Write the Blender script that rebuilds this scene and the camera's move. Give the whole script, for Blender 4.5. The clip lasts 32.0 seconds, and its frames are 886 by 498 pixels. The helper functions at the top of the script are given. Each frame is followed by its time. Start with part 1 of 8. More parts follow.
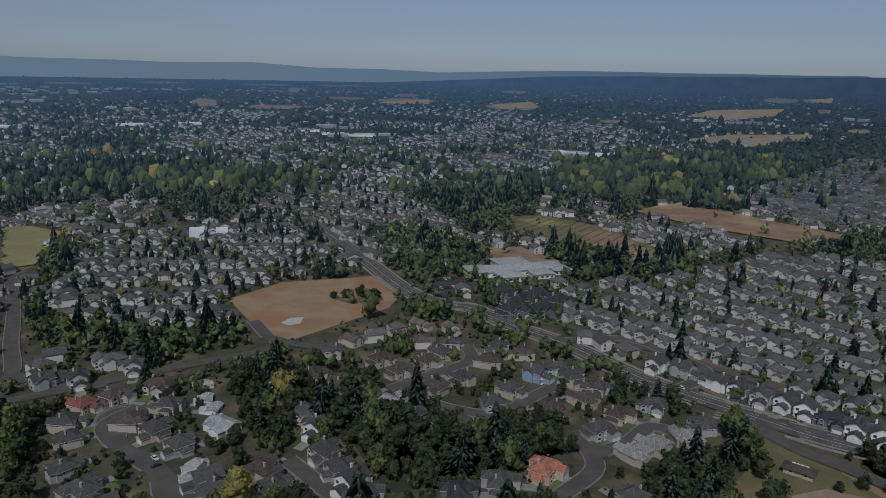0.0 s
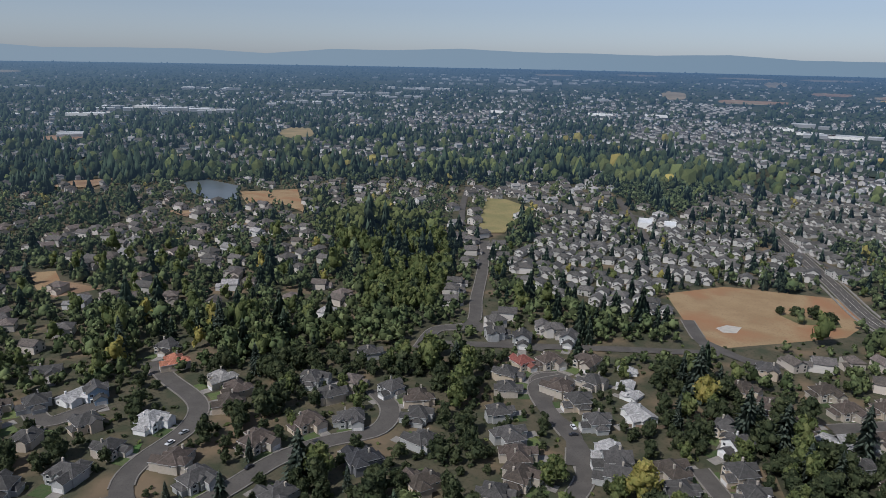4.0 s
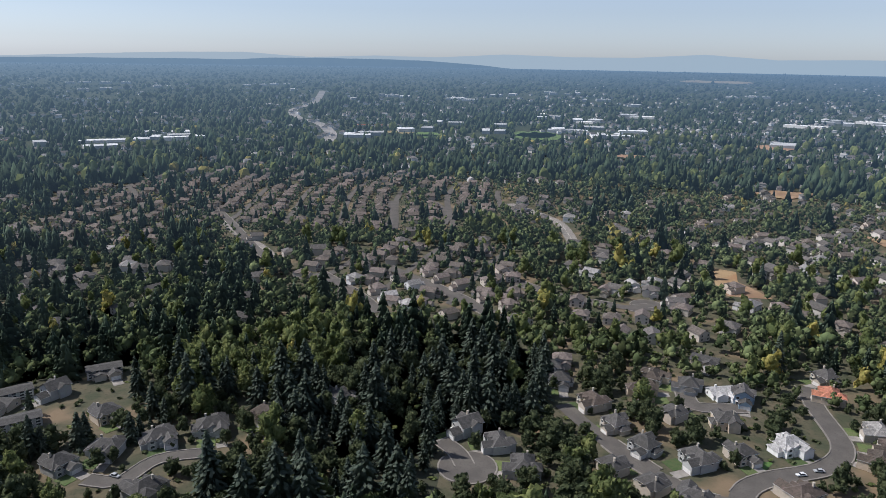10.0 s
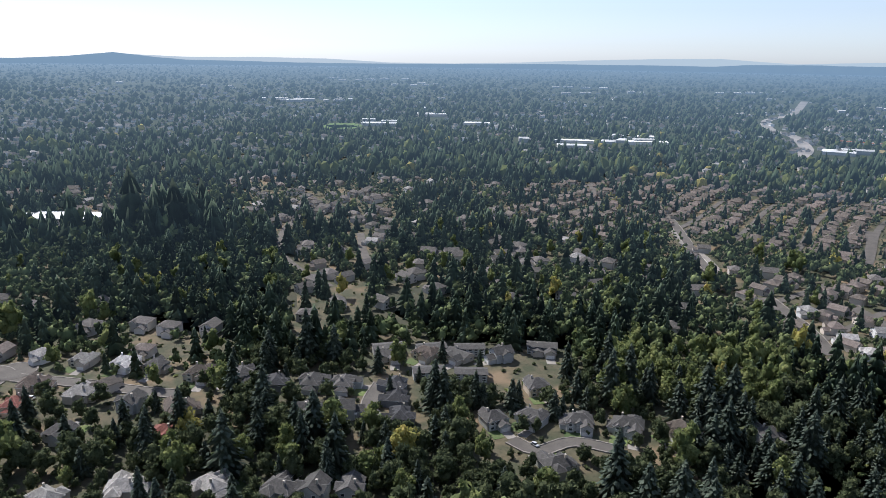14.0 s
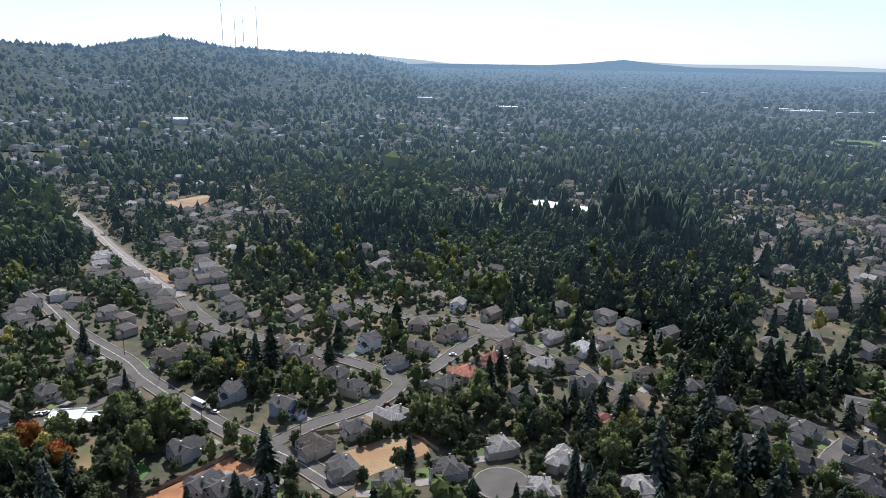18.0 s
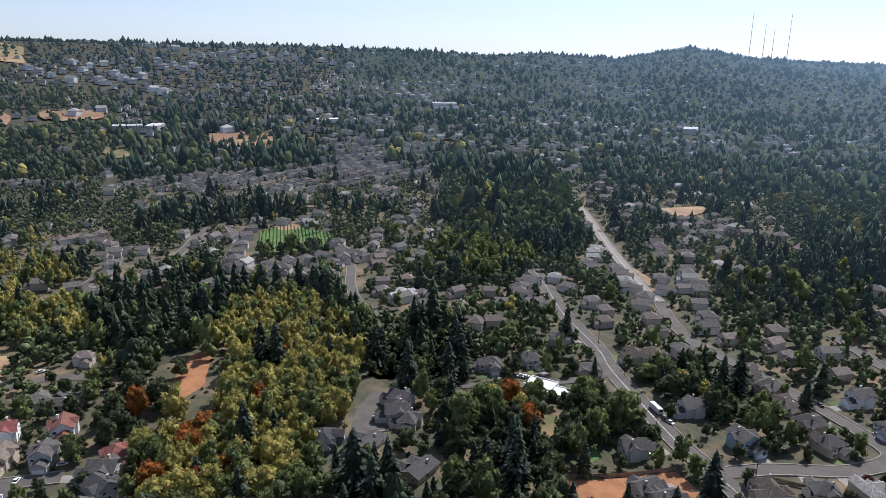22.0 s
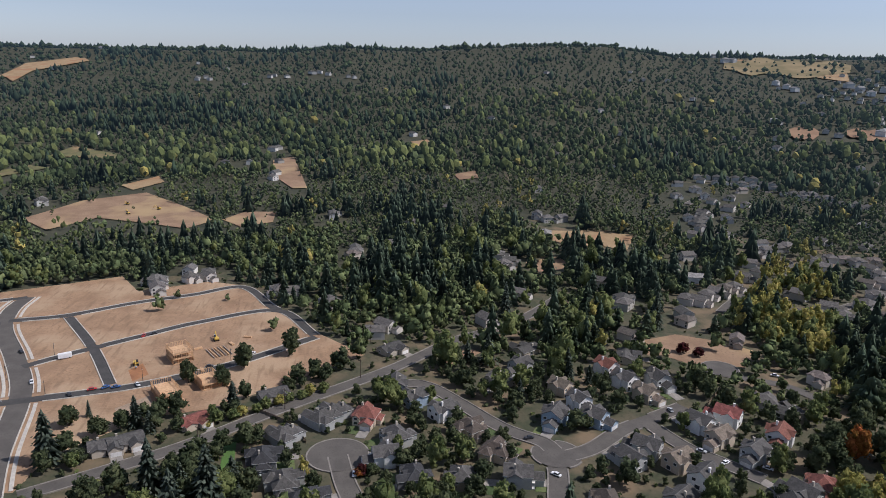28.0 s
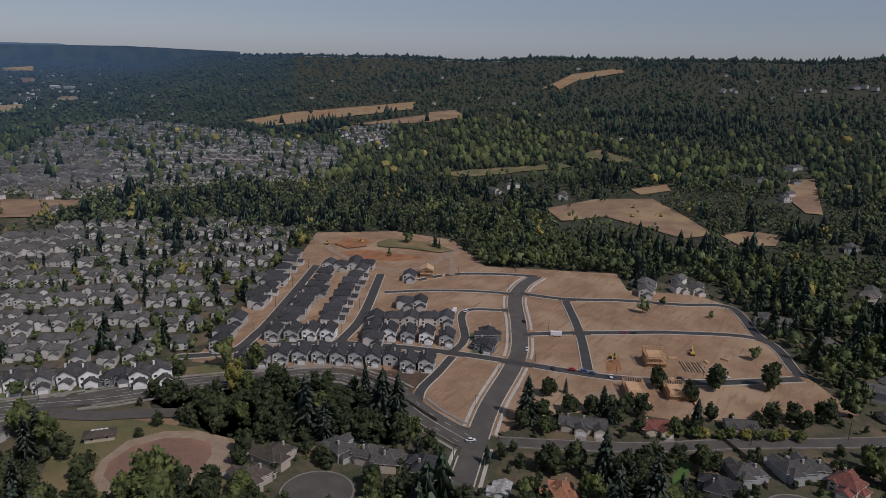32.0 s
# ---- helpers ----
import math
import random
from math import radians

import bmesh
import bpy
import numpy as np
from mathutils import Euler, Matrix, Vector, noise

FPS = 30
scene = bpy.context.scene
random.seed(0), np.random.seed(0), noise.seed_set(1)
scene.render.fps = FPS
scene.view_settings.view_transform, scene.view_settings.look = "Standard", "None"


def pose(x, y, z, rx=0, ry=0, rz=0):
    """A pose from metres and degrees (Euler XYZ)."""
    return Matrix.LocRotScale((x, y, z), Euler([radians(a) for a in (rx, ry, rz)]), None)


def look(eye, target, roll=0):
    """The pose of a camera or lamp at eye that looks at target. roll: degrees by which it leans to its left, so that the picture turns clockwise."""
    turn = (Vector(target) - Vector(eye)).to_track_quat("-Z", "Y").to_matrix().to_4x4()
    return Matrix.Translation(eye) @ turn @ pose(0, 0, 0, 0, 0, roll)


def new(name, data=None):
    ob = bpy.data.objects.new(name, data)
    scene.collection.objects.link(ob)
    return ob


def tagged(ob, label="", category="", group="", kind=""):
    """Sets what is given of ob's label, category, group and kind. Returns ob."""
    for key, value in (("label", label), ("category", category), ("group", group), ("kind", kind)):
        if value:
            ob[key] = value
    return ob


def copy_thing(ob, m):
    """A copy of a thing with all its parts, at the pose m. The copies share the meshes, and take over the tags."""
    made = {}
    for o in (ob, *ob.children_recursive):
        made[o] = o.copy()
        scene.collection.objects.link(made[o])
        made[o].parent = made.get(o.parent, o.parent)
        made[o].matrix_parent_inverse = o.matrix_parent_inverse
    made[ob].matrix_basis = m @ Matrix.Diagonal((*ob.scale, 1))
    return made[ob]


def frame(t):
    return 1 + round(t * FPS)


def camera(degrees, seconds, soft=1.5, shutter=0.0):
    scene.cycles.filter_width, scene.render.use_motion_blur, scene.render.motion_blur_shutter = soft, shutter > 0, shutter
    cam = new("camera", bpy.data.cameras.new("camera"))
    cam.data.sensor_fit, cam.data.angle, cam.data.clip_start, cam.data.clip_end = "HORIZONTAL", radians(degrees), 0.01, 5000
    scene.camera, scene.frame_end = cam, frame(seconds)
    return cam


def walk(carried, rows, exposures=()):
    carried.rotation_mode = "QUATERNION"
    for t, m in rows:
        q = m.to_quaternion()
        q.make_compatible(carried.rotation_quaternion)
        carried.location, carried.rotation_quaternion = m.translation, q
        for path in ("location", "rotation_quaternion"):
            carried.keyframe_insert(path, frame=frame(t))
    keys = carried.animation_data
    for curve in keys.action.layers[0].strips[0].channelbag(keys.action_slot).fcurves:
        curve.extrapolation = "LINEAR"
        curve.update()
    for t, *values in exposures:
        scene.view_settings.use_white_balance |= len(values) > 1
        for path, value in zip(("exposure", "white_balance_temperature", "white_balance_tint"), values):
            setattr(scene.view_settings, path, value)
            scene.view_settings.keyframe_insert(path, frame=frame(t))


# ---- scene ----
cam = camera(64.3, 32.0, 0.45)
EYE = 165.0
PATH = [
    (0.0, 76.03, -1.17, 0.29),
    (0.5, 75.98, -1.17, 4.04),
    (1.0, 75.83, -1.15, 8.12),
    (1.5, 75.49, -1.13, 12.61),
    (2.0, 75.10, -1.12, 17.30),
    (2.5, 74.87, -1.14, 22.03),
    (3.0, 74.82, -1.16, 26.81),
    (3.5, 74.80, -1.12, 31.67),
    (5.5, 74.80, -0.99, 49.71),
    (6.0, 74.79, -0.94, 54.01),
    (6.5, 74.78, -0.92, 58.17),
    (7.0, 74.79, -0.94, 62.19),
    (7.5, 74.80, -0.95, 66.32),
    (8.0, 74.81, -0.94, 70.79),
    (8.5, 74.81, -0.94, 75.49),
    (9.0, 74.81, -0.94, 80.30),
    (9.5, 74.82, -0.93, 85.09),
    (10.0, 74.80, -0.91, 89.73),
    (10.5, 74.80, -0.88, 94.21),
    (11.0, 74.80, -0.83, 98.77),
    (11.5, 74.82, -0.80, 103.54),
    (12.0, 74.84, -0.81, 108.39),
    (12.5, 74.84, -0.84, 113.15),
    (13.0, 74.84, -0.85, 117.54),
    (13.5, 74.82, -0.84, 121.58),
    (15.5, 74.78, -0.76, 139.79),
    (16.0, 74.79, -0.77, 144.24),
    (16.5, 74.80, -0.79, 149.08),
    (17.0, 74.81, -0.80, 154.13),
    (17.5, 74.82, -0.79, 159.17),
    (18.0, 74.83, -0.78, 164.11),
    (18.5, 74.85, -0.79, 168.92),
    (19.0, 74.87, -0.80, 173.62),
    (19.5, 74.90, -0.79, 178.30),
    (20.0, 74.94, -0.75, 183.16),
    (20.5, 74.96, -0.70, 188.20),
    (21.0, 74.97, -0.71, 193.35),
    (21.5, 75.00, -0.79, 198.51),
    (22.0, 75.04, -0.89, 203.50),
    (22.5, 75.07, -0.93, 208.26),
    (23.0, 75.09, -0.96, 212.95),
    (23.5, 75.11, -1.02, 217.72),
    (24.0, 75.13, -1.09, 222.50),
    (24.5, 75.13, -1.14, 227.17),
    (26.5, 75.14, -1.32, 247.34),
    (27.0, 75.15, -1.34, 252.67),
    (27.5, 75.15, -1.37, 257.80),
    (28.0, 75.14, -1.40, 262.58),
    (28.5, 75.12, -1.42, 267.14),
    (29.0, 75.12, -1.43, 271.83),
    (29.5, 75.10, -1.46, 276.92),
    (30.0, 75.09, -1.50, 282.41),
    (30.5, 75.08, -1.50, 288.03),
    (31.0, 75.06, -1.50, 293.37),
    (31.5, 75.04, -1.52, 298.12),
    (32.0, 75.01, -1.53, 302.49),
]
EXPOSURES = ((0.0, -1.2, 5550, 10), (3.0, -0.66, 5750, 12), (7.0, 0.02, 5950, 14), (10.0, 0.12, 5950, 14), (13.0, 0.5, 5950, 14), (20.0, 0.43, 5800, 15), (24.0, 0.28, 5950, 17), (27.0, 0.12, 5950, 17), (29.0, -0.26, 5900, 17), (30.0, -0.38, 6100, 19), (32.0, -0.93, 6050, 19))
walk(cam, [(t, pose(0, 0, EYE, rx, ry, rz)) for t, rx, ry, rz in PATH], EXPOSURES)

# ---- light ----
SUN_TURN, SUN_RISE = 168.0, 50.0          # degrees: turn to the left of +y, height over the horizon
world = bpy.data.worlds.new("sky")
scene.world = world
world.use_nodes = True
wn = world.node_tree
sky = wn.nodes.new("ShaderNodeTexSky")
sky.sky_type, sky.sun_disc = "NISHITA", False
sky.sun_elevation, sky.sun_rotation = radians(SUN_RISE), radians(-SUN_TURN)
sky.air_density, sky.dust_density, sky.ozone_density, sky.altitude = 1.0, 0.45, 2.4, 150
milky, tint = wn.nodes.new("ShaderNodeHueSaturation"), wn.nodes.new("ShaderNodeMix")
milky.inputs["Saturation"].default_value = 0.5
tint.data_type, tint.blend_type = "RGBA", "MULTIPLY"
tint.inputs[0].default_value, tint.inputs[7].default_value = 1.0, (0.93, 1.0, 1.10, 1)
wn.links.new(sky.outputs[0], milky.inputs["Color"])
wn.links.new(milky.outputs[0], tint.inputs[6])
wn.links.new(tint.outputs[2], wn.nodes["Background"].inputs[0])
wn.nodes["Background"].inputs[1].default_value = 0.094
sun = new("sun", bpy.data.lights.new("sun", "SUN"))
sun.data.energy, sun.data.angle, sun.data.color = 4.4, radians(0.6), (1.0, 0.94, 0.83)
sa, se = radians(SUN_TURN), radians(SUN_RISE)
sun.matrix_world = look(Vector((-math.sin(sa) * math.cos(se), math.cos(sa) * math.cos(se), math.sin(se))) * 900, (0, 0, 0))


# ---- materials ----
def material(name, a, b, scale=0.5, rough=0.85, bump=0.0, vary=0.0, source="none", metal=0.0, fine=None, c=None, cscale=0.02, camount=0.5, through_light=0.0, streak=False, deep=0.6):
    """Two tones by noise at one scale, finer dark grain (in foliage it paints shade between leaves), an optional third
    tone in large patches, and a brightness that varies per object or island.
    """
    m = bpy.data.materials.new(name)
    m.use_nodes = True
    nt = m.node_tree
    bsdf = nt.nodes["Principled BSDF"]
    bsdf.inputs["Roughness"].default_value, bsdf.inputs["Metallic"].default_value = rough, metal
    geo = nt.nodes.new("ShaderNodeNewGeometry")

    def noise_of(s, detail=3.0):
        n = nt.nodes.new("ShaderNodeTexNoise")
        n.inputs["Scale"].default_value, n.inputs["Detail"].default_value = s, detail
        nt.links.new(geo.outputs["Position"], n.inputs["Vector"])
        return n

    def mix_of(fac, x, y, kind="MIX"):
        n = nt.nodes.new("ShaderNodeMix")
        n.data_type, n.blend_type = "RGBA", kind
        if isinstance(fac, float):
            n.inputs[0].default_value = fac
        else:
            nt.links.new(fac, n.inputs[0])
        for slot, v in ((6, x), (7, y)):
            if isinstance(v, tuple):
                n.inputs[slot].default_value = (*v, 1)
            else:
                nt.links.new(v, n.inputs[slot])
        return n.outputs[2]

    def ramp_of(value, lo, hi):
        n = nt.nodes.new("ShaderNodeMapRange")
        n.inputs[1].default_value, n.inputs[2].default_value = lo, hi
        nt.links.new(value, n.inputs[0])
        return n.outputs[0]

    n1 = noise_of(scale)
    col = mix_of(ramp_of(n1.outputs[0], 0.38, 0.62), a, b)
    if fine:
        n2 = noise_of(fine, 2.0)
        # for foliage these dark specks paint the shaded gaps among the leaves
        dark = tuple(v * (0.6 if through_light else deep) for v in a)
        col = mix_of(ramp_of(n2.outputs[0], 0.53, 0.80) if through_light else ramp_of(n2.outputs[0], 0.48, 0.74) if deep < 0.5 else ramp_of(n2.outputs[0], 0.52, 0.8), col, dark)
    if c:
        n3 = noise_of(cscale, 4.0)
        col = mix_of(ramp_of(n3.outputs[0], 0.62 - camount * 0.25, 0.78 - camount * 0.25), col, c)
    if streak:
        turn_by, n4 = nt.nodes.new("ShaderNodeMapping"), noise_of(1.0, 4.0)
        turn_by.inputs["Rotation"].default_value, turn_by.inputs["Scale"].default_value = (0, 0, 0.5), (0.05, 0.28, 0.5)
        nt.links.new(geo.outputs["Position"], turn_by.inputs["Vector"])
        nt.links.new(turn_by.outputs[0], n4.inputs["Vector"])
        col = mix_of(ramp_of(n4.outputs[0], 0.52, 0.85), col, tuple(v * 0.62 for v in b))
    if source != "none" and vary:
        if source == "object":
            r = nt.nodes.new("ShaderNodeObjectInfo").outputs["Random"]
        else:
            r = geo.outputs["Random Per Island"]
        hsv = nt.nodes.new("ShaderNodeHueSaturation")
        mr = nt.nodes.new("ShaderNodeMapRange")
        mr.inputs[3].default_value, mr.inputs[4].default_value = 1 - vary, 1 + vary
        nt.links.new(r, mr.inputs[0])
        nt.links.new(mr.outputs[0], hsv.inputs["Value"])
        mh = nt.nodes.new("ShaderNodeMapRange")
        mh.inputs[3].default_value, mh.inputs[4].default_value = 0.5 + vary * 0.05, 0.5 - vary * 0.05
        nt.links.new(r, mh.inputs[0])
        nt.links.new(mh.outputs[0], hsv.inputs["Hue"])
        nt.links.new(col, hsv.inputs["Color"])
        col = hsv.outputs[0]
    nt.links.new(col, bsdf.inputs["Base Color"])
    if through_light:
        bsdf.inputs["Specular IOR Level"].default_value = 0.08
        thin, both = nt.nodes.new("ShaderNodeBsdfTranslucent"), nt.nodes.new("ShaderNodeMixShader")
        nt.links.new(col, thin.inputs["Color"])
        both.inputs[0].default_value = through_light
        nt.links.new(bsdf.outputs[0], both.inputs[1])
        nt.links.new(thin.outputs[0], both.inputs[2])
        nt.links.new(both.outputs[0], nt.nodes["Material Output"].inputs[0])
    if bump:
        bn = nt.nodes.new("ShaderNodeBump")
        bn.inputs["Strength"].default_value, bn.inputs["Distance"].default_value = min(bump, 1.0), 1.2 if through_light else 0.3
        nt.links.new(noise_of(fine or scale * 4).outputs[0], bn.inputs["Height"])
        nt.links.new(bn.outputs[0], bsdf.inputs["Normal"])
    return m


M = {
    "ground": material("ground_cover", (0.048, 0.054, 0.026), (0.092, 0.078, 0.046), 0.09, 0.95, 0.5, fine=0.5, c=(0.175, 0.125, 0.074), cscale=0.035, camount=0.42),
    "straw": material("dry_grass", (0.34, 0.235, 0.125), (0.28, 0.185, 0.095), 0.05, 0.95, 0.4, fine=0.8, c=(0.30, 0.155, 0.075), cscale=0.025),
    "mown": material("mown_field", (0.29, 0.235, 0.10), (0.22, 0.20, 0.08), 0.05, 0.95, 0.4, fine=0.7),
    "clay": material("dry_clay", (0.29, 0.19, 0.115), (0.22, 0.135, 0.08), 0.05, 0.95, 0.4, fine=0.7, c=(0.36, 0.25, 0.13), cscale=0.02),
    "rust": material("rusty_grass", (0.36, 0.165, 0.07), (0.25, 0.11, 0.05), 0.12, 0.95, 0.5, fine=0.9),
    "earth": material("graded_earth", (0.335, 0.212, 0.124), (0.260, 0.160, 0.092), 0.07, 0.95, 0.9, deep=0.62, fine=0.6, c=(0.38, 0.262, 0.162), cscale=0.028, camount=0.55, streak=True),
    # colour of far fields, paled towards tan to imitate the haze before them
    "stubble": material("haze_paled_field", (0.31, 0.245, 0.165), (0.25, 0.195, 0.13), 0.02, 0.95, 0.3, fine=0.1),
    "gravel": material("pale_gravel", (0.33, 0.245, 0.17), (0.27, 0.20, 0.14), 0.2, 0.95, 0.3, fine=1.5),
    "field": material("red_infield_clay", (0.22, 0.128, 0.090), (0.185, 0.108, 0.076), 0.06, 0.95, 0.3, fine=0.8, c=(0.33, 0.18, 0.11), cscale=0.03),
    "mulch": material("dark_mulch", (0.085, 0.05, 0.035), (0.12, 0.07, 0.045), 0.2, 0.95, 0.6, fine=1.2, c=(0.05, 0.06, 0.025), cscale=0.15, camount=0.4),
    # dark brown-green litter, with shade under the crowns put into the colour
    "floor": material("shaded_forest_floor", (0.035, 0.038, 0.020), (0.055, 0.052, 0.028), 0.05, 0.95, 0.4, fine=0.4),
    "kerb": material("new_concrete", (0.52, 0.48, 0.42), (0.43, 0.395, 0.345), 0.3, 0.9, 0.1, fine=2.0),
    "line": material("road_paint", (0.62, 0.60, 0.52), (0.5, 0.48, 0.42), 0.5, 0.8),
    "lawn": material("green_lawn", (0.085, 0.17, 0.035), (0.06, 0.12, 0.028), 0.1, 0.95, 0.3, fine=1.2),
    "olive": material("olive_grass", (0.15, 0.135, 0.055), (0.10, 0.10, 0.04), 0.06, 0.95, 0.4, fine=0.7, c=(0.25, 0.17, 0.085), cscale=0.03),
    "crop": material("crop_rows", (0.125, 0.125, 0.055), (0.20, 0.15, 0.085), 0.03, 0.95, 0.4, fine=0.5, streak=True),
    "asphalt": material("worn_asphalt", (0.108, 0.096, 0.083), (0.082, 0.073, 0.064), 0.12, 0.9, 0.1, fine=1.5),
    "tar": material("fresh_asphalt", (0.048, 0.045, 0.042), (0.064, 0.060, 0.055), 0.15, 0.85, 0.1, fine=1.5),
    "concrete": material("pale_concrete", (0.29, 0.265, 0.235), (0.22, 0.20, 0.178), 0.3, 0.9, 0.1, fine=2.0),
    "kerbstone": material("worn_kerb", (0.25, 0.225, 0.195), (0.19, 0.17, 0.15), 0.3, 0.9, 0.1, fine=2.0),
    "bark": material("bark", (0.09, 0.065, 0.045), (0.05, 0.036, 0.026), 2.0, 0.95, 0.5, fine=8.0),
    "water": material("pond_water", (0.10, 0.12, 0.125), (0.13, 0.145, 0.15), 0.02, 0.3),
}


# surfaces farther off than 400 m, haze painted in as a glow tinted by turn
HAZE_GLOW = ((0, 0.105, 0.190, 0.310), (30, 0.115, 0.200, 0.315), (70, 0.145, 0.232, 0.330), (105, 0.168, 0.258, 0.350), (150, 0.178, 0.265, 0.350), (172, 0.150, 0.235, 0.315), (195, 0.100, 0.162, 0.220),
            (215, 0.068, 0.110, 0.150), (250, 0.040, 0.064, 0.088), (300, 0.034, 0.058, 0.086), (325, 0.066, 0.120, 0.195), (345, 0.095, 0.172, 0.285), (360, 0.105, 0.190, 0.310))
HILL_HAZE_GLOW = ((0, 0.250, 0.350, 0.430), (30, 0.290, 0.385, 0.455), (70, 0.330, 0.415, 0.470), (105, 0.340, 0.412, 0.455), (150, 0.370, 0.425, 0.460), (172, 0.350, 0.410, 0.445), (200, 0.310, 0.370, 0.410), (325, 0.110, 0.190, 0.290), (345, 0.180, 0.275, 0.370), (360, 0.250, 0.350, 0.430))


def distant(name, a, b=None, scale=0.012, vary=0.0, miles=0.0, light=HAZE_GLOW):
    """A surface of the far distance: its own two tones, faded with distance, and haze painted over them as emission.
    miles: one fixed depth of air, in metres.
    """
    m = bpy.data.materials.new(name)
    m.use_nodes = True
    nt = m.node_tree
    bsdf = nt.nodes["Principled BSDF"]
    bsdf.inputs["Roughness"].default_value, bsdf.inputs["Specular IOR Level"].default_value = 0.95, 0.05

    def calc(kind, p, q=None):
        n = nt.nodes.new("ShaderNodeMath")
        n.operation = kind
        for slot, v in enumerate((p, q)):
            if isinstance(v, (int, float)):
                n.inputs[slot].default_value = v
            elif v is not None:
                nt.links.new(v, n.inputs[slot])
        return n.outputs[0]

    geo, cut, grain, blend = (nt.nodes.new(k) for k in ("ShaderNodeNewGeometry", "ShaderNodeSeparateXYZ", "ShaderNodeTexNoise", "ShaderNodeMix"))
    nt.links.new(geo.outputs["Position"], cut.inputs[0])
    x, y = cut.outputs[0], cut.outputs[1]
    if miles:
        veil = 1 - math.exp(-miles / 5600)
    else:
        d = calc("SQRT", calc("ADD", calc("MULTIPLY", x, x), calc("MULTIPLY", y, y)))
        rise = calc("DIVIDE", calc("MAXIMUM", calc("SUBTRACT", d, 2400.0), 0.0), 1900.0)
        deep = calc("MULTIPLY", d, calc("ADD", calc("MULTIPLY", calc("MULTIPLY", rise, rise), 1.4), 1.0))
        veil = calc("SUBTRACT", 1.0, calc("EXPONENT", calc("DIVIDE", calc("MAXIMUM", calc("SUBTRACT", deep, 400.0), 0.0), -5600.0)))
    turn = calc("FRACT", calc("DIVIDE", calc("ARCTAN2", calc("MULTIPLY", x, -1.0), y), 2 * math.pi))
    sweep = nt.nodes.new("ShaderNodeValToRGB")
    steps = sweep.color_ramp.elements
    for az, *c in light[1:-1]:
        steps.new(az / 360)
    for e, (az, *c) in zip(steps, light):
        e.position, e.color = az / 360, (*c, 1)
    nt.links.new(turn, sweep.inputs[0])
    grain.inputs["Scale"].default_value, grain.inputs["Detail"].default_value = scale, 5.0
    nt.links.new(geo.outputs["Position"], grain.inputs["Vector"])
    spread = nt.nodes.new("ShaderNodeMapRange")
    spread.inputs[1].default_value, spread.inputs[2].default_value = 0.40, 0.62
    nt.links.new(grain.outputs[0], spread.inputs[0])
    blend.data_type = "RGBA"
    blend.inputs[6].default_value, blend.inputs[7].default_value = (*a, 1), (*(b or tuple(v * 0.75 for v in a)), 1)
    nt.links.new(spread.outputs[0], blend.inputs[0])
    own = blend.outputs[2]
    tone = nt.nodes.new("ShaderNodeHueSaturation")
    nt.links.new(own, tone.inputs["Color"])
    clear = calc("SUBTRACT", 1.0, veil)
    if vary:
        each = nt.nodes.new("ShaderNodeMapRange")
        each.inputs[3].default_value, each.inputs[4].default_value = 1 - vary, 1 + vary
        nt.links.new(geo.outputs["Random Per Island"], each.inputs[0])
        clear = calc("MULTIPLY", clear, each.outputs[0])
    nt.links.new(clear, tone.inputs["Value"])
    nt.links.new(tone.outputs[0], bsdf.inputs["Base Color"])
    # painted haze: emission that grows with distance, from surfaces that give no light
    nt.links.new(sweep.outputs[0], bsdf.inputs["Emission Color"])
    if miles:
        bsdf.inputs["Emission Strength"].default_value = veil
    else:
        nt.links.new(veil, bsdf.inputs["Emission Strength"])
    return m


# materials of the distance, each with the haze glow painted in
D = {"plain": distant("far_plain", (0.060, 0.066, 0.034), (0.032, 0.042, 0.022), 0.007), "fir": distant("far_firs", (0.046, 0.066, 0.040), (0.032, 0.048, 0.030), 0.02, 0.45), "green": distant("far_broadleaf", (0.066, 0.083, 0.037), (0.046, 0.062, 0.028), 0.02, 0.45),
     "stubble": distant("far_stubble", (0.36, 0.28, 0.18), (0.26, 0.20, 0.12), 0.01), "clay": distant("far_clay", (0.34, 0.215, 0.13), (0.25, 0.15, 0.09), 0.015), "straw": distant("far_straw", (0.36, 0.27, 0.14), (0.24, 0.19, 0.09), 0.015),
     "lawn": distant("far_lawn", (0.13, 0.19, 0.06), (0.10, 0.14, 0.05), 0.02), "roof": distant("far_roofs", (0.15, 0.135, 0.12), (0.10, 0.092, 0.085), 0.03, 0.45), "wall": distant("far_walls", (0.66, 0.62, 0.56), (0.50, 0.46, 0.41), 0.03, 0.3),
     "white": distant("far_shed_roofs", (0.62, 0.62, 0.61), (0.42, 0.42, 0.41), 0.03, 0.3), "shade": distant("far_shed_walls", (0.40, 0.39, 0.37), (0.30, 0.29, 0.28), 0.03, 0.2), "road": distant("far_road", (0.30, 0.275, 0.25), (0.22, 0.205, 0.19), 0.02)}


# ---- mesh kit ----
def raw_mesh(name, v, f, mats, index=None, flat=True):
    """A mesh from vertex and face arrays, faces all of one size."""
    v, f = np.asarray(v, dtype=np.float32), np.asarray(f, dtype=np.int32)
    me = bpy.data.meshes.new(name)
    k = f.shape[1]
    me.vertices.add(len(v))
    me.vertices.foreach_set("co", v.ravel())
    me.loops.add(f.size)
    me.loops.foreach_set("vertex_index", f.ravel())
    me.polygons.add(len(f))
    me.polygons.foreach_set("loop_start", np.arange(len(f), dtype=np.int32) * k)
    for m in mats:
        me.materials.append(m)
    if index is not None:
        me.polygons.foreach_set("material_index", np.asarray(index, dtype=np.int32))
    me.update(calc_edges=True)
    if flat:
        me.shade_flat()
    return me


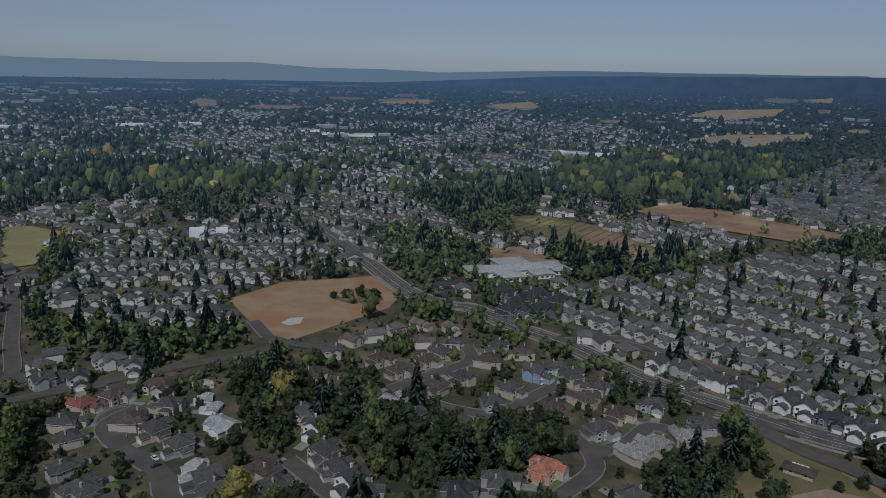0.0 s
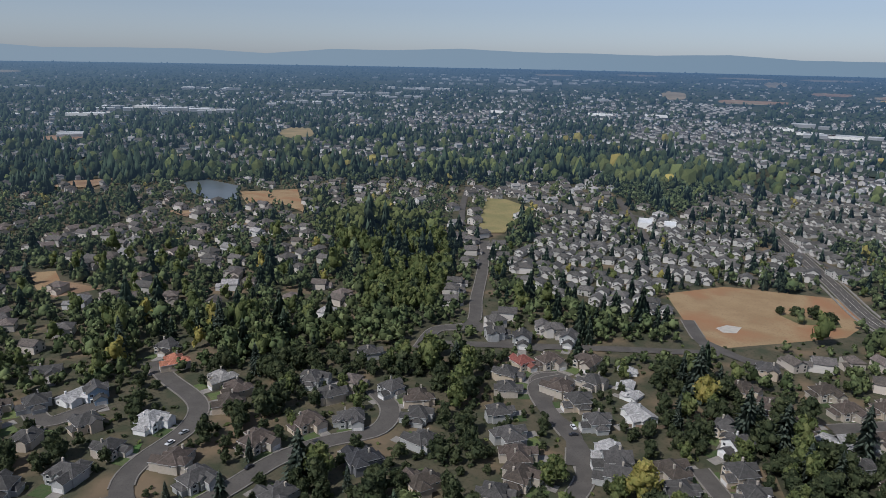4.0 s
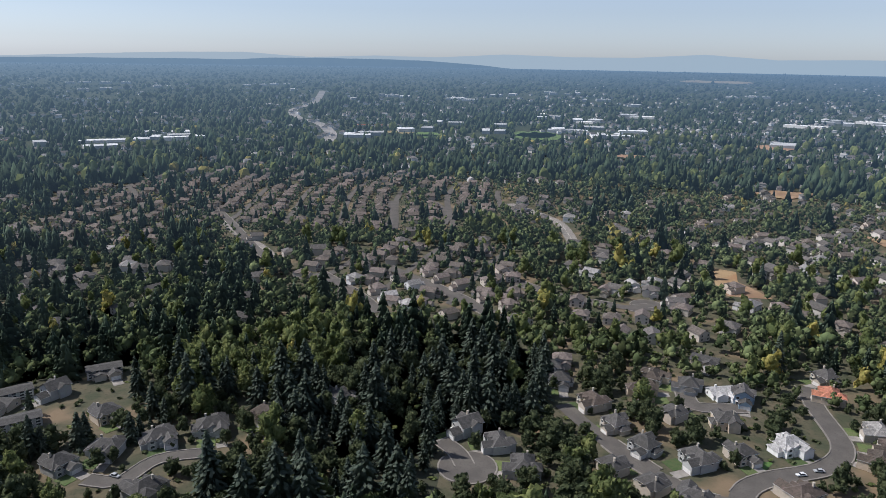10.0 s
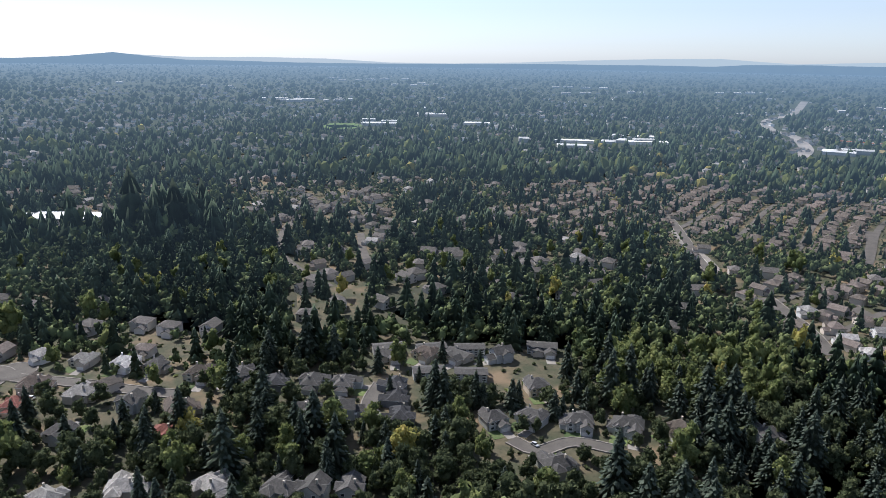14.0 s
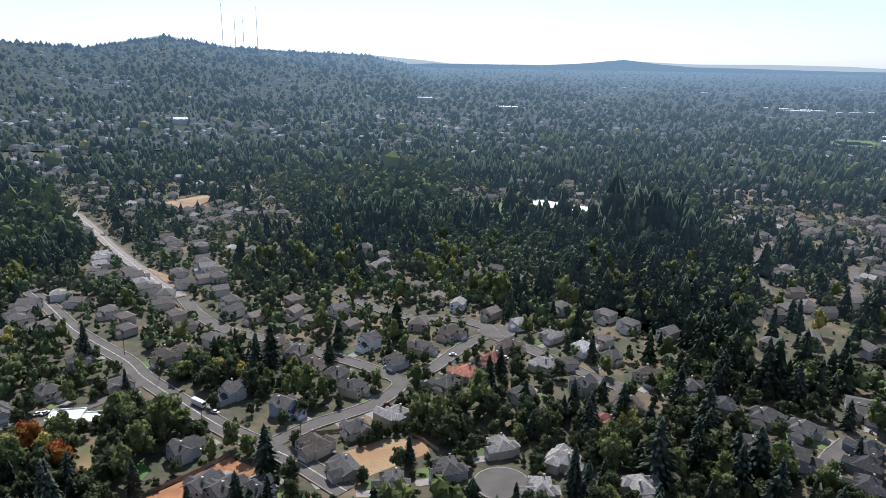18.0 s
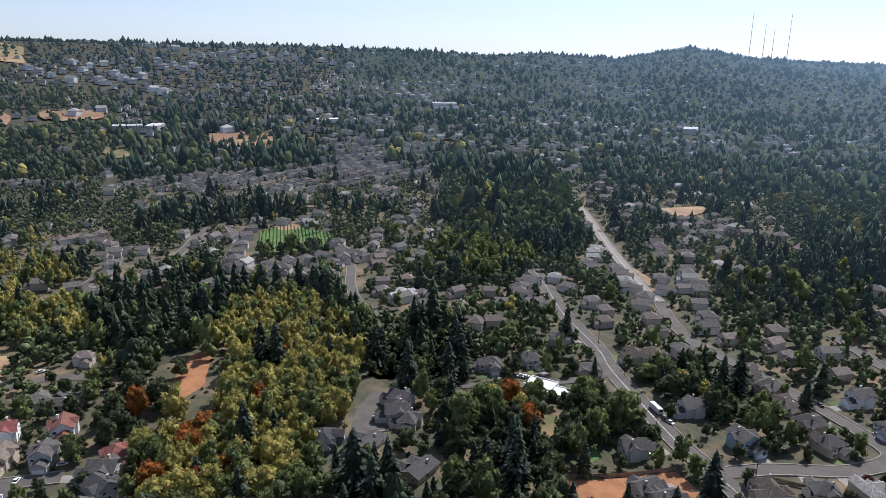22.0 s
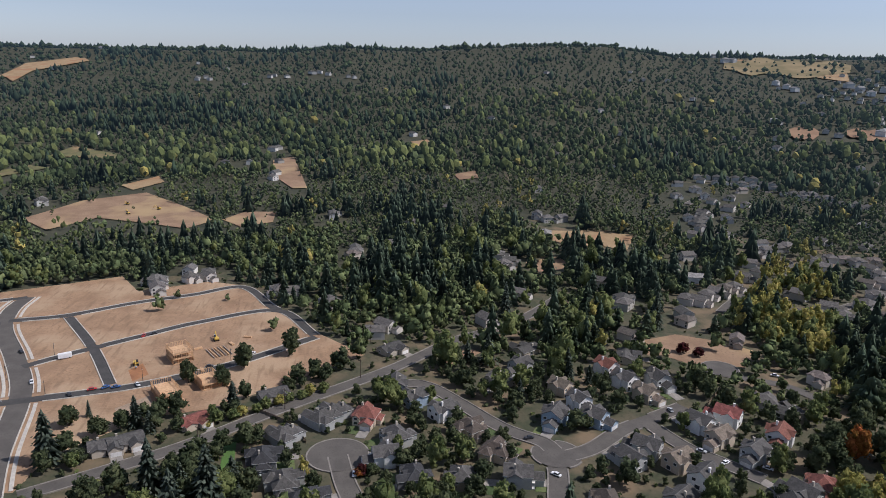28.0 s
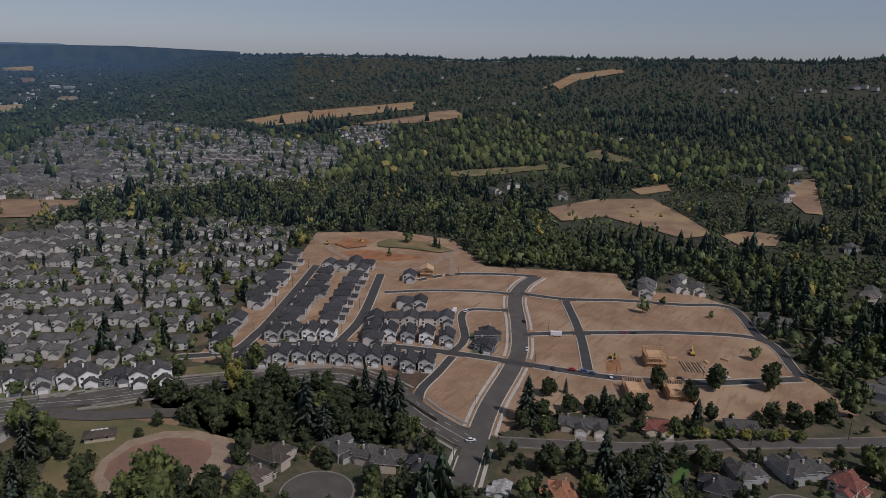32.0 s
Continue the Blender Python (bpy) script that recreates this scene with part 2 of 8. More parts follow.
def stamp(v, f, at, size, turn):
    """Copies of a template (v, f) at places, scaled by size and turned about z, as one pair of arrays."""
    v, n = np.asarray(v, dtype=np.float64), len(at)
    s = v[None] * size[:, None, :]
    c, d = np.cos(turn)[:, None], np.sin(turn)[:, None]
    out = np.stack([s[..., 0] * c - s[..., 1] * d, s[..., 0] * d + s[..., 1] * c, s[..., 2]], -1) + at[:, None, :]
    faces = np.asarray(f)[None] + (np.arange(n) * len(v))[:, None, None]
    return out.reshape(-1, 3), faces.reshape(-1, np.asarray(f).shape[1])


def join(pairs):
    vs, fs, n = [], [], 0
    for v, f in pairs:
        vs.append(np.asarray(v))
        fs.append(np.asarray(f) + n)
        n += len(v)
    return np.concatenate(vs), np.concatenate(fs)


OCTA_V = np.array([(1, 0, 0), (0, 1, 0), (-1, 0, 0), (0, -1, 0), (0, 0, 1), (0, 0, -1)], float)
OCTA_F = np.array([(0, 1, 4), (1, 2, 4), (2, 3, 4), (3, 0, 4), (1, 0, 5), (2, 1, 5), (3, 2, 5), (0, 3, 5)])


def spun(rng, n):
    """n random turns as matrices."""
    q = rng.normal(size=(n, 4))
    q /= np.linalg.norm(q, axis=1)[:, None]
    w, x, y, z = q.T
    return np.stack([1 - 2 * (y * y + z * z), 2 * (x * y - w * z), 2 * (x * z + w * y), 2 * (x * y + w * z), 1 - 2 * (x * x + z * z), 2 * (y * z - w * x),
                     2 * (x * z - w * y), 2 * (y * z + w * x), 1 - 2 * (x * x + y * y)], -1).reshape(n, 3, 3)


def ball(sub):
    bm = bmesh.new()
    bmesh.ops.create_icosphere(bm, subdivisions=sub, radius=1.0)
    bm.verts.index_update()
    v, f = np.array([q.co[:] for q in bm.verts]), np.array([[q.index for q in face.verts] for face in bm.faces])
    bm.free()
    return v, f


BALLS = {k: ball(k) for k in (1, 2)}


def broad_crown(seed, lobes, leaves, size=0.06, sub=1, ragged=0.25):
    """A broad crown in a tree of height 1: ragged lobes round the limbs, covered with many small folded sprays of leaves that break the outline."""
    rng = np.random.default_rng(seed)
    bv, bf = BALLS[sub]
    pairs, centres = [], []
    if lobes > 3:
        pairs.append((bv @ spun(rng, 1)[0].T * rng.uniform(0.85, 1.15, (len(bv), 1)) * (0.25, 0.25, 0.32) + (0, 0, 0.52), bf))
    for k in range(lobes):
        a = k * 2.4 + rng.uniform(-0.6, 0.6)
        u = (k + 0.5) / lobes
        reach = 0.33 * math.sqrt(max(0.02, math.sin(math.pi * (0.12 + 0.85 * u)))) * rng.uniform(0.6, 0.95) * (1.08 - 0.3 * u)
        c = np.array([reach * math.cos(a), reach * math.sin(a), 0.24 + 0.62 * u + rng.uniform(-0.05, 0.05)])
        s = rng.uniform(0.14, 0.20) * (1.1 - 0.2 * u) * np.array([1, 1, rng.uniform(0.85, 1.2)])
        if lobes <= 2:
            c, s = np.array([0, 0, 0.52]), np.array([0.37, 0.37, 0.45]) * rng.uniform(0.9, 1.1, 3)
        v = bv @ spun(rng, 1)[0].T * rng.uniform(1 - ragged, 1 + ragged, (len(bv), 1))
        pairs.append((v * s * (0.86 if leaves else 1.0) + c, bf))
        centres.append((c, s))
    if leaves:
        which = rng.integers(0, lobes, leaves)
        c, s = np.array([q[0] for q in centres])[which], np.array([q[1] for q in centres])[which]
        d = rng.normal(size=(leaves, 3))
        d[:, 2] += 0.35
        d /= np.linalg.norm(d, axis=1)[:, None]
        turn, scale = spun(rng, leaves), size * rng.uniform(0.6, 1.35, leaves)
        card = np.array([(-1, -0.6, 0), (0.1, -0.8, 0.45), (1, 0.5, 0), (-0.2, 0.9, 0.35)])
        v = np.einsum("kij,vj->kvi", turn, card) * scale[:, None, None] + (c + d * s * rng.uniform(0.85, 1.12, (leaves, 1)))[:, None]
        f = np.array([(0, 1, 2), (0, 2, 3)])[None] + (np.arange(leaves) * 4)[:, None, None]
        pairs.append((v.reshape(-1, 3), f.reshape(-1, 3)))
    return join(pairs)


def needle_crown(seed, layers, spokes, wide=0.17, sprays=0):
    """A conifer's crown in a tree of height 1: drooping, ragged tiers that narrow to the top."""
    rng = np.random.default_rng(seed)
    pairs = []
    for k in range(layers):
        u = k / layers
        z0 = 0.10 + 0.86 * u
        rad = wide * (1 - u) ** 0.85 * rng.uniform(0.8, 1.15) + 0.012
        rise = 0.86 / layers * rng.uniform(1.7, 2.4)
        a = np.arange(spokes * 2) * math.pi / spokes + rng.uniform(0, 6)
        r = rad * np.where(np.arange(spokes * 2) % 2 == 0, rng.uniform(0.85, 1.2, spokes * 2), rng.uniform(0.3, 0.55, spokes * 2))
        ring = np.c_[r * np.cos(a), r * np.sin(a), z0 - rad * 0.35 * (r / rad) + rng.uniform(-0.012, 0.012, spokes * 2)]
        v = np.r_[ring, [(0, 0, min(z0 + rise, 1.0))], [(0, 0, z0)]]
        n = spokes * 2
        j = np.arange(n)
        pairs.append((v, np.r_[np.c_[j, (j + 1) % n, np.full(n, n)], np.c_[(j + 1) % n, j, np.full(n, n + 1)]]))
    if sprays:
        u, a = rng.random(sprays) ** 1.3, rng.uniform(0, 2 * math.pi, sprays)
        rad = wide * (1 - u) ** 0.85 * rng.uniform(0.65, 1.25, sprays) + 0.008
        out = np.stack([np.cos(a), np.sin(a), np.full(sprays, -0.35)], -1)
        side = np.stack([-np.sin(a), np.cos(a), rng.uniform(-0.3, 0.3, sprays)], -1)
        long, broad = rng.uniform(0.035, 0.075, (sprays, 1)) * (1.2 - 0.7 * u[:, None]), rng.uniform(0.012, 0.024, (sprays, 1))
        at = np.c_[rad * np.cos(a), rad * np.sin(a), 0.10 + 0.87 * u - rad * 0.3]
        v = np.stack([at - out * long * 0.6 + (0, 0, 0.012), at + side * broad, at + out * long * 0.6, at - side * broad], 1)
        f = np.array([(0, 1, 2), (0, 2, 3)])[None] + (np.arange(sprays) * 4)[:, None, None]
        pairs.append((v.reshape(-1, 3), f.reshape(-1, 3)))
    return join(pairs)


def trunk_mesh(seed, high, r0, limbs, sides=7):
    """A tapered trunk with some limbs, for a tree of height 1."""
    rng = np.random.default_rng(seed)
    pairs = []

    def tube(a, b, ra, rb, n):
        a, b = np.array(a, float), np.array(b, float)
        d = (b - a) / np.linalg.norm(b - a)
        u = np.cross(d, (0.3, 0.9, 0.2))
        u /= np.linalg.norm(u)
        w = np.cross(d, u)
        t = np.arange(n) * 2 * math.pi / n
        c = np.cos(t)[:, None] * u + np.sin(t)[:, None] * w
        v = np.r_[a + c * ra, b + c * rb]
        i = np.arange(n)
        pairs.append((v, np.r_[np.c_[i, (i + 1) % n, (i + 1) % n + n], np.c_[i, (i + 1) % n + n, i + n]]))

    tube((0, 0, -0.03), (0.01, 0, high * 0.45), r0, r0 * 0.72, sides)
    tube((0.01, 0, high * 0.45), (0, 0.01, high), r0 * 0.72, r0 * 0.2, sides)
    for k in range(limbs):
        a, z = k * 2.4 + rng.uniform(0, 1), high * rng.uniform(0.4, 0.75)
        tube((0, 0, z), (0.2 * math.cos(a), 0.2 * math.sin(a), z + rng.uniform(0.1, 0.25)), r0 * 0.45, r0 * 0.12, 5)
    return join(pairs)


# ---- lie of the land ----
TURN_OF = np.arange(0, 361, 5.0)
RIDGE_FAR = [4300, 4300, 4300, 4300, 4300, 4300, 4300, 4300, 4300, 4300, 4300, 4300, 4300, 4300, 4300, 4300, 4300, 4300, 4300, 4300, 4300, 4300, 4300, 4300, 4300, 4300, 4300, 4300, 4300, 4300, 4300, 4300, 4300, 4300, 3900, 3750, 3600, 3500, 3400, 3000, 2600, 2500, 2400, 2390, 2380, 2370, 2360, 2350, 2340, 2330, 2320, 2310, 2300, 2300, 2300, 2400, 2500, 2650, 2800, 3000, 3200, 3300, 3400, 3650, 3900, 4300, 4300, 4300, 4300, 4300, 4300, 4300, 4300]
RIDGE_FOOT = [2400, 2400, 2400, 2400, 2400, 2400, 2400, 2400, 2400, 2400, 2400, 2400, 2400, 2400, 2400, 2400, 2400, 2400, 2400, 2400, 2400, 2400, 2400, 2400, 2400, 2400, 2400, 2400, 2400, 2300, 2200, 1900, 1600, 1350, 1100, 1025, 950, 875, 800, 725, 650, 650, 650, 650, 650, 650, 650, 650, 650, 650, 650, 650, 650, 650, 650, 650, 650, 675, 700, 750, 800, 900, 1000, 1200, 1400, 1800, 2200, 2300, 2400, 2400, 2400, 2400, 2400]
RIDGE_TOP = [97, 97, 97, 97, 97, 97, 97, 97, 97, 97, 97, 97, 97, 97, 97, 97, 97, 97, 97, 97, 97, 97, 97, 97, 97, 97, 97, 97, 97, 97, 97, 97, 97, 97, 160, 170, 183, 230, 174, 192, 178, 185, 189, 196, 195, 192, 199, 199, 199, 195, 222, 220, 209, 194, 200, 181, 184, 181, 179, 179, 158, 170, 166, 165, 150, 97, 97, 97, 97, 97, 97, 97, 97]
SKYLINE = [0.03, 0.22, 0.22, 0.52, 0.40, 0.47, 0.48, 0.65, 0.45, 0.45, 0.02, 0.26, 0.24, 0.15, 0.47, 0.17, 0.15, 0.28, -0.03, 0.04, -0.15, 0.15, 0.07, -0.11, -0.33, -0.47, -0.47, -0.24, -0.19, -0.25, -0.08, -0.71, -0.84, -0.29, 0.14, 0.29, 0.51, 1.29, 0.40, 0.77, 0.59, 0.78, 0.90, 1.08, 1.06, 0.98, 1.18, 1.16, 1.18, 1.09, 1.75, 1.70, 1.45, 1.07, 1.23, 0.72, 0.75, 0.66, 0.56, 0.54, 0.12, 0.33, 0.25, 0.22, -0.02, 0.08, 0.37, 0.38, 0.39, 0.44, 0.44, 0.15, 0.03]


def land(x, y):
    """Height of the ground: level round the middle, rising to the ridges; the far plain is raised to fit the camera's
    view.
    """
    x, y = np.asarray(x, float), np.asarray(y, float)
    r, a = np.hypot(x, y), np.degrees(np.arctan2(-x, y)) % 360
    far, foot, top = np.interp(a, TURN_OF, RIDGE_FAR), np.interp(a, TURN_OF, RIDGE_FOOT), np.interp(a, TURN_OF, RIDGE_TOP)
    u = np.clip((r - foot) / (far - foot), 0, 1)
    return top * u ** np.where(far > 4000, 1.3, 1.6)


def inside(poly, x, y):
    poly = np.asarray(poly, float)
    hit = np.zeros(np.shape(x), bool)
    for (x0, y0), (x1, y1) in zip(poly, np.roll(poly, -1, 0)):
        if y0 != y1:
            hit ^= ((y0 > y) != (y1 > y)) & (x < (x1 - x0) * (y - y0) / (y1 - y0) + x0)
    return hit


def spline(pts, step=4.0):
    """A smooth line through the points, sampled about every step metres."""
    p = np.asarray(pts, float)
    p = np.r_[[2 * p[0] - p[1]], p, [2 * p[-1] - p[-2]]]
    out = []
    for i in range(1, len(p) - 2):
        n = max(2, int(np.linalg.norm(p[i + 1] - p[i]) / step))
        t = np.arange(n)[:, None] / n
        a, b, c, d = p[i - 1], p[i], p[i + 1], p[i + 2]
        out.append(0.5 * (2 * b + (c - a) * t + (2 * a - 5 * b + 4 * c - d) * t ** 2 + (3 * b - a - 3 * c + d) * t ** 3))
    return np.r_[np.concatenate(out), p[-2:-1]]


CELL, HALF = 2.0, 1000
TAKEN = np.zeros((HALF, HALF), np.uint8)      # what stands on each cell near the middle: 1 road, 2 field, 3 house


def cell_of(x, y):
    i, j = np.floor(np.asarray(x) / CELL + HALF / 2).astype(int), np.floor(np.asarray(y) / CELL + HALF / 2).astype(int)
    ok = (i >= 0) & (j >= 0) & (i < HALF) & (j < HALF)
    return np.clip(i, 0, HALF - 1), np.clip(j, 0, HALF - 1), ok


def claim(x, y, radius, what):
    k = int(radius / CELL) + 1
    dx, dy = np.meshgrid(np.arange(-k, k + 1) * CELL, np.arange(-k, k + 1) * CELL)
    near = dx ** 2 + dy ** 2 <= radius ** 2
    i, j, ok = cell_of(np.asarray(x)[..., None] + dx[near], np.asarray(y)[..., None] + dy[near])
    TAKEN[i[ok], j[ok]] = what


def taken(x, y):
    i, j, ok = cell_of(x, y)
    return np.where(ok, TAKEN[i, j], 0)


GX, GY = np.meshgrid((np.arange(HALF) + 0.5 - HALF / 2) * CELL, (np.arange(HALF) + 0.5 - HALF / 2) * CELL, indexing="ij")

# the ground: rings about the middle, out past the ridges
rings = np.r_[0.001, np.arange(40, 640, 40), np.geomspace(640, 4980, 74)]
turns = np.radians(np.arange(0, 360, 1.25))
rx, tx = np.meshgrid(rings, turns, indexing="ij")
gx, gy = -rx * np.sin(tx), rx * np.cos(tx)
gx[0], gy[0] = 0.4, 0.3
gz = land(gx, gy)
nr, ntn = rx.shape
ii, jj = np.meshgrid(np.arange(nr - 1), np.arange(ntn), indexing="ij")
quads = np.stack([ii * ntn + jj, ii * ntn + (jj + 1) % ntn, (ii + 1) * ntn + (jj + 1) % ntn, (ii + 1) * ntn + jj], -1).reshape(-1, 4)
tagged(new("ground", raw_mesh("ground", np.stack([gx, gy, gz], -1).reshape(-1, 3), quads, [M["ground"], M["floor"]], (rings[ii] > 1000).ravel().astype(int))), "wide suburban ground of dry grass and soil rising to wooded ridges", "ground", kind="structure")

ROADS, FIELDS, ZONES = [], [], []


def road(name, width, kerbed, pts):
    ROADS.append((name, width, kerbed, spline(pts)))


BULBS = []


def bulb(x, y, radius):
    BULBS.append((x, y, radius))


def field(name, look_of, pts):
    FIELDS.append((name, look_of, np.asarray(pts, float)))


ROWS_RUN = {}       # the way the house rows run, by the first corner of their zone


def zone(kind, pts, run=None):
    ZONES.append((kind, np.asarray(pts, float)))
    if run is not None:
        ROWS_RUN[tuple(ZONES[-1][1][0])] = radians(run)


CLEARED = []        # single houses among the woods
FRONT = []          # street houses with the trees on their camera side thinned to fit its view


def far_home(x, y):
    """A single house among the woods, with the trees on its camera side cleared."""
    CLEARED.append((x, y))


road("street", 7, 1, [(431, -429), (447, -462), (468, -499), (480, -533)])
road("street", 7, 1, [(613, -373), (573, -375), (562, -387), (523, -367), (503, -346), (481, -319), (475, -301), (457, -278), (437, -258)])
road("street", 7, 1, [(574, -669), (560, -721), (560, -769)])
road("street", 7, 1, [(506, -680), (484, -624)])
road("street", 7, 1, [(820, -442), (780, -398)])
road("new_avenue", 10, 1, [(216, 124), (241, 133), (282, 147), (327, 158), (355, 167), (392, 186), (436, 211), (470, 221), (497, 222)])
road("new_lane", 6, 1, [(497, 222), (483, 250), (460, 279), (431, 292)])
road("new_cross", 6.5, 1, [(278, 293), (300, 259), (315, 229), (327, 197), (336, 164), (343, 133), (351, 106), (374, 64), (410, 21)])
road("new_row", 6.5, 1, [(230, 320), (254, 301), (283, 310), (315, 326), (414, 381)])
road("new_row", 6.5, 1, [(301, 260), (344, 277), (427, 325)])
road("new_mid", 6, 1, [(378, 176), (396, 155), (418, 126), (440, 96), (459, 49), (413, 22)])
road("new_upper", 6, 1, [(450, 214), (458, 182), (480, 147), (496, 111), (512, 79), (470, 55), (458, 47)])
road("new_link", 5.5, 1, [(455, 180), (402, 148), (352, 123)])
road("new_loop", 5, 1, [(392, 295), (415, 271), (434, 243), (446, 217)])
road("new_loop", 5, 1, [(327, 197), (350, 202), (392, 227), (412, 204)])
road("new_loop", 5, 1, [(264, 178), (278, 185), (300, 189), (323, 194)])
road("arterial", 13, 1, [(143, 333), (167, 317), (197, 298), (231, 270), (266, 234), (269, 214), (267, 192), (256, 169), (247, 137)])
road("street", 7.5, 1, [(255, 127), (272, 97), (289, 70), (315, 38), (359, -21), (397, -61), (414, -89), (438, -119), (484, -159)])
road("highway", 26, 0, [(-2970, -478), (-2519, -435), (-2225, -448), (-1920, -378), (-1772, -298), (-1542, -234), (-1385, -216)])
road("dirt_track", 6, 0, [(488, 448), (456, 399), (443, 358), (443, 323), (471, 308), (521, 317), (539, 310)])
road("dirt_track", 5, 0, [(458, 278), (490, 297), (528, 324)])
road("street", 8, 0, [(-898, -396), (-805, -347), (-759, -318)])
road("avenue", 10, 1, [(-705, -218), (-647, -186), (-599, -154), (-565, -136)])
road("street", 8, 1, [(-532, -91), (-482, -57), (-444, -37)])
road("street", 8, 1, [(-543, -37), (-508, -5), (-457, 31), (-438, 41)])
road("street", 8, 0, [(-819, -56), (-743, -47), (-689, -49)])
road("street", 8, 0, [(-814, -3), (-755, 10), (-701, 7)])
road("court", 8, 1, [(242, 0), (254, 3), (273, 6)])
road("street", 8, 1, [(341, -24), (336, -41), (292, -69), (274, -87), (255, -86), (229, -79)])
road("street", 8, 1, [(262, -87), (269, -106), (284, -126), (294, -146), (304, -166)])
road("street", 8, 1, [(294, -139), (268, -148), (254, -158), (239, -170)])
road("street", 7, 0, [(339, -206), (330, -220), (322, -233), (306, -241)])
road("avenue", 10, 1, [(-32, -243), (-11, -275), (13, -303), (36, -338), (57, -372), (69, -397), (104, -450), (131, -504), (155, -547)])
road("street", 8, 1, [(-1, -283), (-24, -298), (-55, -311), (-73, -330), (-66, -346), (-50, -366), (-13, -404), (16, -431), (33, -462), (46, -501)])
road("street", 8, 1, [(-75, -331), (-95, -345), (-123, -372), (-144, -388), (-131, -410), (-93, -430), (-63, -483)])
road("street", 8, 1, [(-140, -385), (-160, -347), (-174, -315), (-185, -293)])
road("street", 7, 1, [(327, -441), (314, -457), (296, -488), (265, -440), (238, -406), (210, -389)])
road("lane", 6, 0, [(56, -365), (73, -347), (104, -325), (124, -316)])
road("court", 9, 0, [(158, -292), (156, -271), (144, -242)])
road("street", 7, 1, [(499, -440), (457, -393), (442, -359), (424, -324)])
road("street", 7, 1, [(382, -439), (422, -502), (471, -548)])
road("avenue", 9, 1, [(46, -501), (66, -540), (111, -648), (171, -804), (241, -950)])
road("street", 8, 0, [(-498, -550), (-451, -514), (-401, -466), (-370, -408), (-354, -357)])
road("street", 7, 0, [(-490, -450), (-446, -407), (-406, -361)])
road("street", 8, 1, [(-766, -246), (-691, -206), (-594, -157), (-558, -133)])
road("street", 8, 1, [(-528, -95), (-482, -62), (-443, -39)])
road("street", 8, 1, [(-552, -40), (-525, -22), (-490, 4), (-440, 41)])
road("court", 7, 1, [(-248, -139), (-247, -125), (-263, -116), (-269, -96)])
road("court", 8, 1, [(-256, -222), (-237, -213), (-222, -201)])
road("avenue", 10, 1, [(-811, 84), (-763, 109), (-710, 127), (-625, 127)])
road("street", 8, 1, [(-511, 58), (-481, 93), (-464, 123), (-452, 141)])
road("street", 8, 1, [(-315, 64), (-296, 71), (-277, 81), (-258, 92)])
road("court", 8, 1, [(-281, 3), (-271, 10), (-261, 13)])
road("street", 9, 1, [(-339, 195), (-315, 189), (-279, 182), (-262, 165), (-254, 139), (-246, 125), (-233, 117), (-220, 117), (-210, 125), (-209, 149), (-210, 173), (-204, 195), (-193, 217), (-202, 236), (-221, 246)])
road("street", 8, 1, [(-316, 63), (-284, 76), (-259, 89), (-240, 107), (-236, 120)])
road("court", 9, 1, [(-335, 129), (-316, 129), (-314, 153)])
road("street", 8, 1, [(-525, 54), (-479, 93), (-460, 128), (-463, 149)])
road("street", 8, 1, [(-542, -33), (-493, 4), (-435, 39)])
road("lane", 7, 0, [(-517, 762), (-446, 648), (-396, 575)])
road("street", 8, 1, [(-345, 539), (-300, 468), (-261, 400), (-235, 355), (-246, 332), (-236, 302)])
road("street", 9, 0, [(-234, 356), (-201, 343), (-178, 348)])
road("street", 8, 1, [(-152, 313), (-147, 290), (-129, 273), (-112, 259), (-101, 240), (-98, 218)])
road("street", 8, 1, [(-66, 276), (-54, 263), (-41, 249)])
road("street", 8, 0, [(-237, 312), (-199, 338), (-145, 374), (-106, 399), (-94, 407)])
road("street", 8, 1, [(-127, 450), (-108, 419), (-91, 407)])
road("arterial", 11, 1, [(-161, 802), (-113, 704), (-67, 608), (-28, 526), (3, 493), (20, 488), (46, 454), (79, 419), (105, 381), (129, 352), (162, 322), (179, 306), (204, 290)])
road("street", 8, 1, [(130, 355), (154, 380), (140, 409), (117, 431), (72, 424)])
road("street", 8, 1, [(49, 252), (67, 272), (68, 288), (63, 301)])
road("street", 8, 1, [(70, 286), (88, 297), (103, 313), (113, 307)])
road("street", 8, 1, [(-24, 349), (3, 329), (29, 322), (45, 338), (66, 360)])
road("street", 8, 1, [(-27, 348), (-6, 368), (17, 389), (16, 416)])
road("street", 8, 0, [(-108, 419), (-77, 406), (-50, 417)])
road("street", 8, 1, [(-108, 246), (-121, 269), (-141, 282), (-158, 302), (-151, 320)])
road("lane", 8, 0, [(-331, 818), (-263, 703), (-223, 635)])
road("lane", 9, 0, [(155, 313), (167, 292), (180, 278), (189, 266)])
bulb(274, 6, 13)
bulb(-154, 312, 12)
bulb(-260, 14, 12)
bulb(-93, -232, 11)
bulb(180, 168, 14)
bulb(-147, -386, 11)
bulb(-464, 147, 11)
bulb(145, -264, 9)
bulb(266, -89, 11)
bulb(-154, 311, 11)
bulb(346, -208, 10)
field("dry_field", "straw", [(-158, 496), (-128, 542), (-44, 569), (-31, 518), (-38, 484), (-69, 447), (-93, 419), (-108, 419), (-132, 454)])
field("dry_field", "mown", [(-459, 711), (-433, 722), (-388, 699), (-346, 576), (-366, 560)])
field("school_field", "clay", [(28, 668), (76, 677), (115, 612), (92, 592), (40, 626)])
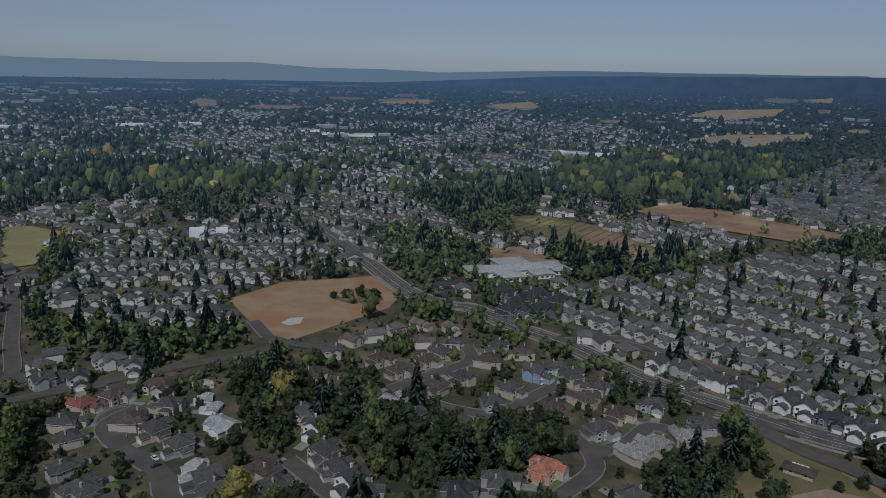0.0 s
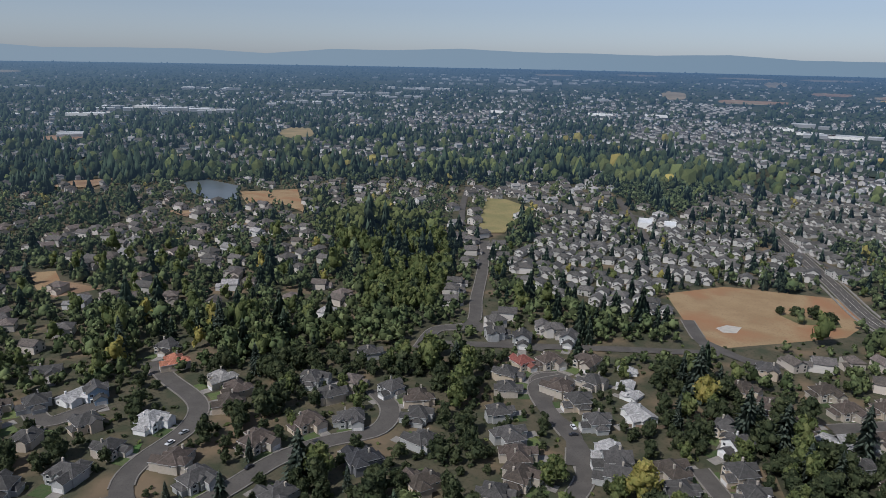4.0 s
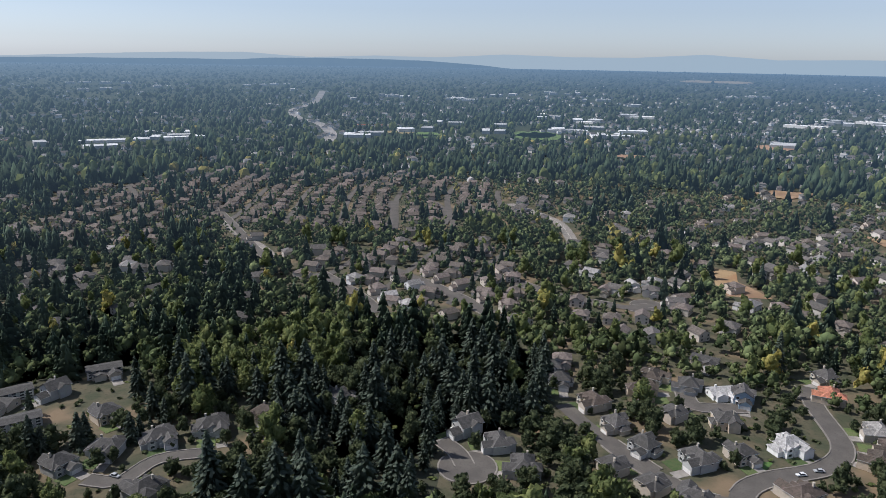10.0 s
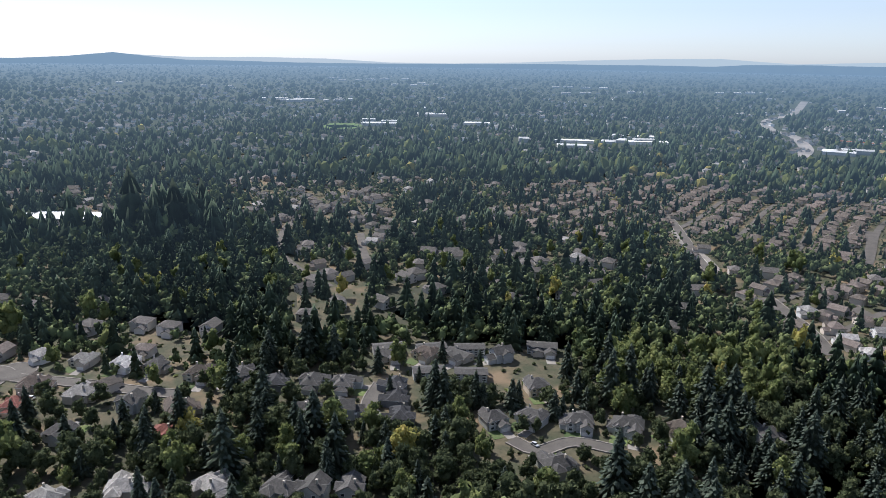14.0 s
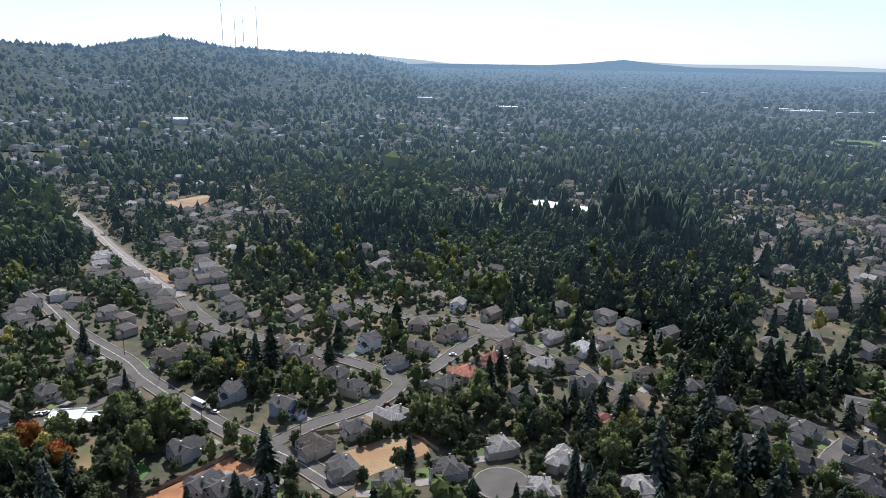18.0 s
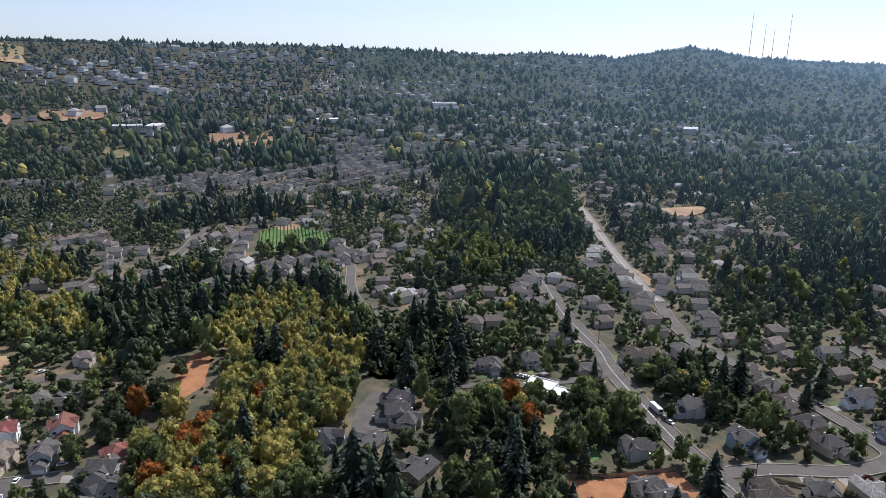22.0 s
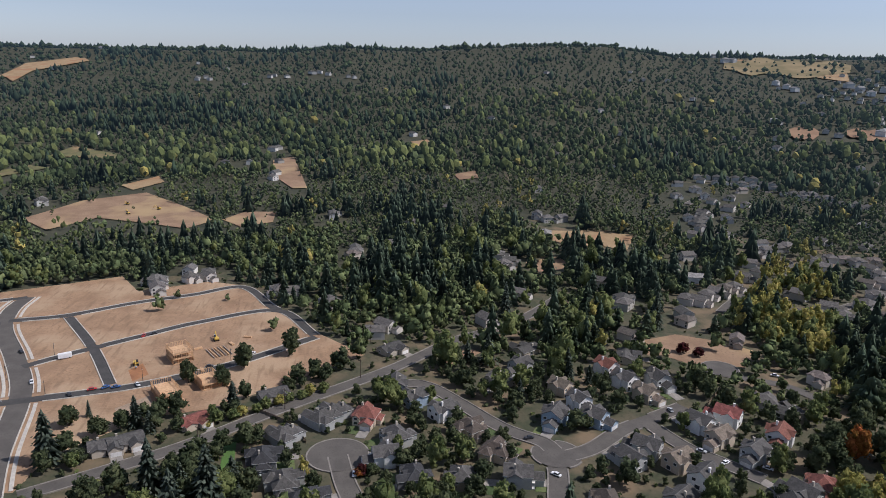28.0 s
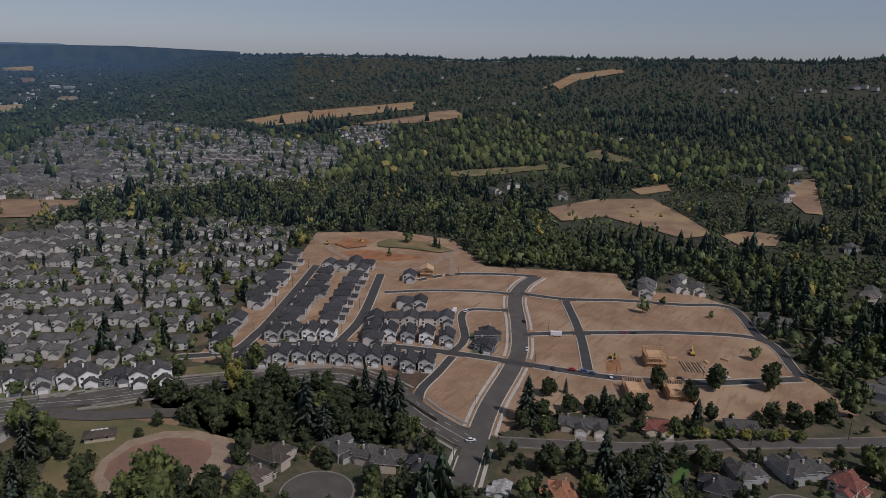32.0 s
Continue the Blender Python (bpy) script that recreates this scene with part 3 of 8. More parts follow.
field("garden_plot", "crop", [(78, 827), (120, 839), (176, 783), (232, 642), (172, 598), (126, 677), (76, 735)])
field("dry_field", "clay", [(240, 881), (301, 940), (370, 884), (419, 768), (438, 745), (366, 723), (299, 786)])
field("far_field", "stubble", [(946, 2819), (1129, 3050), (1450, 3073), (1273, 2781), (1048, 2649)])
field("far_field", "stubble", [(626, 1937), (885, 2182), (1128, 2184), (1015, 1991), (770, 1785)])
field("far_field", "stubble", [(203, 3206), (399, 3374), (406, 3111), (239, 3011)])
field("far_field", "stubble", [(-300, 3196), (-79, 3394), (-73, 3174), (-245, 3131)])
field("far_field", "stubble", [(1711, 3465), (1915, 3569), (1767, 3311)])
field("dry_lot", "clay", [(151, 310), (162, 292), (177, 274), (187, 261), (184, 256), (132, 255)])
field("dry_field", "straw", [(-706, 541), (-668, 601), (-556, 511), (-612, 527), (-638, 499)])
field("dry_field", "straw", [(-1251, 1085), (-1227, 1156), (-1100, 1031), (-1074, 963)])
field("dry_field", "clay", [(-543, 228), (-510, 238), (-481, 244), (-487, 213)])
field("dry_field", "clay", [(-902, 403), (-926, 450), (-901, 498), (-862, 437)])
field("dry_field", "clay", [(-681, 422), (-648, 443), (-633, 418)])
field("meadow", "lawn", [(-1227, -1229), (-1292, -1212), (-1282, -1133), (-1184, -1095), (-1156, -1134)])
field("playing_field", "lawn", [(-224, -746), (-265, -782), (-304, -755), (-284, -709), (-252, -723)])
field("dry_field", "clay", [(82, -590), (59, -557), (52, -519), (67, -513)])
field("dry_field", "clay", [(96, -843), (43, -888), (34, -858), (58, -803)])
field("dry_lot", "rust", [(55, -252), (33, -265), (12, -280), (-3, -263), (-8, -241), (59, -233)])
field("dry_lot", "straw", [(-30, -270), (-55, -278), (-71, -273), (-71, -262), (-42, -251)])
field("lawn", "lawn", [(54, -274), (48, -287), (43, -278), (48, -267)])
field("lawn", "olive", [(77, -309), (68, -304), (65, -281), (73, -283)])
field("vineyard_ground", "lawn", [(427, -541), (422, -579), (355, -566), (339, -518), (380, -480)])
field("dry_field", "clay", [(431, -566), (410, -588), (400, -569), (412, -556)])
field("dry_field", "rust", [(279, -287), (274, -299), (245, -259), (244, -230), (260, -249)])
field("dry_field", "clay", [(399, -206), (384, -232), (366, -245), (352, -227), (365, -208), (368, -174), (391, -181)])
field("dry_field", "straw", [(846, -951), (785, -957), (745, -985), (700, -912), (751, -859)])
field("dry_field", "olive", [(904, -763), (866, -792), (810, -765), (822, -728)])
field("dry_field", "straw", [(2013, -1115), (1931, -1197), (1779, -1310), (1615, -1207), (1761, -1143), (1904, -1070)])
field("dry_field", "straw", [(679, -195), (673, -246), (645, -278), (602, -254), (636, -217)])
field("dry_field", "straw", [(673, -187), (672, -223), (652, -281), (613, -256), (630, -210)])
field("dry_field", "clay", [(572, -157), (575, -187), (548, -183), (542, -156)])
field("quarry_ground", "clay", [(745, 328), (827, 297), (866, 239), (795, 181), (732, 136), (698, 159), (724, 207), (745, 256), (697, 287)])
field("quarry_ground", "clay", [(733, 130), (769, 111), (766, 79), (722, 78), (704, 108)])
field("dry_field", "straw", [(2051, 897), (2302, 949), (2408, 839), (2354, 792), (2214, 879), (1966, 846)])
field("meadow", "olive", [(1106, 439), (1180, 429), (1113, 341), (1076, 339)])
field("dry_field", "straw", [(1191, 1324), (1356, 1316), (1471, 1224), (1646, 1136), (1521, 1058), (1377, 1110), (1260, 1152), (1149, 1187)])
field("dry_field", "clay", [(1238, 1030), (1361, 995), (1534, 946), (1484, 875), (1356, 896), (1276, 964)])
field("dry_field", "clay", [(391, 833), (426, 792), (447, 757), (402, 739), (349, 747)])
field("dry_field", "clay", [(737, 927), (826, 964), (809, 851), (758, 816), (721, 881)])
field("dry_field", "straw", [(1972, 911), (2278, 943), (2393, 809), (2329, 777), (2153, 871)])
field("building_site", "earth", [(323, 362), (403, 396), (498, 458), (550, 401), (556, 338), (497, 269), (544, 173), (506, 151), (528, 106), (515, 76), (471, 54), (414, 18), (381, -8), (358, 20), (322, 65), (314, 97), (282, 127), (258, 130), (258, 143), (254, 171), (271, 235), (244, 280), (232, 308), (278, 333)])
field("park_ground", "olive", [(151, 308), (163, 297), (174, 278), (184, 251), (189, 225), (173, 204), (161, 198), (149, 207), (116, 254), (139, 278)])
field("olive_verge", "olive", [(138, 280), (147, 275), (146, 261), (133, 244), (124, 243), (116, 254)])
field("running_path", "gravel", [(137, 248), (146, 257), (162, 262), (176, 256), (185, 244), (188, 229), (184, 219), (174, 210), (160, 207), (145, 211), (133, 225), (133, 238)])
field("tilled_plot", "clay", [(136, 733), (173, 764), (207, 708), (158, 668)])
field("tilled_plot", "clay", [(177, 691), (211, 680), (222, 637), (178, 617)])
field("tilled_plot", "mown", [(86, 811), (117, 821), (145, 786), (110, 767)])
field("sand_pit", "kerb", [(-108, 448), (-104, 458), (-95, 460), (-95, 447), (-102, 443)])
field("sand_pit", "kerb", [(-80, 504), (-71, 510), (-67, 503), (-74, 496)])
field("parking_lot", "tar", [(-12, 543), (1, 571), (20, 563), (27, 532), (2, 509)])
field("grass_island", "olive", [(-81, 501), (-70, 516), (-48, 517), (-43, 501), (-67, 491)])
field("ball_field", "field", [(140, 246), (147, 253), (160, 256), (172, 251), (179, 241), (181, 231), (175, 223), (165, 218), (154, 219), (143, 226), (138, 236)])
field("mulch_bed", "mulch", [(267, 238), (278, 229), (293, 200), (298, 192), (280, 189), (269, 186), (270, 196), (273, 211), (272, 224)])
field("grass_plot", "olive", [(226, 304), (243, 291), (231, 280), (216, 296)])
field("graded_patch", "rust", [(475, 416), (496, 417), (507, 399), (486, 386), (469, 395)])
field("graded_patch", "olive", [(503, 387), (521, 386), (533, 349), (522, 315), (508, 321), (502, 353), (491, 377)])
field("graded_patch", "rust", [(451, 399), (477, 379), (491, 321), (464, 338), (441, 374)])
field("graded_patch", "rust", [(369, 119), (378, 114), (363, 107), (355, 113)])
field("graded_patch", "gravel", [(325, 113), (338, 100), (323, 94), (312, 105)])
field("dry_lot", "straw", [(648, -189), (676, -235), (656, -282), (627, -265), (609, -214)])
field("dry_lot", "clay", [(380, -173), (390, -203), (366, -236), (347, -225), (352, -195)])
field("dry_lot", "clay", [(570, -150), (588, -188), (558, -186), (539, -151)])
field("dry_lot", "clay", [(369, -50), (386, -70), (379, -76), (362, -57)])
field("dry_lot", "straw", [(-559, 228), (-548, 244), (-495, 225), (-491, 207)])
field("lawn", "lawn", [(291, 56), (294, 51), (259, 48), (250, 53)])
field("lawn", "lawn", [(-223, 118), (-216, 121), (-210, 130), (-210, 144), (-205, 136), (-208, 122)])
field("lawn", "lawn", [(-268, 136), (-266, 145), (-260, 139)])
field("school_lawn", "olive", [(23, 605), (38, 591), (27, 556), (15, 569)])
field("far_field", "stubble", [(-1029, 644), (-1073, 732), (-1026, 696)])
field("clearing", "olive", [(868, 557), (919, 535), (971, 491), (1017, 430), (925, 469), (862, 510)])
field("clearing", "olive", [(971, 487), (1038, 438), (1019, 405), (949, 457)])
field("clearing", "straw", [(906, 280), (959, 248), (924, 232), (880, 258)])
field("clearing", "straw", [(1189, -104), (1202, -133), (1157, -143), (1153, -110)])
field("clearing", "clay", [(955, -143), (976, -177), (933, -174), (923, -146)])
field("clearing", "clay", [(1062, 111), (1084, 82), (884, 52), (883, 70), (958, 100)])
field("clearing", "clay", [(1496, 990), (1571, 961), (1486, 880), (1422, 896), (1411, 935)])
POND = [(-812, 534), (-808, 569), (-738, 566), (-669, 509), (-689, 487), (-744, 499)]
zone("grid", [(82, 440), (225, 325), (413, 636), (331, 672), (215, 592), (149, 562), (76, 512)], -47)
zone("grid", [(155, 356), (234, 325), (272, 341), (323, 362), (503, 477), (479, 547), (403, 640), (308, 666)], -50)
zone("grid", [(-268, 902), (-189, 1031), (-52, 973), (38, 705), (-69, 579), (-74, 617), (-179, 768)], -43)
zone("grid", [(-303, 529), (-340, 683), (-295, 741), (-164, 755), (-61, 598), (-130, 549), (-160, 496), (-124, 428), (-171, 415), (-276, 451)], 4)
zone("grid", [(368, 1002), (576, 1165), (800, 1423), (978, 1570), (517, 807), (445, 832), (392, 938)], -62)
zone("grid", [(408, 866), (541, 1135), (839, 1506), (1065, 1628), (1049, 1185), (975, 838), (823, 697), (704, 646), (641, 751), (510, 747), (446, 794)], -62)
zone("grid", [(1139, 994), (1282, 952), (1035, 775), (947, 763)])
zone("grid", [(114, 849), (208, 808), (293, 785), (324, 694), (247, 654), (197, 761)], -44)
zone("tan", [(-747, -438), (-952, -404), (-1086, -298), (-1048, -162), (-1013, -14), (-898, 85), (-687, 71), (-685, -3), (-653, -95), (-677, -181), (-612, -245), (-572, -335)])
zone("tan", [(-539, -119), (-596, -85), (-626, 0), (-597, 65), (-434, 54), (-453, 6), (-456, -44), (-491, -95)])
zone("grid", [(917, -446), (891, -542), (734, -599), (557, -875), (436, -951), (382, -839), (521, -694), (650, -623), (818, -522)])
zone("grid", [(650, -1017), (531, -1192), (424, -1019), (545, -887)])
zone("hill", [(1755, -1355), (1576, -1762), (1207, -2020), (983, -2148), (870, -1843), (1081, -1671), (1192, -1142), (1515, -1243)])
zone("hill", [(1735, -1227), (1246, -1894), (1047, -1589), (1208, -1241), (1451, -1018)])
zone("conifer", [(532, 318), (510, 239), (533, 168), (551, 155), (529, 72), (517, 40), (467, 20), (495, -3), (628, -24), (1013, -66), (1211, 20), (1212, 214), (869, 370), (757, 515), (558, 385)])
zone("conifer", [(-358, -630), (-428, -475), (-309, -343), (-244, -346), (-225, -412)])
zone("fir", [(-392, -51), (-417, 53), (-297, 45), (-252, -37), (-274, -66)])
zone("fir", [(-341, -286), (-437, -266), (-447, -195), (-531, -163), (-450, -97), (-367, -145), (-317, -216)])
zone("conifer", [(365, -848), (231, -976), (142, -692), (179, -580), (254, -591)])
zone("conifer", [(-23, -946), (-327, -1085), (-226, -733), (-339, -580), (-246, -407), (-223, -442), (-164, -563), (-56, -666)])
zone("fir", [(218, -384), (147, -399), (127, -324), (172, -302)])
zone("fir", [(-428, -46), (-430, 4), (-377, 59), (-297, 54), (-287, 33), (-285, -38)])
zone("fir", [(-349, -123), (-408, -91), (-431, -21), (-381, 46), (-328, 55), (-286, 1), (-300, -67), (-315, -118)])
zone("bright", [(-340, -143), (-390, -131), (-410, -87), (-409, -53), (-352, -49), (-320, -94), (-312, -122)])
zone("bright", [(-503, 464), (-490, 549), (-398, 548), (-292, 405), (-269, 361), (-292, 313), (-338, 359), (-380, 425)])
zone("yellow", [(310, -352), (280, -399), (216, -358), (173, -291), (170, -261), (155, -186), (184, -158), (229, -220), (254, -271), (277, -310)])
zone("yellow", [(560, -342), (591, -421), (482, -367), (347, -281), (373, -255), (432, -262)])
zone("yellow", [(290, -387), (232, -366), (184, -313), (159, -266), (162, -240), (181, -227)])
zone("bright", [(244, -555), (221, -615), (160, -564), (148, -502), (185, -485)])
zone("wood", [(-426, 999), (-423, 1149), (-281, 1137), (-221, 952), (-237, 794), (-312, 786)])
zone("wood", [(-87, 733), (-40, 752), (26, 692), (24, 625), (-21, 592), (-60, 639)])
zone("wood", [(-68, 971), (142, 1076), (114, 849), (39, 718), (-4, 836)])
zone("wood", [(211, 1369), (538, 1635), (1324, 2145), (1000, 1606), (592, 1199), (378, 1053), (253, 901), (178, 1027)])
zone("wood", [(191, 295), (221, 312), (258, 273), (263, 228), (249, 174), (225, 163), (214, 206), (186, 227)])
zone("wood", [(330, 710), (512, 486), (550, 401), (500, 270), (552, 176), (717, 227), (792, 578), (757, 621), (509, 694), (435, 732)])
zone("wood", [(-65, 340), (-24, 349), (-5, 317), (55, 309), (57, 288), (18, 263), (-23, 271), (-36, 294)])
zone("fir", [(-312, -62), (-394, -24), (-394, 43), (-370, 73), (-321, 60), (-314, 25), (-272, 5), (-230, -1), (-230, -43), (-280, -42)])
zone("conifer", [(-334, -693), (-435, -508), (-300, -349), (-241, -331), (-217, -435), (-208, -449)])
zone("fir", [(-340, -64), (-405, 22), (-290, 23), (-251, -36)])
zone("conifer", [(-350, -315), (-425, -302), (-527, -179), (-466, -145), (-369, -139), (-340, -200), (-302, -273)])
zone("wood", [(-127, -292), (-166, -257), (-188, -232), (-198, -182), (-225, -159), (-202, -117), (-181, -150), (-181, -172), (-114, -268)])
zone("wood", [(243, -522), (214, -568), (159, -564), (138, -518), (186, -491)])
zone("wood", [(31, -356), (13, -377), (-15, -376), (-17, -346), (0, -331), (23, -336)])
zone("fir", [(230, -337), (205, -362), (139, -376), (122, -312), (143, -294), (177, -308)])
zone("conifer", [(389, -911), (244, -970), (126, -615), (131, -508), (215, -586), (287, -663)])
zone("conifer", [(-112, -1005), (-285, -1029), (-204, -697), (-85, -684)])
zone("fir", [(374, -297), (382, -349), (331, -353), (282, -275), (291, -250)])
zone("wood", [(196, 300), (227, 277), (251, 228), (247, 172), (222, 166), (198, 205), (177, 260)])
zone("wood", [(-323, 342), (-320, 392), (-263, 364), (-250, 328), (-285, 317)])
zone("wood", [(-100, 349), (-79, 372), (-31, 304), (30, 295), (59, 291), (47, 279), (-21, 251), (-39, 291)])
zone("yellow", [(189, -157), (138, -192), (166, -249), (232, -202)])
for x, y in ((1644, -1033), (1594, -1030), (1558, -1029), (1557, -1163), (1514, -1160), (1459, -1146), (1484, -1195), (1560, -1289), (1473, -1243), (1504, -1293), (1516, -1344), (1406, -1274), (1350, -1246), (1317, -1243), (1343, -1295), (1411, -1352), (1210, -1197), (1177, -1193), (1328, -1177), (1363, -1190), (1390, -1140), (1409, -1436), (1419, -1479), (1354, -1447), (1373, -1503), (1496, -1502), (1458, -1631), (1450, -1668), (1443, -1703), (1373, -1662), (1379, -1711), (1358, -1734), (1356, -1790), (1286, -1726), (1303, -1790), (1313, -1832), (1249, -1787), (1180, -1819), (1133, -1806), (1075, -1804)):
    far_home(x, y)
far_home(1135, 118)
far_home(1240, -112)
far_home(1951, 90)
far_home(1911, 51)
far_home(1848, -1)
far_home(1836, -16)
far_home(1926, 384)
far_home(1918, 352)
far_home(1526, -765)
far_home(717, -225)
far_home(596, -5)
far_home(740, 17)
far_home(581, -128)
far_home(561, -133)
far_home(460, -195)
far_home(427, -225)
far_home(831, 420)
far_home(814, 337)
far_home(521, 142)
far_home(549, 124)
far_home(540, 108)
far_home(1964, -1092)
far_home(1972, -1074)
far_home(1949, 204)
far_home(1940, 158)
far_home(873, -431)
far_home(887, -469)
far_home(713, -384)
far_home(781, -430)
far_home(793, -461)
far_home(703, -407)
far_home(691, -368)
far_home(937, 98)
far_home(1043, 100)
far_home(1038, 142)
far_home(1034, 175)
far_home(2199, 433)
far_home(4827, 468)
far_home(1952, 74)
far_home(1964, 98)
far_home(1969, 193)
far_home(1951, 387)
far_home(1949, 366)
far_home(842, 418)
far_home(794, 422)
far_home(811, 335)
far_home(961, 98)
far_home(1148, 111)
far_home(747, 17)
far_home(606, -5)
far_home(738, 754)
far_home(763, 767)
far_home(885, 810)
far_home(918, 814)
far_home(4101, -2589)
far_home(4025, -2707)
far_home(3923, -2852)
far_home(3837, -2966)
far_home(3652, -3192)
far_home(3502, -3355)
far_home(3603, -3247)
far_home(1672, -1652)
far_home(1591, -1672)
far_home(1518, -1433)
far_home(1456, -1461)
far_home(1474, -1649)
far_home(1445, -1748)
far_home(1112, -911)
far_home(1110, -968)
far_home(1162, -838)
far_home(1128, -839)
far_home(906, -882)
far_home(930, -892)
far_home(825, -973)
far_home(841, -438)
far_home(806, -434)
far_home(813, -400)
far_home(711, -367)
far_home(686, -367)
far_home(734, -203)
far_home(716, -210)

FIELD_SAYS = {"straw": "dry straw-coloured grass field", "mown": "mown dry hay field with faint rows", "clay": "bare reddish-brown clay field", "rust": "rust-brown dry grass lot", "earth": "graded bare tan earth of a building site",
              "lawn": "green watered lawn", "olive": "olive-green rough grass", "crop": "green and brown crop rows", "gravel": "pale gravel path or hard standing", "field": "oval red clay infield of a ball field", "stubble": "pale harvested stubble field on the plain", "tar": "dark asphalt parking lot", "kerb": "pale sand patch in a dry field", "mulch": "dark mulch bed with young plants"}
# the floor of the woods, brown-green with the trees' shade put into its colour: on the hills, and under the trees
# farther off
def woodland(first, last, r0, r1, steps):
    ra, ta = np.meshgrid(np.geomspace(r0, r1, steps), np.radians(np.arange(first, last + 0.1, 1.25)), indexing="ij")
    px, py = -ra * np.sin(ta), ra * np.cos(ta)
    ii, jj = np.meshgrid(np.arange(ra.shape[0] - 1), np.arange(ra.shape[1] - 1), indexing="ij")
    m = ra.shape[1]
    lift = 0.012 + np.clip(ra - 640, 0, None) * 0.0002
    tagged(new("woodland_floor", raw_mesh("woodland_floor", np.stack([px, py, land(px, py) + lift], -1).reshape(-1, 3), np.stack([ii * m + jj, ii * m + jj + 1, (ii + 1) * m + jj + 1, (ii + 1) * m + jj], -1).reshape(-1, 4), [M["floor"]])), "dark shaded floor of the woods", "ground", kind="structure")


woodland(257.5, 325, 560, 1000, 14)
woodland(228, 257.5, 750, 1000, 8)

# sheets under the groves, tree shade included in their dark colour
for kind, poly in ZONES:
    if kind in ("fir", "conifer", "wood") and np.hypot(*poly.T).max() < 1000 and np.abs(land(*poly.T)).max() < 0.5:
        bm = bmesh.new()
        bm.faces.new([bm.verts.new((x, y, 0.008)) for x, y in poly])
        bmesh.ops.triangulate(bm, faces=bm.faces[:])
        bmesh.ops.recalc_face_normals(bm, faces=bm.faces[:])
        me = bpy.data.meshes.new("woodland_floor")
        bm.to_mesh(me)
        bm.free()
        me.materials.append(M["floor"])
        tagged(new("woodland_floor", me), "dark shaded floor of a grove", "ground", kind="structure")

for n, (name, kind, poly) in enumerate(FIELDS):
    lo, hi = poly.min(0), poly.max(0)
    far = np.hypot(*poly.mean(0))
    bm = bmesh.new()
    bm.faces.new([bm.verts.new((x, y, 0)) for x, y in poly])
    bmesh.ops.triangulate(bm, faces=bm.faces[:])
    cuts = 3 if far < 620 else 4
    for _ in range(cuts if far > 620 else 1):
        bmesh.ops.subdivide_edges(bm, edges=bm.edges[:], cuts=1, use_grid_fill=True)
    lift = 0.02 + 0.0022 * n + (0.0 if far < 620 else far * 0.0012)
    for v in bm.verts:
        v.co.z = float(land(v.co.x, v.co.y)) + lift
    me = bpy.data.meshes.new(name)
    bmesh.ops.recalc_face_normals(bm, faces=bm.faces[:])
    if bm.faces[:][0].normal.z < 0:
        bmesh.ops.reverse_faces(bm, faces=bm.faces[:])
    bm.to_mesh(me)
    bm.free()
    me.materials.append(M[kind])
    tagged(new(name, me), FIELD_SAYS[kind], "field", kind="structure")
    if far < 950:
        TAKEN[inside(poly, GX, GY)] = 2

for name, width, kerbed, line in ROADS:
    claim(line[:, 0], line[:, 1], width / 2 + 2.0, 1)

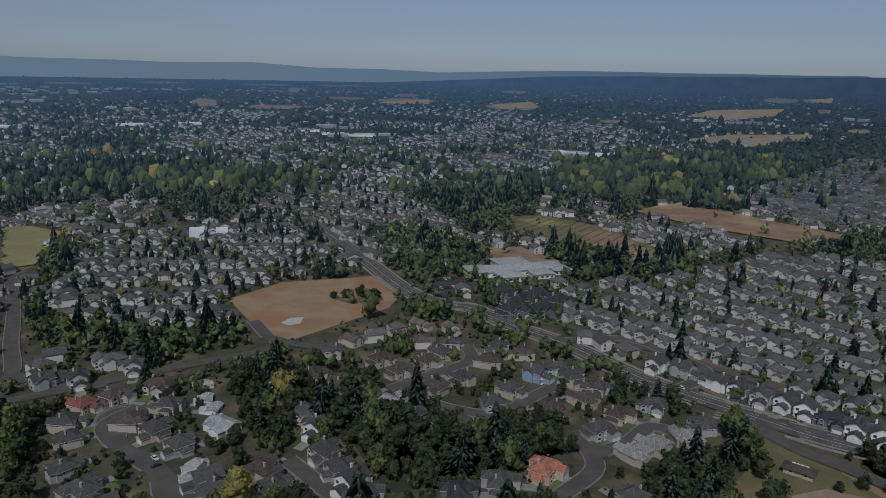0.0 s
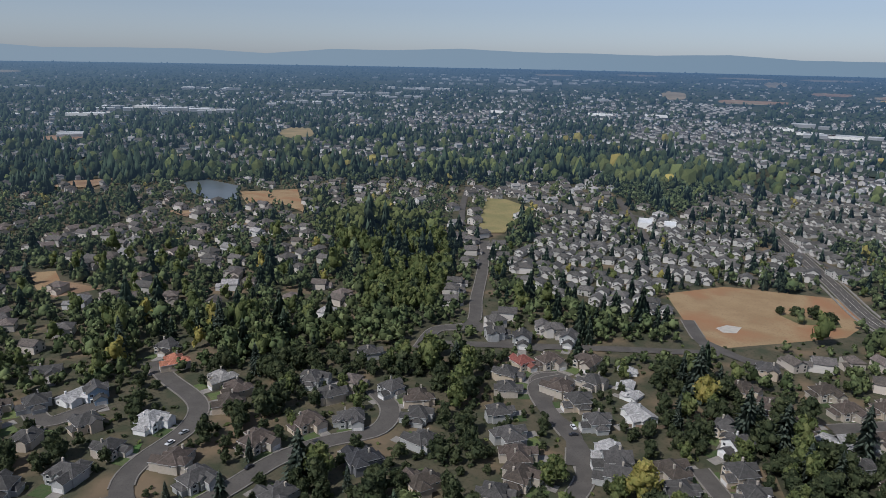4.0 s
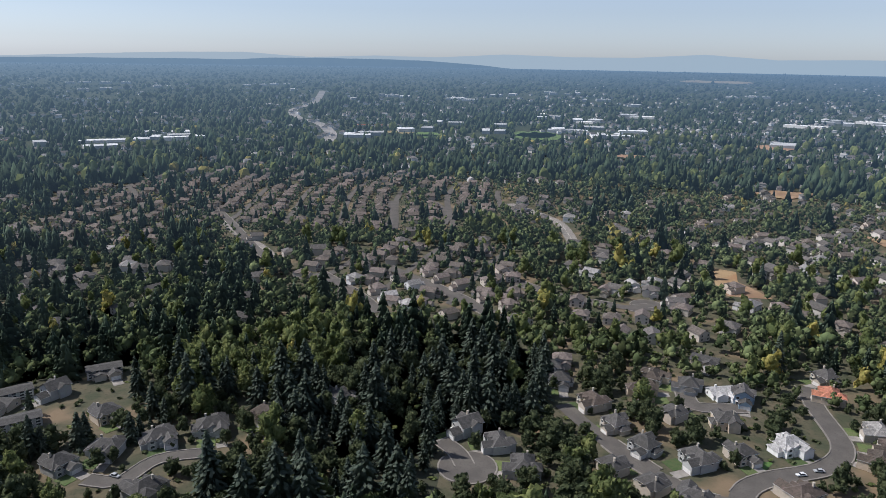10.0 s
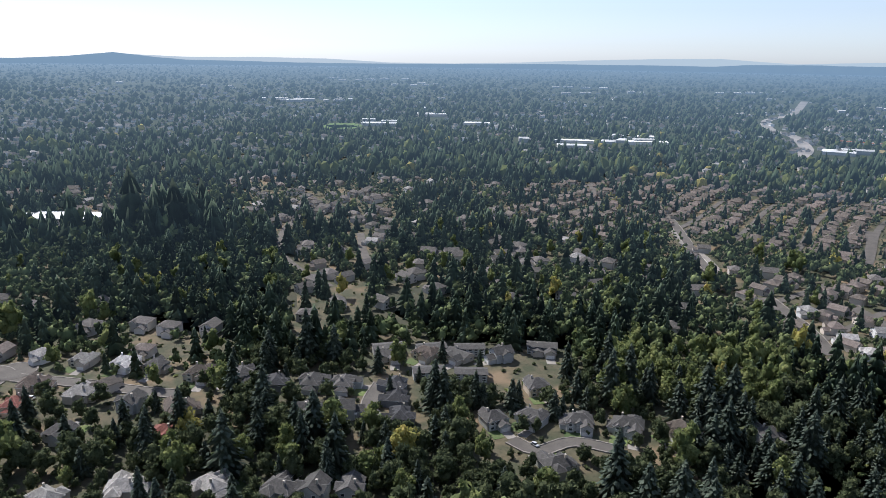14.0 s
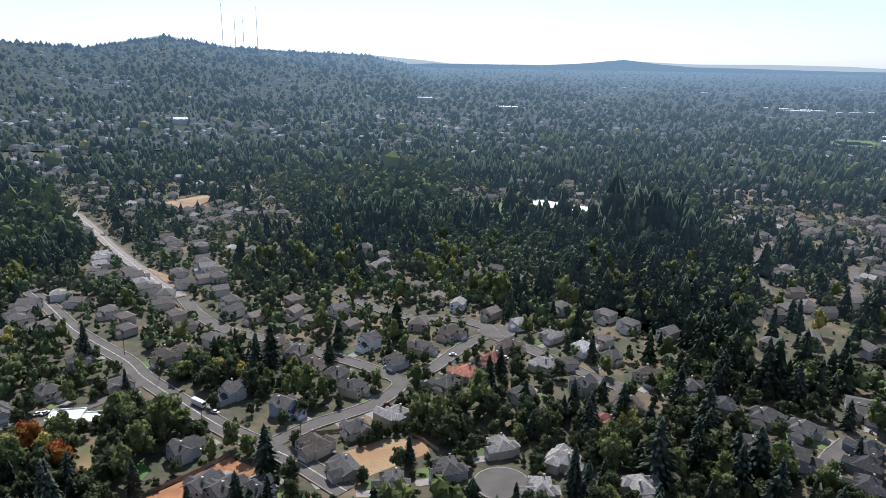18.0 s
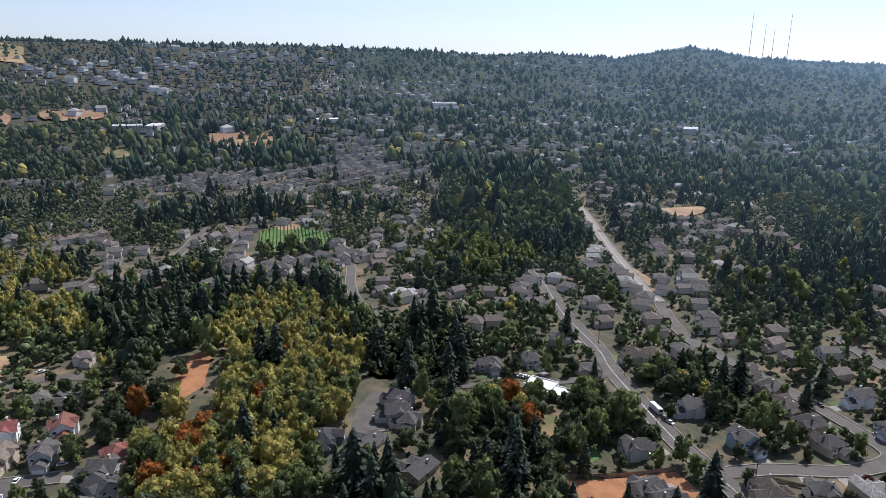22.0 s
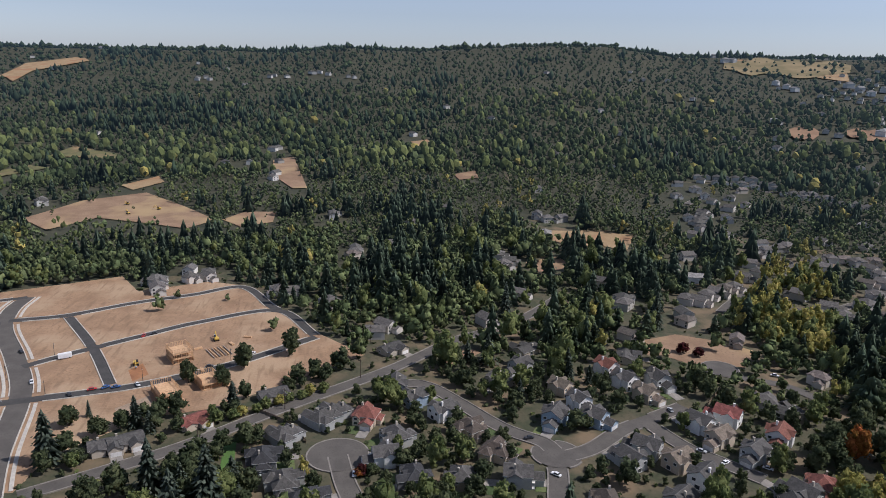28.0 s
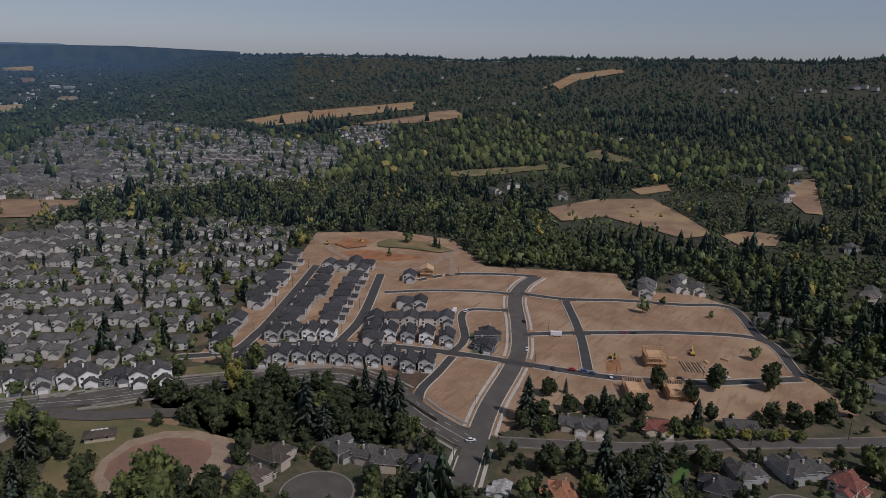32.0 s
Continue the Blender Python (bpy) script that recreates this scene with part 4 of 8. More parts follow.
for n, (name, width, kerbed, line) in enumerate(ROADS):
    d = np.gradient(line, axis=0)
    d /= np.linalg.norm(d, axis=1)[:, None]
    side = np.c_[-d[:, 1], d[:, 0]]
    z = land(line[:, 0], line[:, 1]) + 0.16 + 0.004 * n
    remote = np.hypot(*line.mean(0))
    if remote > 620:
        z = z + (3.2 if remote > 1200 else 0.5)
    a, b = line + side * width / 2, line - side * width / 2
    v = np.r_[np.c_[a, z], np.c_[b, z]]
    m, i = len(line), np.arange(len(line) - 1)
    fresh = name.startswith("new")
    ob = new(name, raw_mesh(name, v, np.c_[i, i + m, i + m + 1, i + 1], [D["road"] if remote > 1200 else M["gravel" if name == "dirt_track" else "kerbstone" if name == "avenue" and remote > 550 else "tar" if fresh and width < 9 else "asphalt"]]))
    tagged(ob, ("rutted pale earth track over the building site" if name == "dirt_track" else "fresh dark asphalt road between new lots" if fresh else "worn grey asphalt road between houses and trees"), "road", kind="structure")
    if kerbed:
        others = [(l, w) for k, (_, w, _, l) in enumerate(ROADS) if k != n and np.abs(l.mean(0) - line.mean(0)).max() < 500]
        strips = [("kerb", width / 2, width / 2 + (0.55 if fresh else 0.6), 0.0)]
        if fresh and width > 9:
            strips.append(("sidewalk", width / 2 + 2.0, width / 2 + 3.6, -0.06))
        if name == "arterial":
            strips.append(("sidewalk", width / 2 + 2.8, width / 2 + 4.4, -0.06))
        for s, (label, near, far, sink) in [(q, strip) for q in (1, -1) for strip in strips]:
            inner, outer = line + side * s * near, line + side * s * far
            free = np.ones(m, bool)
            for l, w in others:
                free &= np.min(np.linalg.norm(inner[:, None] - l[None], axis=2), axis=1) > w / 2 + 1.2
            run = i[free[:-1] & free[1:]]
            if len(run) == 0:
                continue
            top, low = np.full(m, 0.48 + sink) + 0.002 * n + land(line[:, 0], line[:, 1]), np.full(m, -0.1) + land(line[:, 0], line[:, 1])
            if np.hypot(*line.mean(0)) > 620:
                top = top + 0.5
            v = np.r_[np.c_[inner, low], np.c_[inner, top], np.c_[outer, top], np.c_[outer, low]]
            f = np.r_[np.c_[run, run + 1, run + 1 + m, run + m], np.c_[run + m, run + m + 1, run + 2 * m + 1, run + 2 * m], np.c_[run + 2 * m, run + 2 * m + 1, run + 3 * m + 1, run + 3 * m]]
            if s > 0:
                f = f[:, ::-1]
            k = new(label, raw_mesh(label, v, f, [M["kerb" if fresh else "concrete" if label == "sidewalk" or name == "arterial" else "kerbstone"]]))
            k.parent = ob
    if name in ("arterial", "avenue"):
        for off in (-0.16, 0.16):
            a2, b2 = line + side * (off + 0.07), line + side * (off - 0.07)
            k = new("centre_line", raw_mesh("centre_line", np.r_[np.c_[a2, z + 0.012], np.c_[b2, z + 0.012]], np.c_[i, i + m, i + m + 1, i + 1], [M["line"]]))
            k.parent = ob
        if name == "arterial":
            for off in (-0.27, 0.27):
                a2, b2 = line + side * (width * off + 0.1), line + side * (width * off - 0.1)
                dash = i[i % 3 == 0]
                k = new("lane_dashes", raw_mesh("lane_dashes", np.r_[np.c_[a2, z + 0.012], np.c_[b2, z + 0.012]], np.c_[dash, dash + m, dash + m + 1, dash + 1], [M["line"]]))
                tagged(k, kind="stuff")
                k.parent = ob

for n, (x, y, radius) in enumerate(BULBS):
    claim(np.array([x]), np.array([y]), radius + 2, 1)
    a = np.arange(28) * 2 * math.pi / 28
    ring = [np.c_[x + r * np.cos(a), y + r * np.sin(a)] for r in (radius, radius + 0.7)]
    free = np.ones(28, bool)
    for _, w, _, l in ROADS:
        free &= np.min(np.linalg.norm(ring[0][:, None] - l[None], axis=2), axis=1) > w / 2 + 0.6
    i = np.arange(28)
    ob = tagged(new("turning_circle", raw_mesh("turning_circle", np.r_[np.c_[ring[0], np.full(28, 0.455 + 0.003 * n)], [(x, y, 0.455 + 0.003 * n)]], np.c_[i, (i + 1) % 28, np.full(28, 28)], [M["asphalt"]])), "round asphalt turning circle at the end of a street", "road", kind="structure")
    run = i[free & np.roll(free, -1)]
    if len(run):
        nxt = (run + 1) % 28
        v = np.r_[np.c_[ring[0], np.full(28, 0.0)], np.c_[ring[0], np.full(28, 0.56)], np.c_[ring[1], np.full(28, 0.56)], np.c_[ring[1], np.full(28, 0.0)]]
        k = new("kerb", raw_mesh("kerb", v, np.r_[np.c_[run, run + 28, nxt + 28, nxt], np.c_[run + 28, run + 56, nxt + 56, nxt + 28], np.c_[run + 56, run + 84, nxt + 84, nxt + 56]], [M["kerbstone"]]))
        k.parent = ob

pond_poly = np.array(POND, float)
bm = bmesh.new()
bm.faces.new([bm.verts.new((x, y, float(land(x, y)) + 1.4)) for x, y in pond_poly])
bmesh.ops.recalc_face_normals(bm, faces=bm.faces[:])
me = bpy.data.meshes.new("pond")
bm.to_mesh(me)
bm.free()
me.materials.append(M["water"])
tagged(new("pond", me), "still grey-blue pond among trees", "pond", kind="structure")
TAKEN[inside(pond_poly, GX, GY)] = 2

# ---- far off: the plain and the ridges beyond it, with haze painted into both ----
def true_scale(x, y):
    """How much of its true size a thing on the far plain keeps, where many miles are drawn together."""
    x, y = np.asarray(x, float), np.asarray(y, float)
    far = np.interp(np.degrees(np.arctan2(-x, y)) % 360, TURN_OF, RIDGE_FAR)
    return 1 - np.clip((far - 3900) / 400, 0, 1) * np.clip(land(x, y), 0, 120) / EYE


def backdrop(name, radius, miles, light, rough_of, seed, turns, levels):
    """A ring of hills under one depth of painted haze; levels: its height over the horizon in degrees at each turn."""
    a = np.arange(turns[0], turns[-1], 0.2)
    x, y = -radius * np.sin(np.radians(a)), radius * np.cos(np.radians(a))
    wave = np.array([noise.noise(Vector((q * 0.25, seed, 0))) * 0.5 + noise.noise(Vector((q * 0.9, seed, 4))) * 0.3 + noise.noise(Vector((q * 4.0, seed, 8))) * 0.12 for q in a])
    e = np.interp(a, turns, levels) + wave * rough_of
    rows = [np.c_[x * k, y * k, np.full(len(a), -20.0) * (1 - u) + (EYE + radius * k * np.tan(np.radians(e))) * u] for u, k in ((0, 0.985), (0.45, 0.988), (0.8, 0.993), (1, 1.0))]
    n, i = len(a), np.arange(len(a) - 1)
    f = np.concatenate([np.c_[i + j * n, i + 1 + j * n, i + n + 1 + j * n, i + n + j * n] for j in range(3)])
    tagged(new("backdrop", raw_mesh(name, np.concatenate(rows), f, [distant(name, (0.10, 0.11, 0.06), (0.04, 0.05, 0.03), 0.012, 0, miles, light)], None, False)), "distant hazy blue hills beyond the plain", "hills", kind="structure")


backdrop("far_hills", 4960, 26000, HILL_HAZE_GLOW, 0.05, 3.0, TURN_OF[:39].tolist() + [200.0], [v + 0.03 for v in SKYLINE[:39]] + [-1.0])
backdrop("far_hills", 4962, 26000, HILL_HAZE_GLOW, 0.05, 5.0, [325.0, 330.0, 340.0, 350.0, 355.0, 360.0, 361.0], [-0.6, 0.40, 0.40, 0.42, 0.28, 0.10, 0.10])
backdrop("middle_hills", 4880, 11500, HAZE_GLOW, 0.06, 9.0, [66.0, 72.0, 78.8, 83.5, 87.2, 91.0, 94.0, 98.9, 103.3, 105.5, 112.1, 118.2, 126.0, 134.7, 145.3, 147.5, 150.2, 153.0, 156.6, 164.8, 172.0],
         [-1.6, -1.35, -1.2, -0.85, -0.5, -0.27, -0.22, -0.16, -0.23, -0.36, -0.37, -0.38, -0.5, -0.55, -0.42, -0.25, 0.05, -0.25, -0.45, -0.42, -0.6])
backdrop("middle_hills", 4882, 9500, HAZE_GLOW, 0.05, 13.0, [318.0, 326.0, 335.0, 345.0, 352.0, 358.0, 364.0, 372.0], [0.2, 0.40, 0.22, 0.12, -0.05, -0.4, -0.7, -1.2])

# sheets of the far plain, haze painted in by their glowing material
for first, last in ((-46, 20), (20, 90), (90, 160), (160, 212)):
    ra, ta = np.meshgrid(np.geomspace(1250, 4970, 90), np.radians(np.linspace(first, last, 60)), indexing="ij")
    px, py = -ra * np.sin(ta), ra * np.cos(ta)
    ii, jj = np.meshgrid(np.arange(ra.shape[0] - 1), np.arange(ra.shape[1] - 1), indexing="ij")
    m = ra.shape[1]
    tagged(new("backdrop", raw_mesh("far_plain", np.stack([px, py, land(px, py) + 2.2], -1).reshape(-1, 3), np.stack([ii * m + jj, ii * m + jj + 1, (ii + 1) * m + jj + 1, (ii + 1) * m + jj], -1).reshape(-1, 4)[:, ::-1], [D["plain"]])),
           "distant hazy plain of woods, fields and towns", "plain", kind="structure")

FAR_OPEN = []       # open ground of the plain: turn, half its width, near edge (drawn forward for the camera's view) and far edge


def far_field(kind, a0, a1, r0, r1):
    """A field of the far plain between two turns and two distances, with uneven edges."""
    if a0 < a1 - 180:
        a0 += 360
    mid, half = (a0 + a1) / 2, abs(a0 - a1) / 2
    FAR_OPEN.append((mid % 360, half, r0 - 25, r1))
    u = np.linspace(-1, 1, 13)
    edge = np.random.default_rng(int(r0 + r1)).uniform(-0.22, 0.22, (2, 13)) * (r1 - r0)
    taper = 1 - 0.7 * u ** 4
    rows = [r0 + (r1 - r0) * (0.5 - 0.5 * taper) + edge[0] * 0.6, (r0 + r1) / 2 + u * 0, r1 - (r1 - r0) * (0.5 - 0.5 * taper) + edge[1] * 0.6]
    v = []
    for r in rows:
        t = np.radians(mid + u * half)
        px, py = -r * np.sin(t), r * np.cos(t)
        v.append(np.c_[px, py, land(px, py) + 3.4])
    i = np.arange(12)
    f = np.concatenate([np.c_[i + 13 * k, i + 13 * k + 13, i + 13 * k + 14, i + 13 * k + 1] for k in range(2)])
    tagged(new("far_field", raw_mesh("far_field", np.concatenate(v), f, [D[kind]])), {"stubble": "pale harvested field on the far plain", "clay": "bare reddish field on the far plain", "straw": "dry straw-coloured field on the plain", "lawn": "green playing field on the plain"}[kind], "field", kind="structure")


far_field("stubble", 356.8, 352.8, 3002, 3259)
far_field("stubble", 355.5, 353.7, 3836, 4010)
far_field("clay", 15.4, 10.2, 2905, 3023)
far_field("clay", 9.3, 6.7, 3316, 3457)
far_field("clay", 5.1, 1.2, 3231, 3425)
far_field("clay", 4.0, 2.2, 3515, 3669)
far_field("stubble", 19.5, 17.7, 2995, 3290)
far_field("stubble", 12.4, 10.9, 3660, 3920)
far_field("stubble", 336.3, 334.0, 3701, 3955)
far_field("stubble", 333.7, 332.1, 3755, 3981)
far_field("clay", 332.9, 331.8, 3239, 3419)
far_field("clay", 347.9, 345.7, 2588, 2714)
far_field("clay", 344.1, 342.7, 2629, 2732)
far_field("stubble", 330.6, 329.3, 2543, 2671)
far_field("stubble", 15.7, 11.9, 4032, 4138)
far_field("stubble", 22.9, 19.8, 4076, 4181)
far_field("stubble", 10.2, 6.2, 4038, 4148)
far_field("stubble", 29.1, 26.2, 3976, 4072)
far_field("straw", 49.2, 46.6, 1438, 1657)
far_field("stubble", 19.4, 17.7, 2951, 3194)
far_field("stubble", 15.3, 11.9, 2862, 2973)
far_field("stubble", 9.2, 6.9, 3336, 3440)
far_field("stubble", 5.4, 0.9, 3218, 3412)
far_field("clay", 65.8, 63.2, 1492, 1595)
far_field("clay", 75.8, 73.6, 1251, 1297)
far_field("lawn", 83.8, 80.2, 1473, 1635)
far_field("stubble", 71.6, 66.4, 3751, 3883)
far_field("lawn", 92.1, 90.0, 1502, 1542)
far_field("lawn", 135.1, 132.3, 1679, 1796)
far_field("lawn", 83.9, 80.6, 1527, 1656)
far_field("lawn", 92.0, 89.9, 1484, 1592)
far_field("straw", 94.8, 92.0, 1552, 1609)
far_field("lawn", 135.5, 132.7, 1656, 1750)
far_field("straw", 241.5, 233.3, 2066, 2313)
far_field("clay", 221.9, 216.9, 1153, 1277)
far_field("clay", 236.6, 234.6, 1364, 1472)
far_field("clay", 232.9, 228.8, 1397, 1488)

SHEDS = []


def sheds(text):
    """Rows of pale-roofed sheds and shops on the plain: two turns and a distance for each row."""
    for item in text.split(", "):
        a0, a1, r = (float(q) for q in item.split())
        if a0 < a1 - 180:
            a0 += 360
        SHEDS.append((a0, a1, r))
        FAR_OPEN.append((((a0 + a1) / 2) % 360, abs(a0 - a1) / 2 * 0.9, r - 90, r + 25))


sheds("31.9 30.4 3078, 30.1 29.3 3165, 25.3 23.4 2856, 11.1 7.6 2139, 10.3 4.0 1866, 8.5 4.5 1993, 351.5 348.4 1539, 347.9 346.8 1543, 350.6 349.1 3758, 342.4 340.0 2755, 338.0 335.3 2727, 31.8 27.4 3666, 28.4 24.1 3772, 26.3 19.8 3706, 29.8 24.8 3514, 16.1 14.1 3910")
sheds("10.2 7.6 3690, 31.2 29.8 3401, 330.7 329.4 2984, 61.3 57.1 2215, 60.3 57.4 2320, 57.1 54.4 2211, 55.6 52.5 2119, 50.5 49.2 2460, 49.0 45.9 2500, 41.1 38.1 2733, 44.2 39.8 2898, 41.6 35.8 3112, 38.0 32.7 3413, 41.5 32.7 3630, 32.7 22.9 3574, 31.8 26.5 3774")
sheds("23.8 18.6 3748, 17.8 11.2 3696, 53.2 52.0 2976, 56.2 54.7 3040, 79.2 76.9 1916, 80.3 78.9 1685, 77.4 75.5 1601, 74.8 73.5 1726, 76.1 74.4 1687, 85.3 84.5 1742, 83.9 82.6 1744, 64.3 63.0 1561, 82.3 80.2 1997, 74.8 72.6 2199, 78.1 77.1 2518, 76.0 74.3 2581")
sheds("68.6 65.0 3112, 81.3 78.9 3030, 86.8 84.9 2775, 90.7 90.0 2775, 88.6 86.8 2721, 85.2 81.7 2896, 93.8 92.4 2791, 87.0 84.6 1579, 68.2 66.8 2217, 92.8 90.7 1579, 77.8 76.9 1746, 61.4 57.8 2304, 58.7 54.2 2245, 55.5 52.4 2163, 50.7 49.4 2440, 49.0 46.9 2494")
sheds("40.8 37.7 2793, 46.1 42.4 2803, 46.5 44.1 2962, 42.5 39.0 3447, 39.1 36.1 3896, 36.1 30.9 3756, 33.3 30.7 3942, 39.3 36.3 3108, 35.7 33.9 3582, 56.1 54.3 3052, 53.0 52.1 3038, 131.7 129.3 1812, 124.2 122.5 1912, 127.3 125.4 2049, 128.4 127.2 2334, 116.6 113.0 1521")
sheds("114.8 112.1 1468, 112.6 109.2 1494, 116.7 114.9 1408, 120.2 118.9 1460, 140.0 138.0 2675, 137.3 133.0 2625, 116.6 114.3 3058, 112.1 110.3 3133, 106.7 100.5 3253, 102.3 100.1 3000, 97.8 94.8 2677, 94.4 92.3 2805, 88.6 87.0 2727, 85.8 84.7 2795, 81.8 79.3 3044, 78.9 76.6 2781")
sheds("98.1 94.1 1470, 95.5 94.2 1559, 92.0 90.4 1611, 87.9 84.4 1579, 85.2 84.6 1734, 83.8 82.5 1752, 82.1 80.1 2011, 79.5 77.1 1951, 80.1 78.6 1691, 90.0 88.0 1816, 135.0 133.9 3648, 132.1 128.6 3598, 127.9 126.3 3381, 117.0 113.0 3321, 132.5 129.4 1756, 124.4 122.6 1802")
sheds("127.4 125.5 1979, 139.2 136.8 2627, 150.6 148.0 3247, 144.4 141.3 3171, 134.6 131.2 3524, 129.5 127.0 3313, 166.2 165.0 2430, 148.4 147.1 1912, 116.7 114.3 1408, 184.9 183.7 1561, 166.4 164.9 2400, 159.4 158.8 2216, 204.9 201.5 1604, 227.0 225.0 1310, 212.8 211.0 1376")

shed_rng = np.random.default_rng(21)
at, size, turn = [], [], []
for a0, a1, r in SHEDS:
    s = float(true_scale(-r * math.sin(radians(a1)), r * math.cos(radians(a1))))
    a = min(a0, a1)
    while a < max(a0, a1):
        long = shed_rng.uniform(16, 62) * s
        deep = shed_rng.uniform(20, 60) * s
        rr = r + shed_rng.uniform(-35, 35) * s
        t = radians(a) + long / r / 2
        if shed_rng.random() < (0.7 if r > 1600 and a < 155 else 0.5):
            at.append((-rr * math.sin(t), rr * math.cos(t), 0))
            size.append((long, deep, shed_rng.uniform(6, 10) * s))
            turn.append(t + shed_rng.normal(0, 0.12))
        a += math.degrees(long / r) + shed_rng.uniform(0.08, 0.7)
at, size, turn = np.array(at), np.array(size), np.array(turn)
at[:, 2] = land(at[:, 0], at[:, 1]) + 2.4
cube_v = np.array([(x, y, z) for z in (-0.3, 0.92) for x, y in ((-0.5, -0.5), (0.5, -0.5), (0.5, 0.5), (-0.5, 0.5))] + [(-0.45, -0.1, 1.05), (0.45, -0.1, 1.05), (0.45, 0.1, 1.05), (-0.45, 0.1, 1.05)])
cube_f = np.array([(0, 1, 5, 4), (1, 2, 6, 5), (2, 3, 7, 6), (3, 0, 4, 7), (4, 5, 9, 8), (5, 6, 10, 9), (6, 7, 11, 10), (7, 4, 8, 11), (8, 9, 10, 11)])
v, f = stamp(cube_v, cube_f, at, size, turn)
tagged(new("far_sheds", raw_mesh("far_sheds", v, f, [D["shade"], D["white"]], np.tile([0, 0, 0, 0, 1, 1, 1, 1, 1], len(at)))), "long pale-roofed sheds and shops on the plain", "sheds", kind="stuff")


def opened(x, y):
    """Where the far plain lies open."""
    x, y = np.asarray(x, float), np.asarray(y, float)
    r, az = np.hypot(x, y), np.degrees(np.arctan2(-x, y)) % 360
    out = np.zeros(x.shape, bool)
    for mid, half, r0, r1 in FAR_OPEN:
        out |= (np.abs((az - mid + 180) % 360 - 180) < half) & (r > r0) & (r < r1)
    return out


# ---- houses ----
def paint(name, c, rough=0.75, vary=0.08):
    return material(name, c, tuple(v * 0.9 for v in c), 0.8, rough, 0.05, vary, "object")


def shingle(name, c, vary=0.18, source="object"):
    return material(name, tuple(v * 1.12 for v in c), tuple(v * 0.72 for v in c), 0.7, 0.9, 0.6, vary, source, fine=1.7, deep=0.45)


M["glass"] = material("dark_glass", (0.03, 0.035, 0.04), (0.05, 0.055, 0.06), 0.6, 0.12)
M["trim"] = paint("white_trim", (0.72, 0.70, 0.67))
WALLS = {"beige": (0.46, 0.405, 0.335), "grey": (0.40, 0.40, 0.385), "white": (0.78, 0.77, 0.74), "blue": (0.30, 0.38, 0.46), "tan": (0.51, 0.425, 0.325), "slate": (0.16, 0.165, 0.175), "green": (0.28, 0.33, 0.28)}
# silver: pale shingles; on roofs towards the sun it paints in their glare
ROOFS = {"silver": (0.27, 0.255, 0.235), "brown": (0.086, 0.067, 0.053), "grey": (0.079, 0.074, 0.069), "dark": (0.042, 0.042, 0.045), "red": (0.21, 0.075, 0.055), "pale": (0.40, 0.385, 0.37), "terracotta": (0.40, 0.165, 0.095), "tan": (0.19, 0.15, 0.115)}
for k, c in WALLS.items():
    M["wall_" + k] = paint(k + "_siding", c)
for k, c in ROOFS.items():
    M["roof_" + k] = shingle(k + "_shingles", c)
    M["cap_" + k] = shingle(k + "_ridge_caps", tuple(v * 1.35 + 0.02 for v in c))


def part(name, bm, mat, parent, label=""):
    me = bpy.data.meshes.new(name)
    bmesh.ops.recalc_face_normals(bm, faces=bm.faces[:])
    bm.to_mesh(me)
    bm.free()
    for m in mat if isinstance(mat, (list, tuple)) else [mat]:
        me.materials.append(m)
    ob = new(name, me)
    ob.parent = parent
    if label:
        tagged(ob, label)
    return ob


def box(bm, x0, x1, y0, y1, z0, z1, index=0):
    v = [bm.verts.new((x, y, z)) for z in (z0, z1) for x, y in ((x0, y0), (x1, y0), (x1, y1), (x0, y1))]
    for q in ((3, 2, 1, 0), (4, 5, 6, 7), (0, 1, 5, 4), (1, 2, 6, 5), (2, 3, 7, 6), (3, 0, 4, 7)):
        bm.faces.new([v[i] for i in q]).material_index = index
    return v


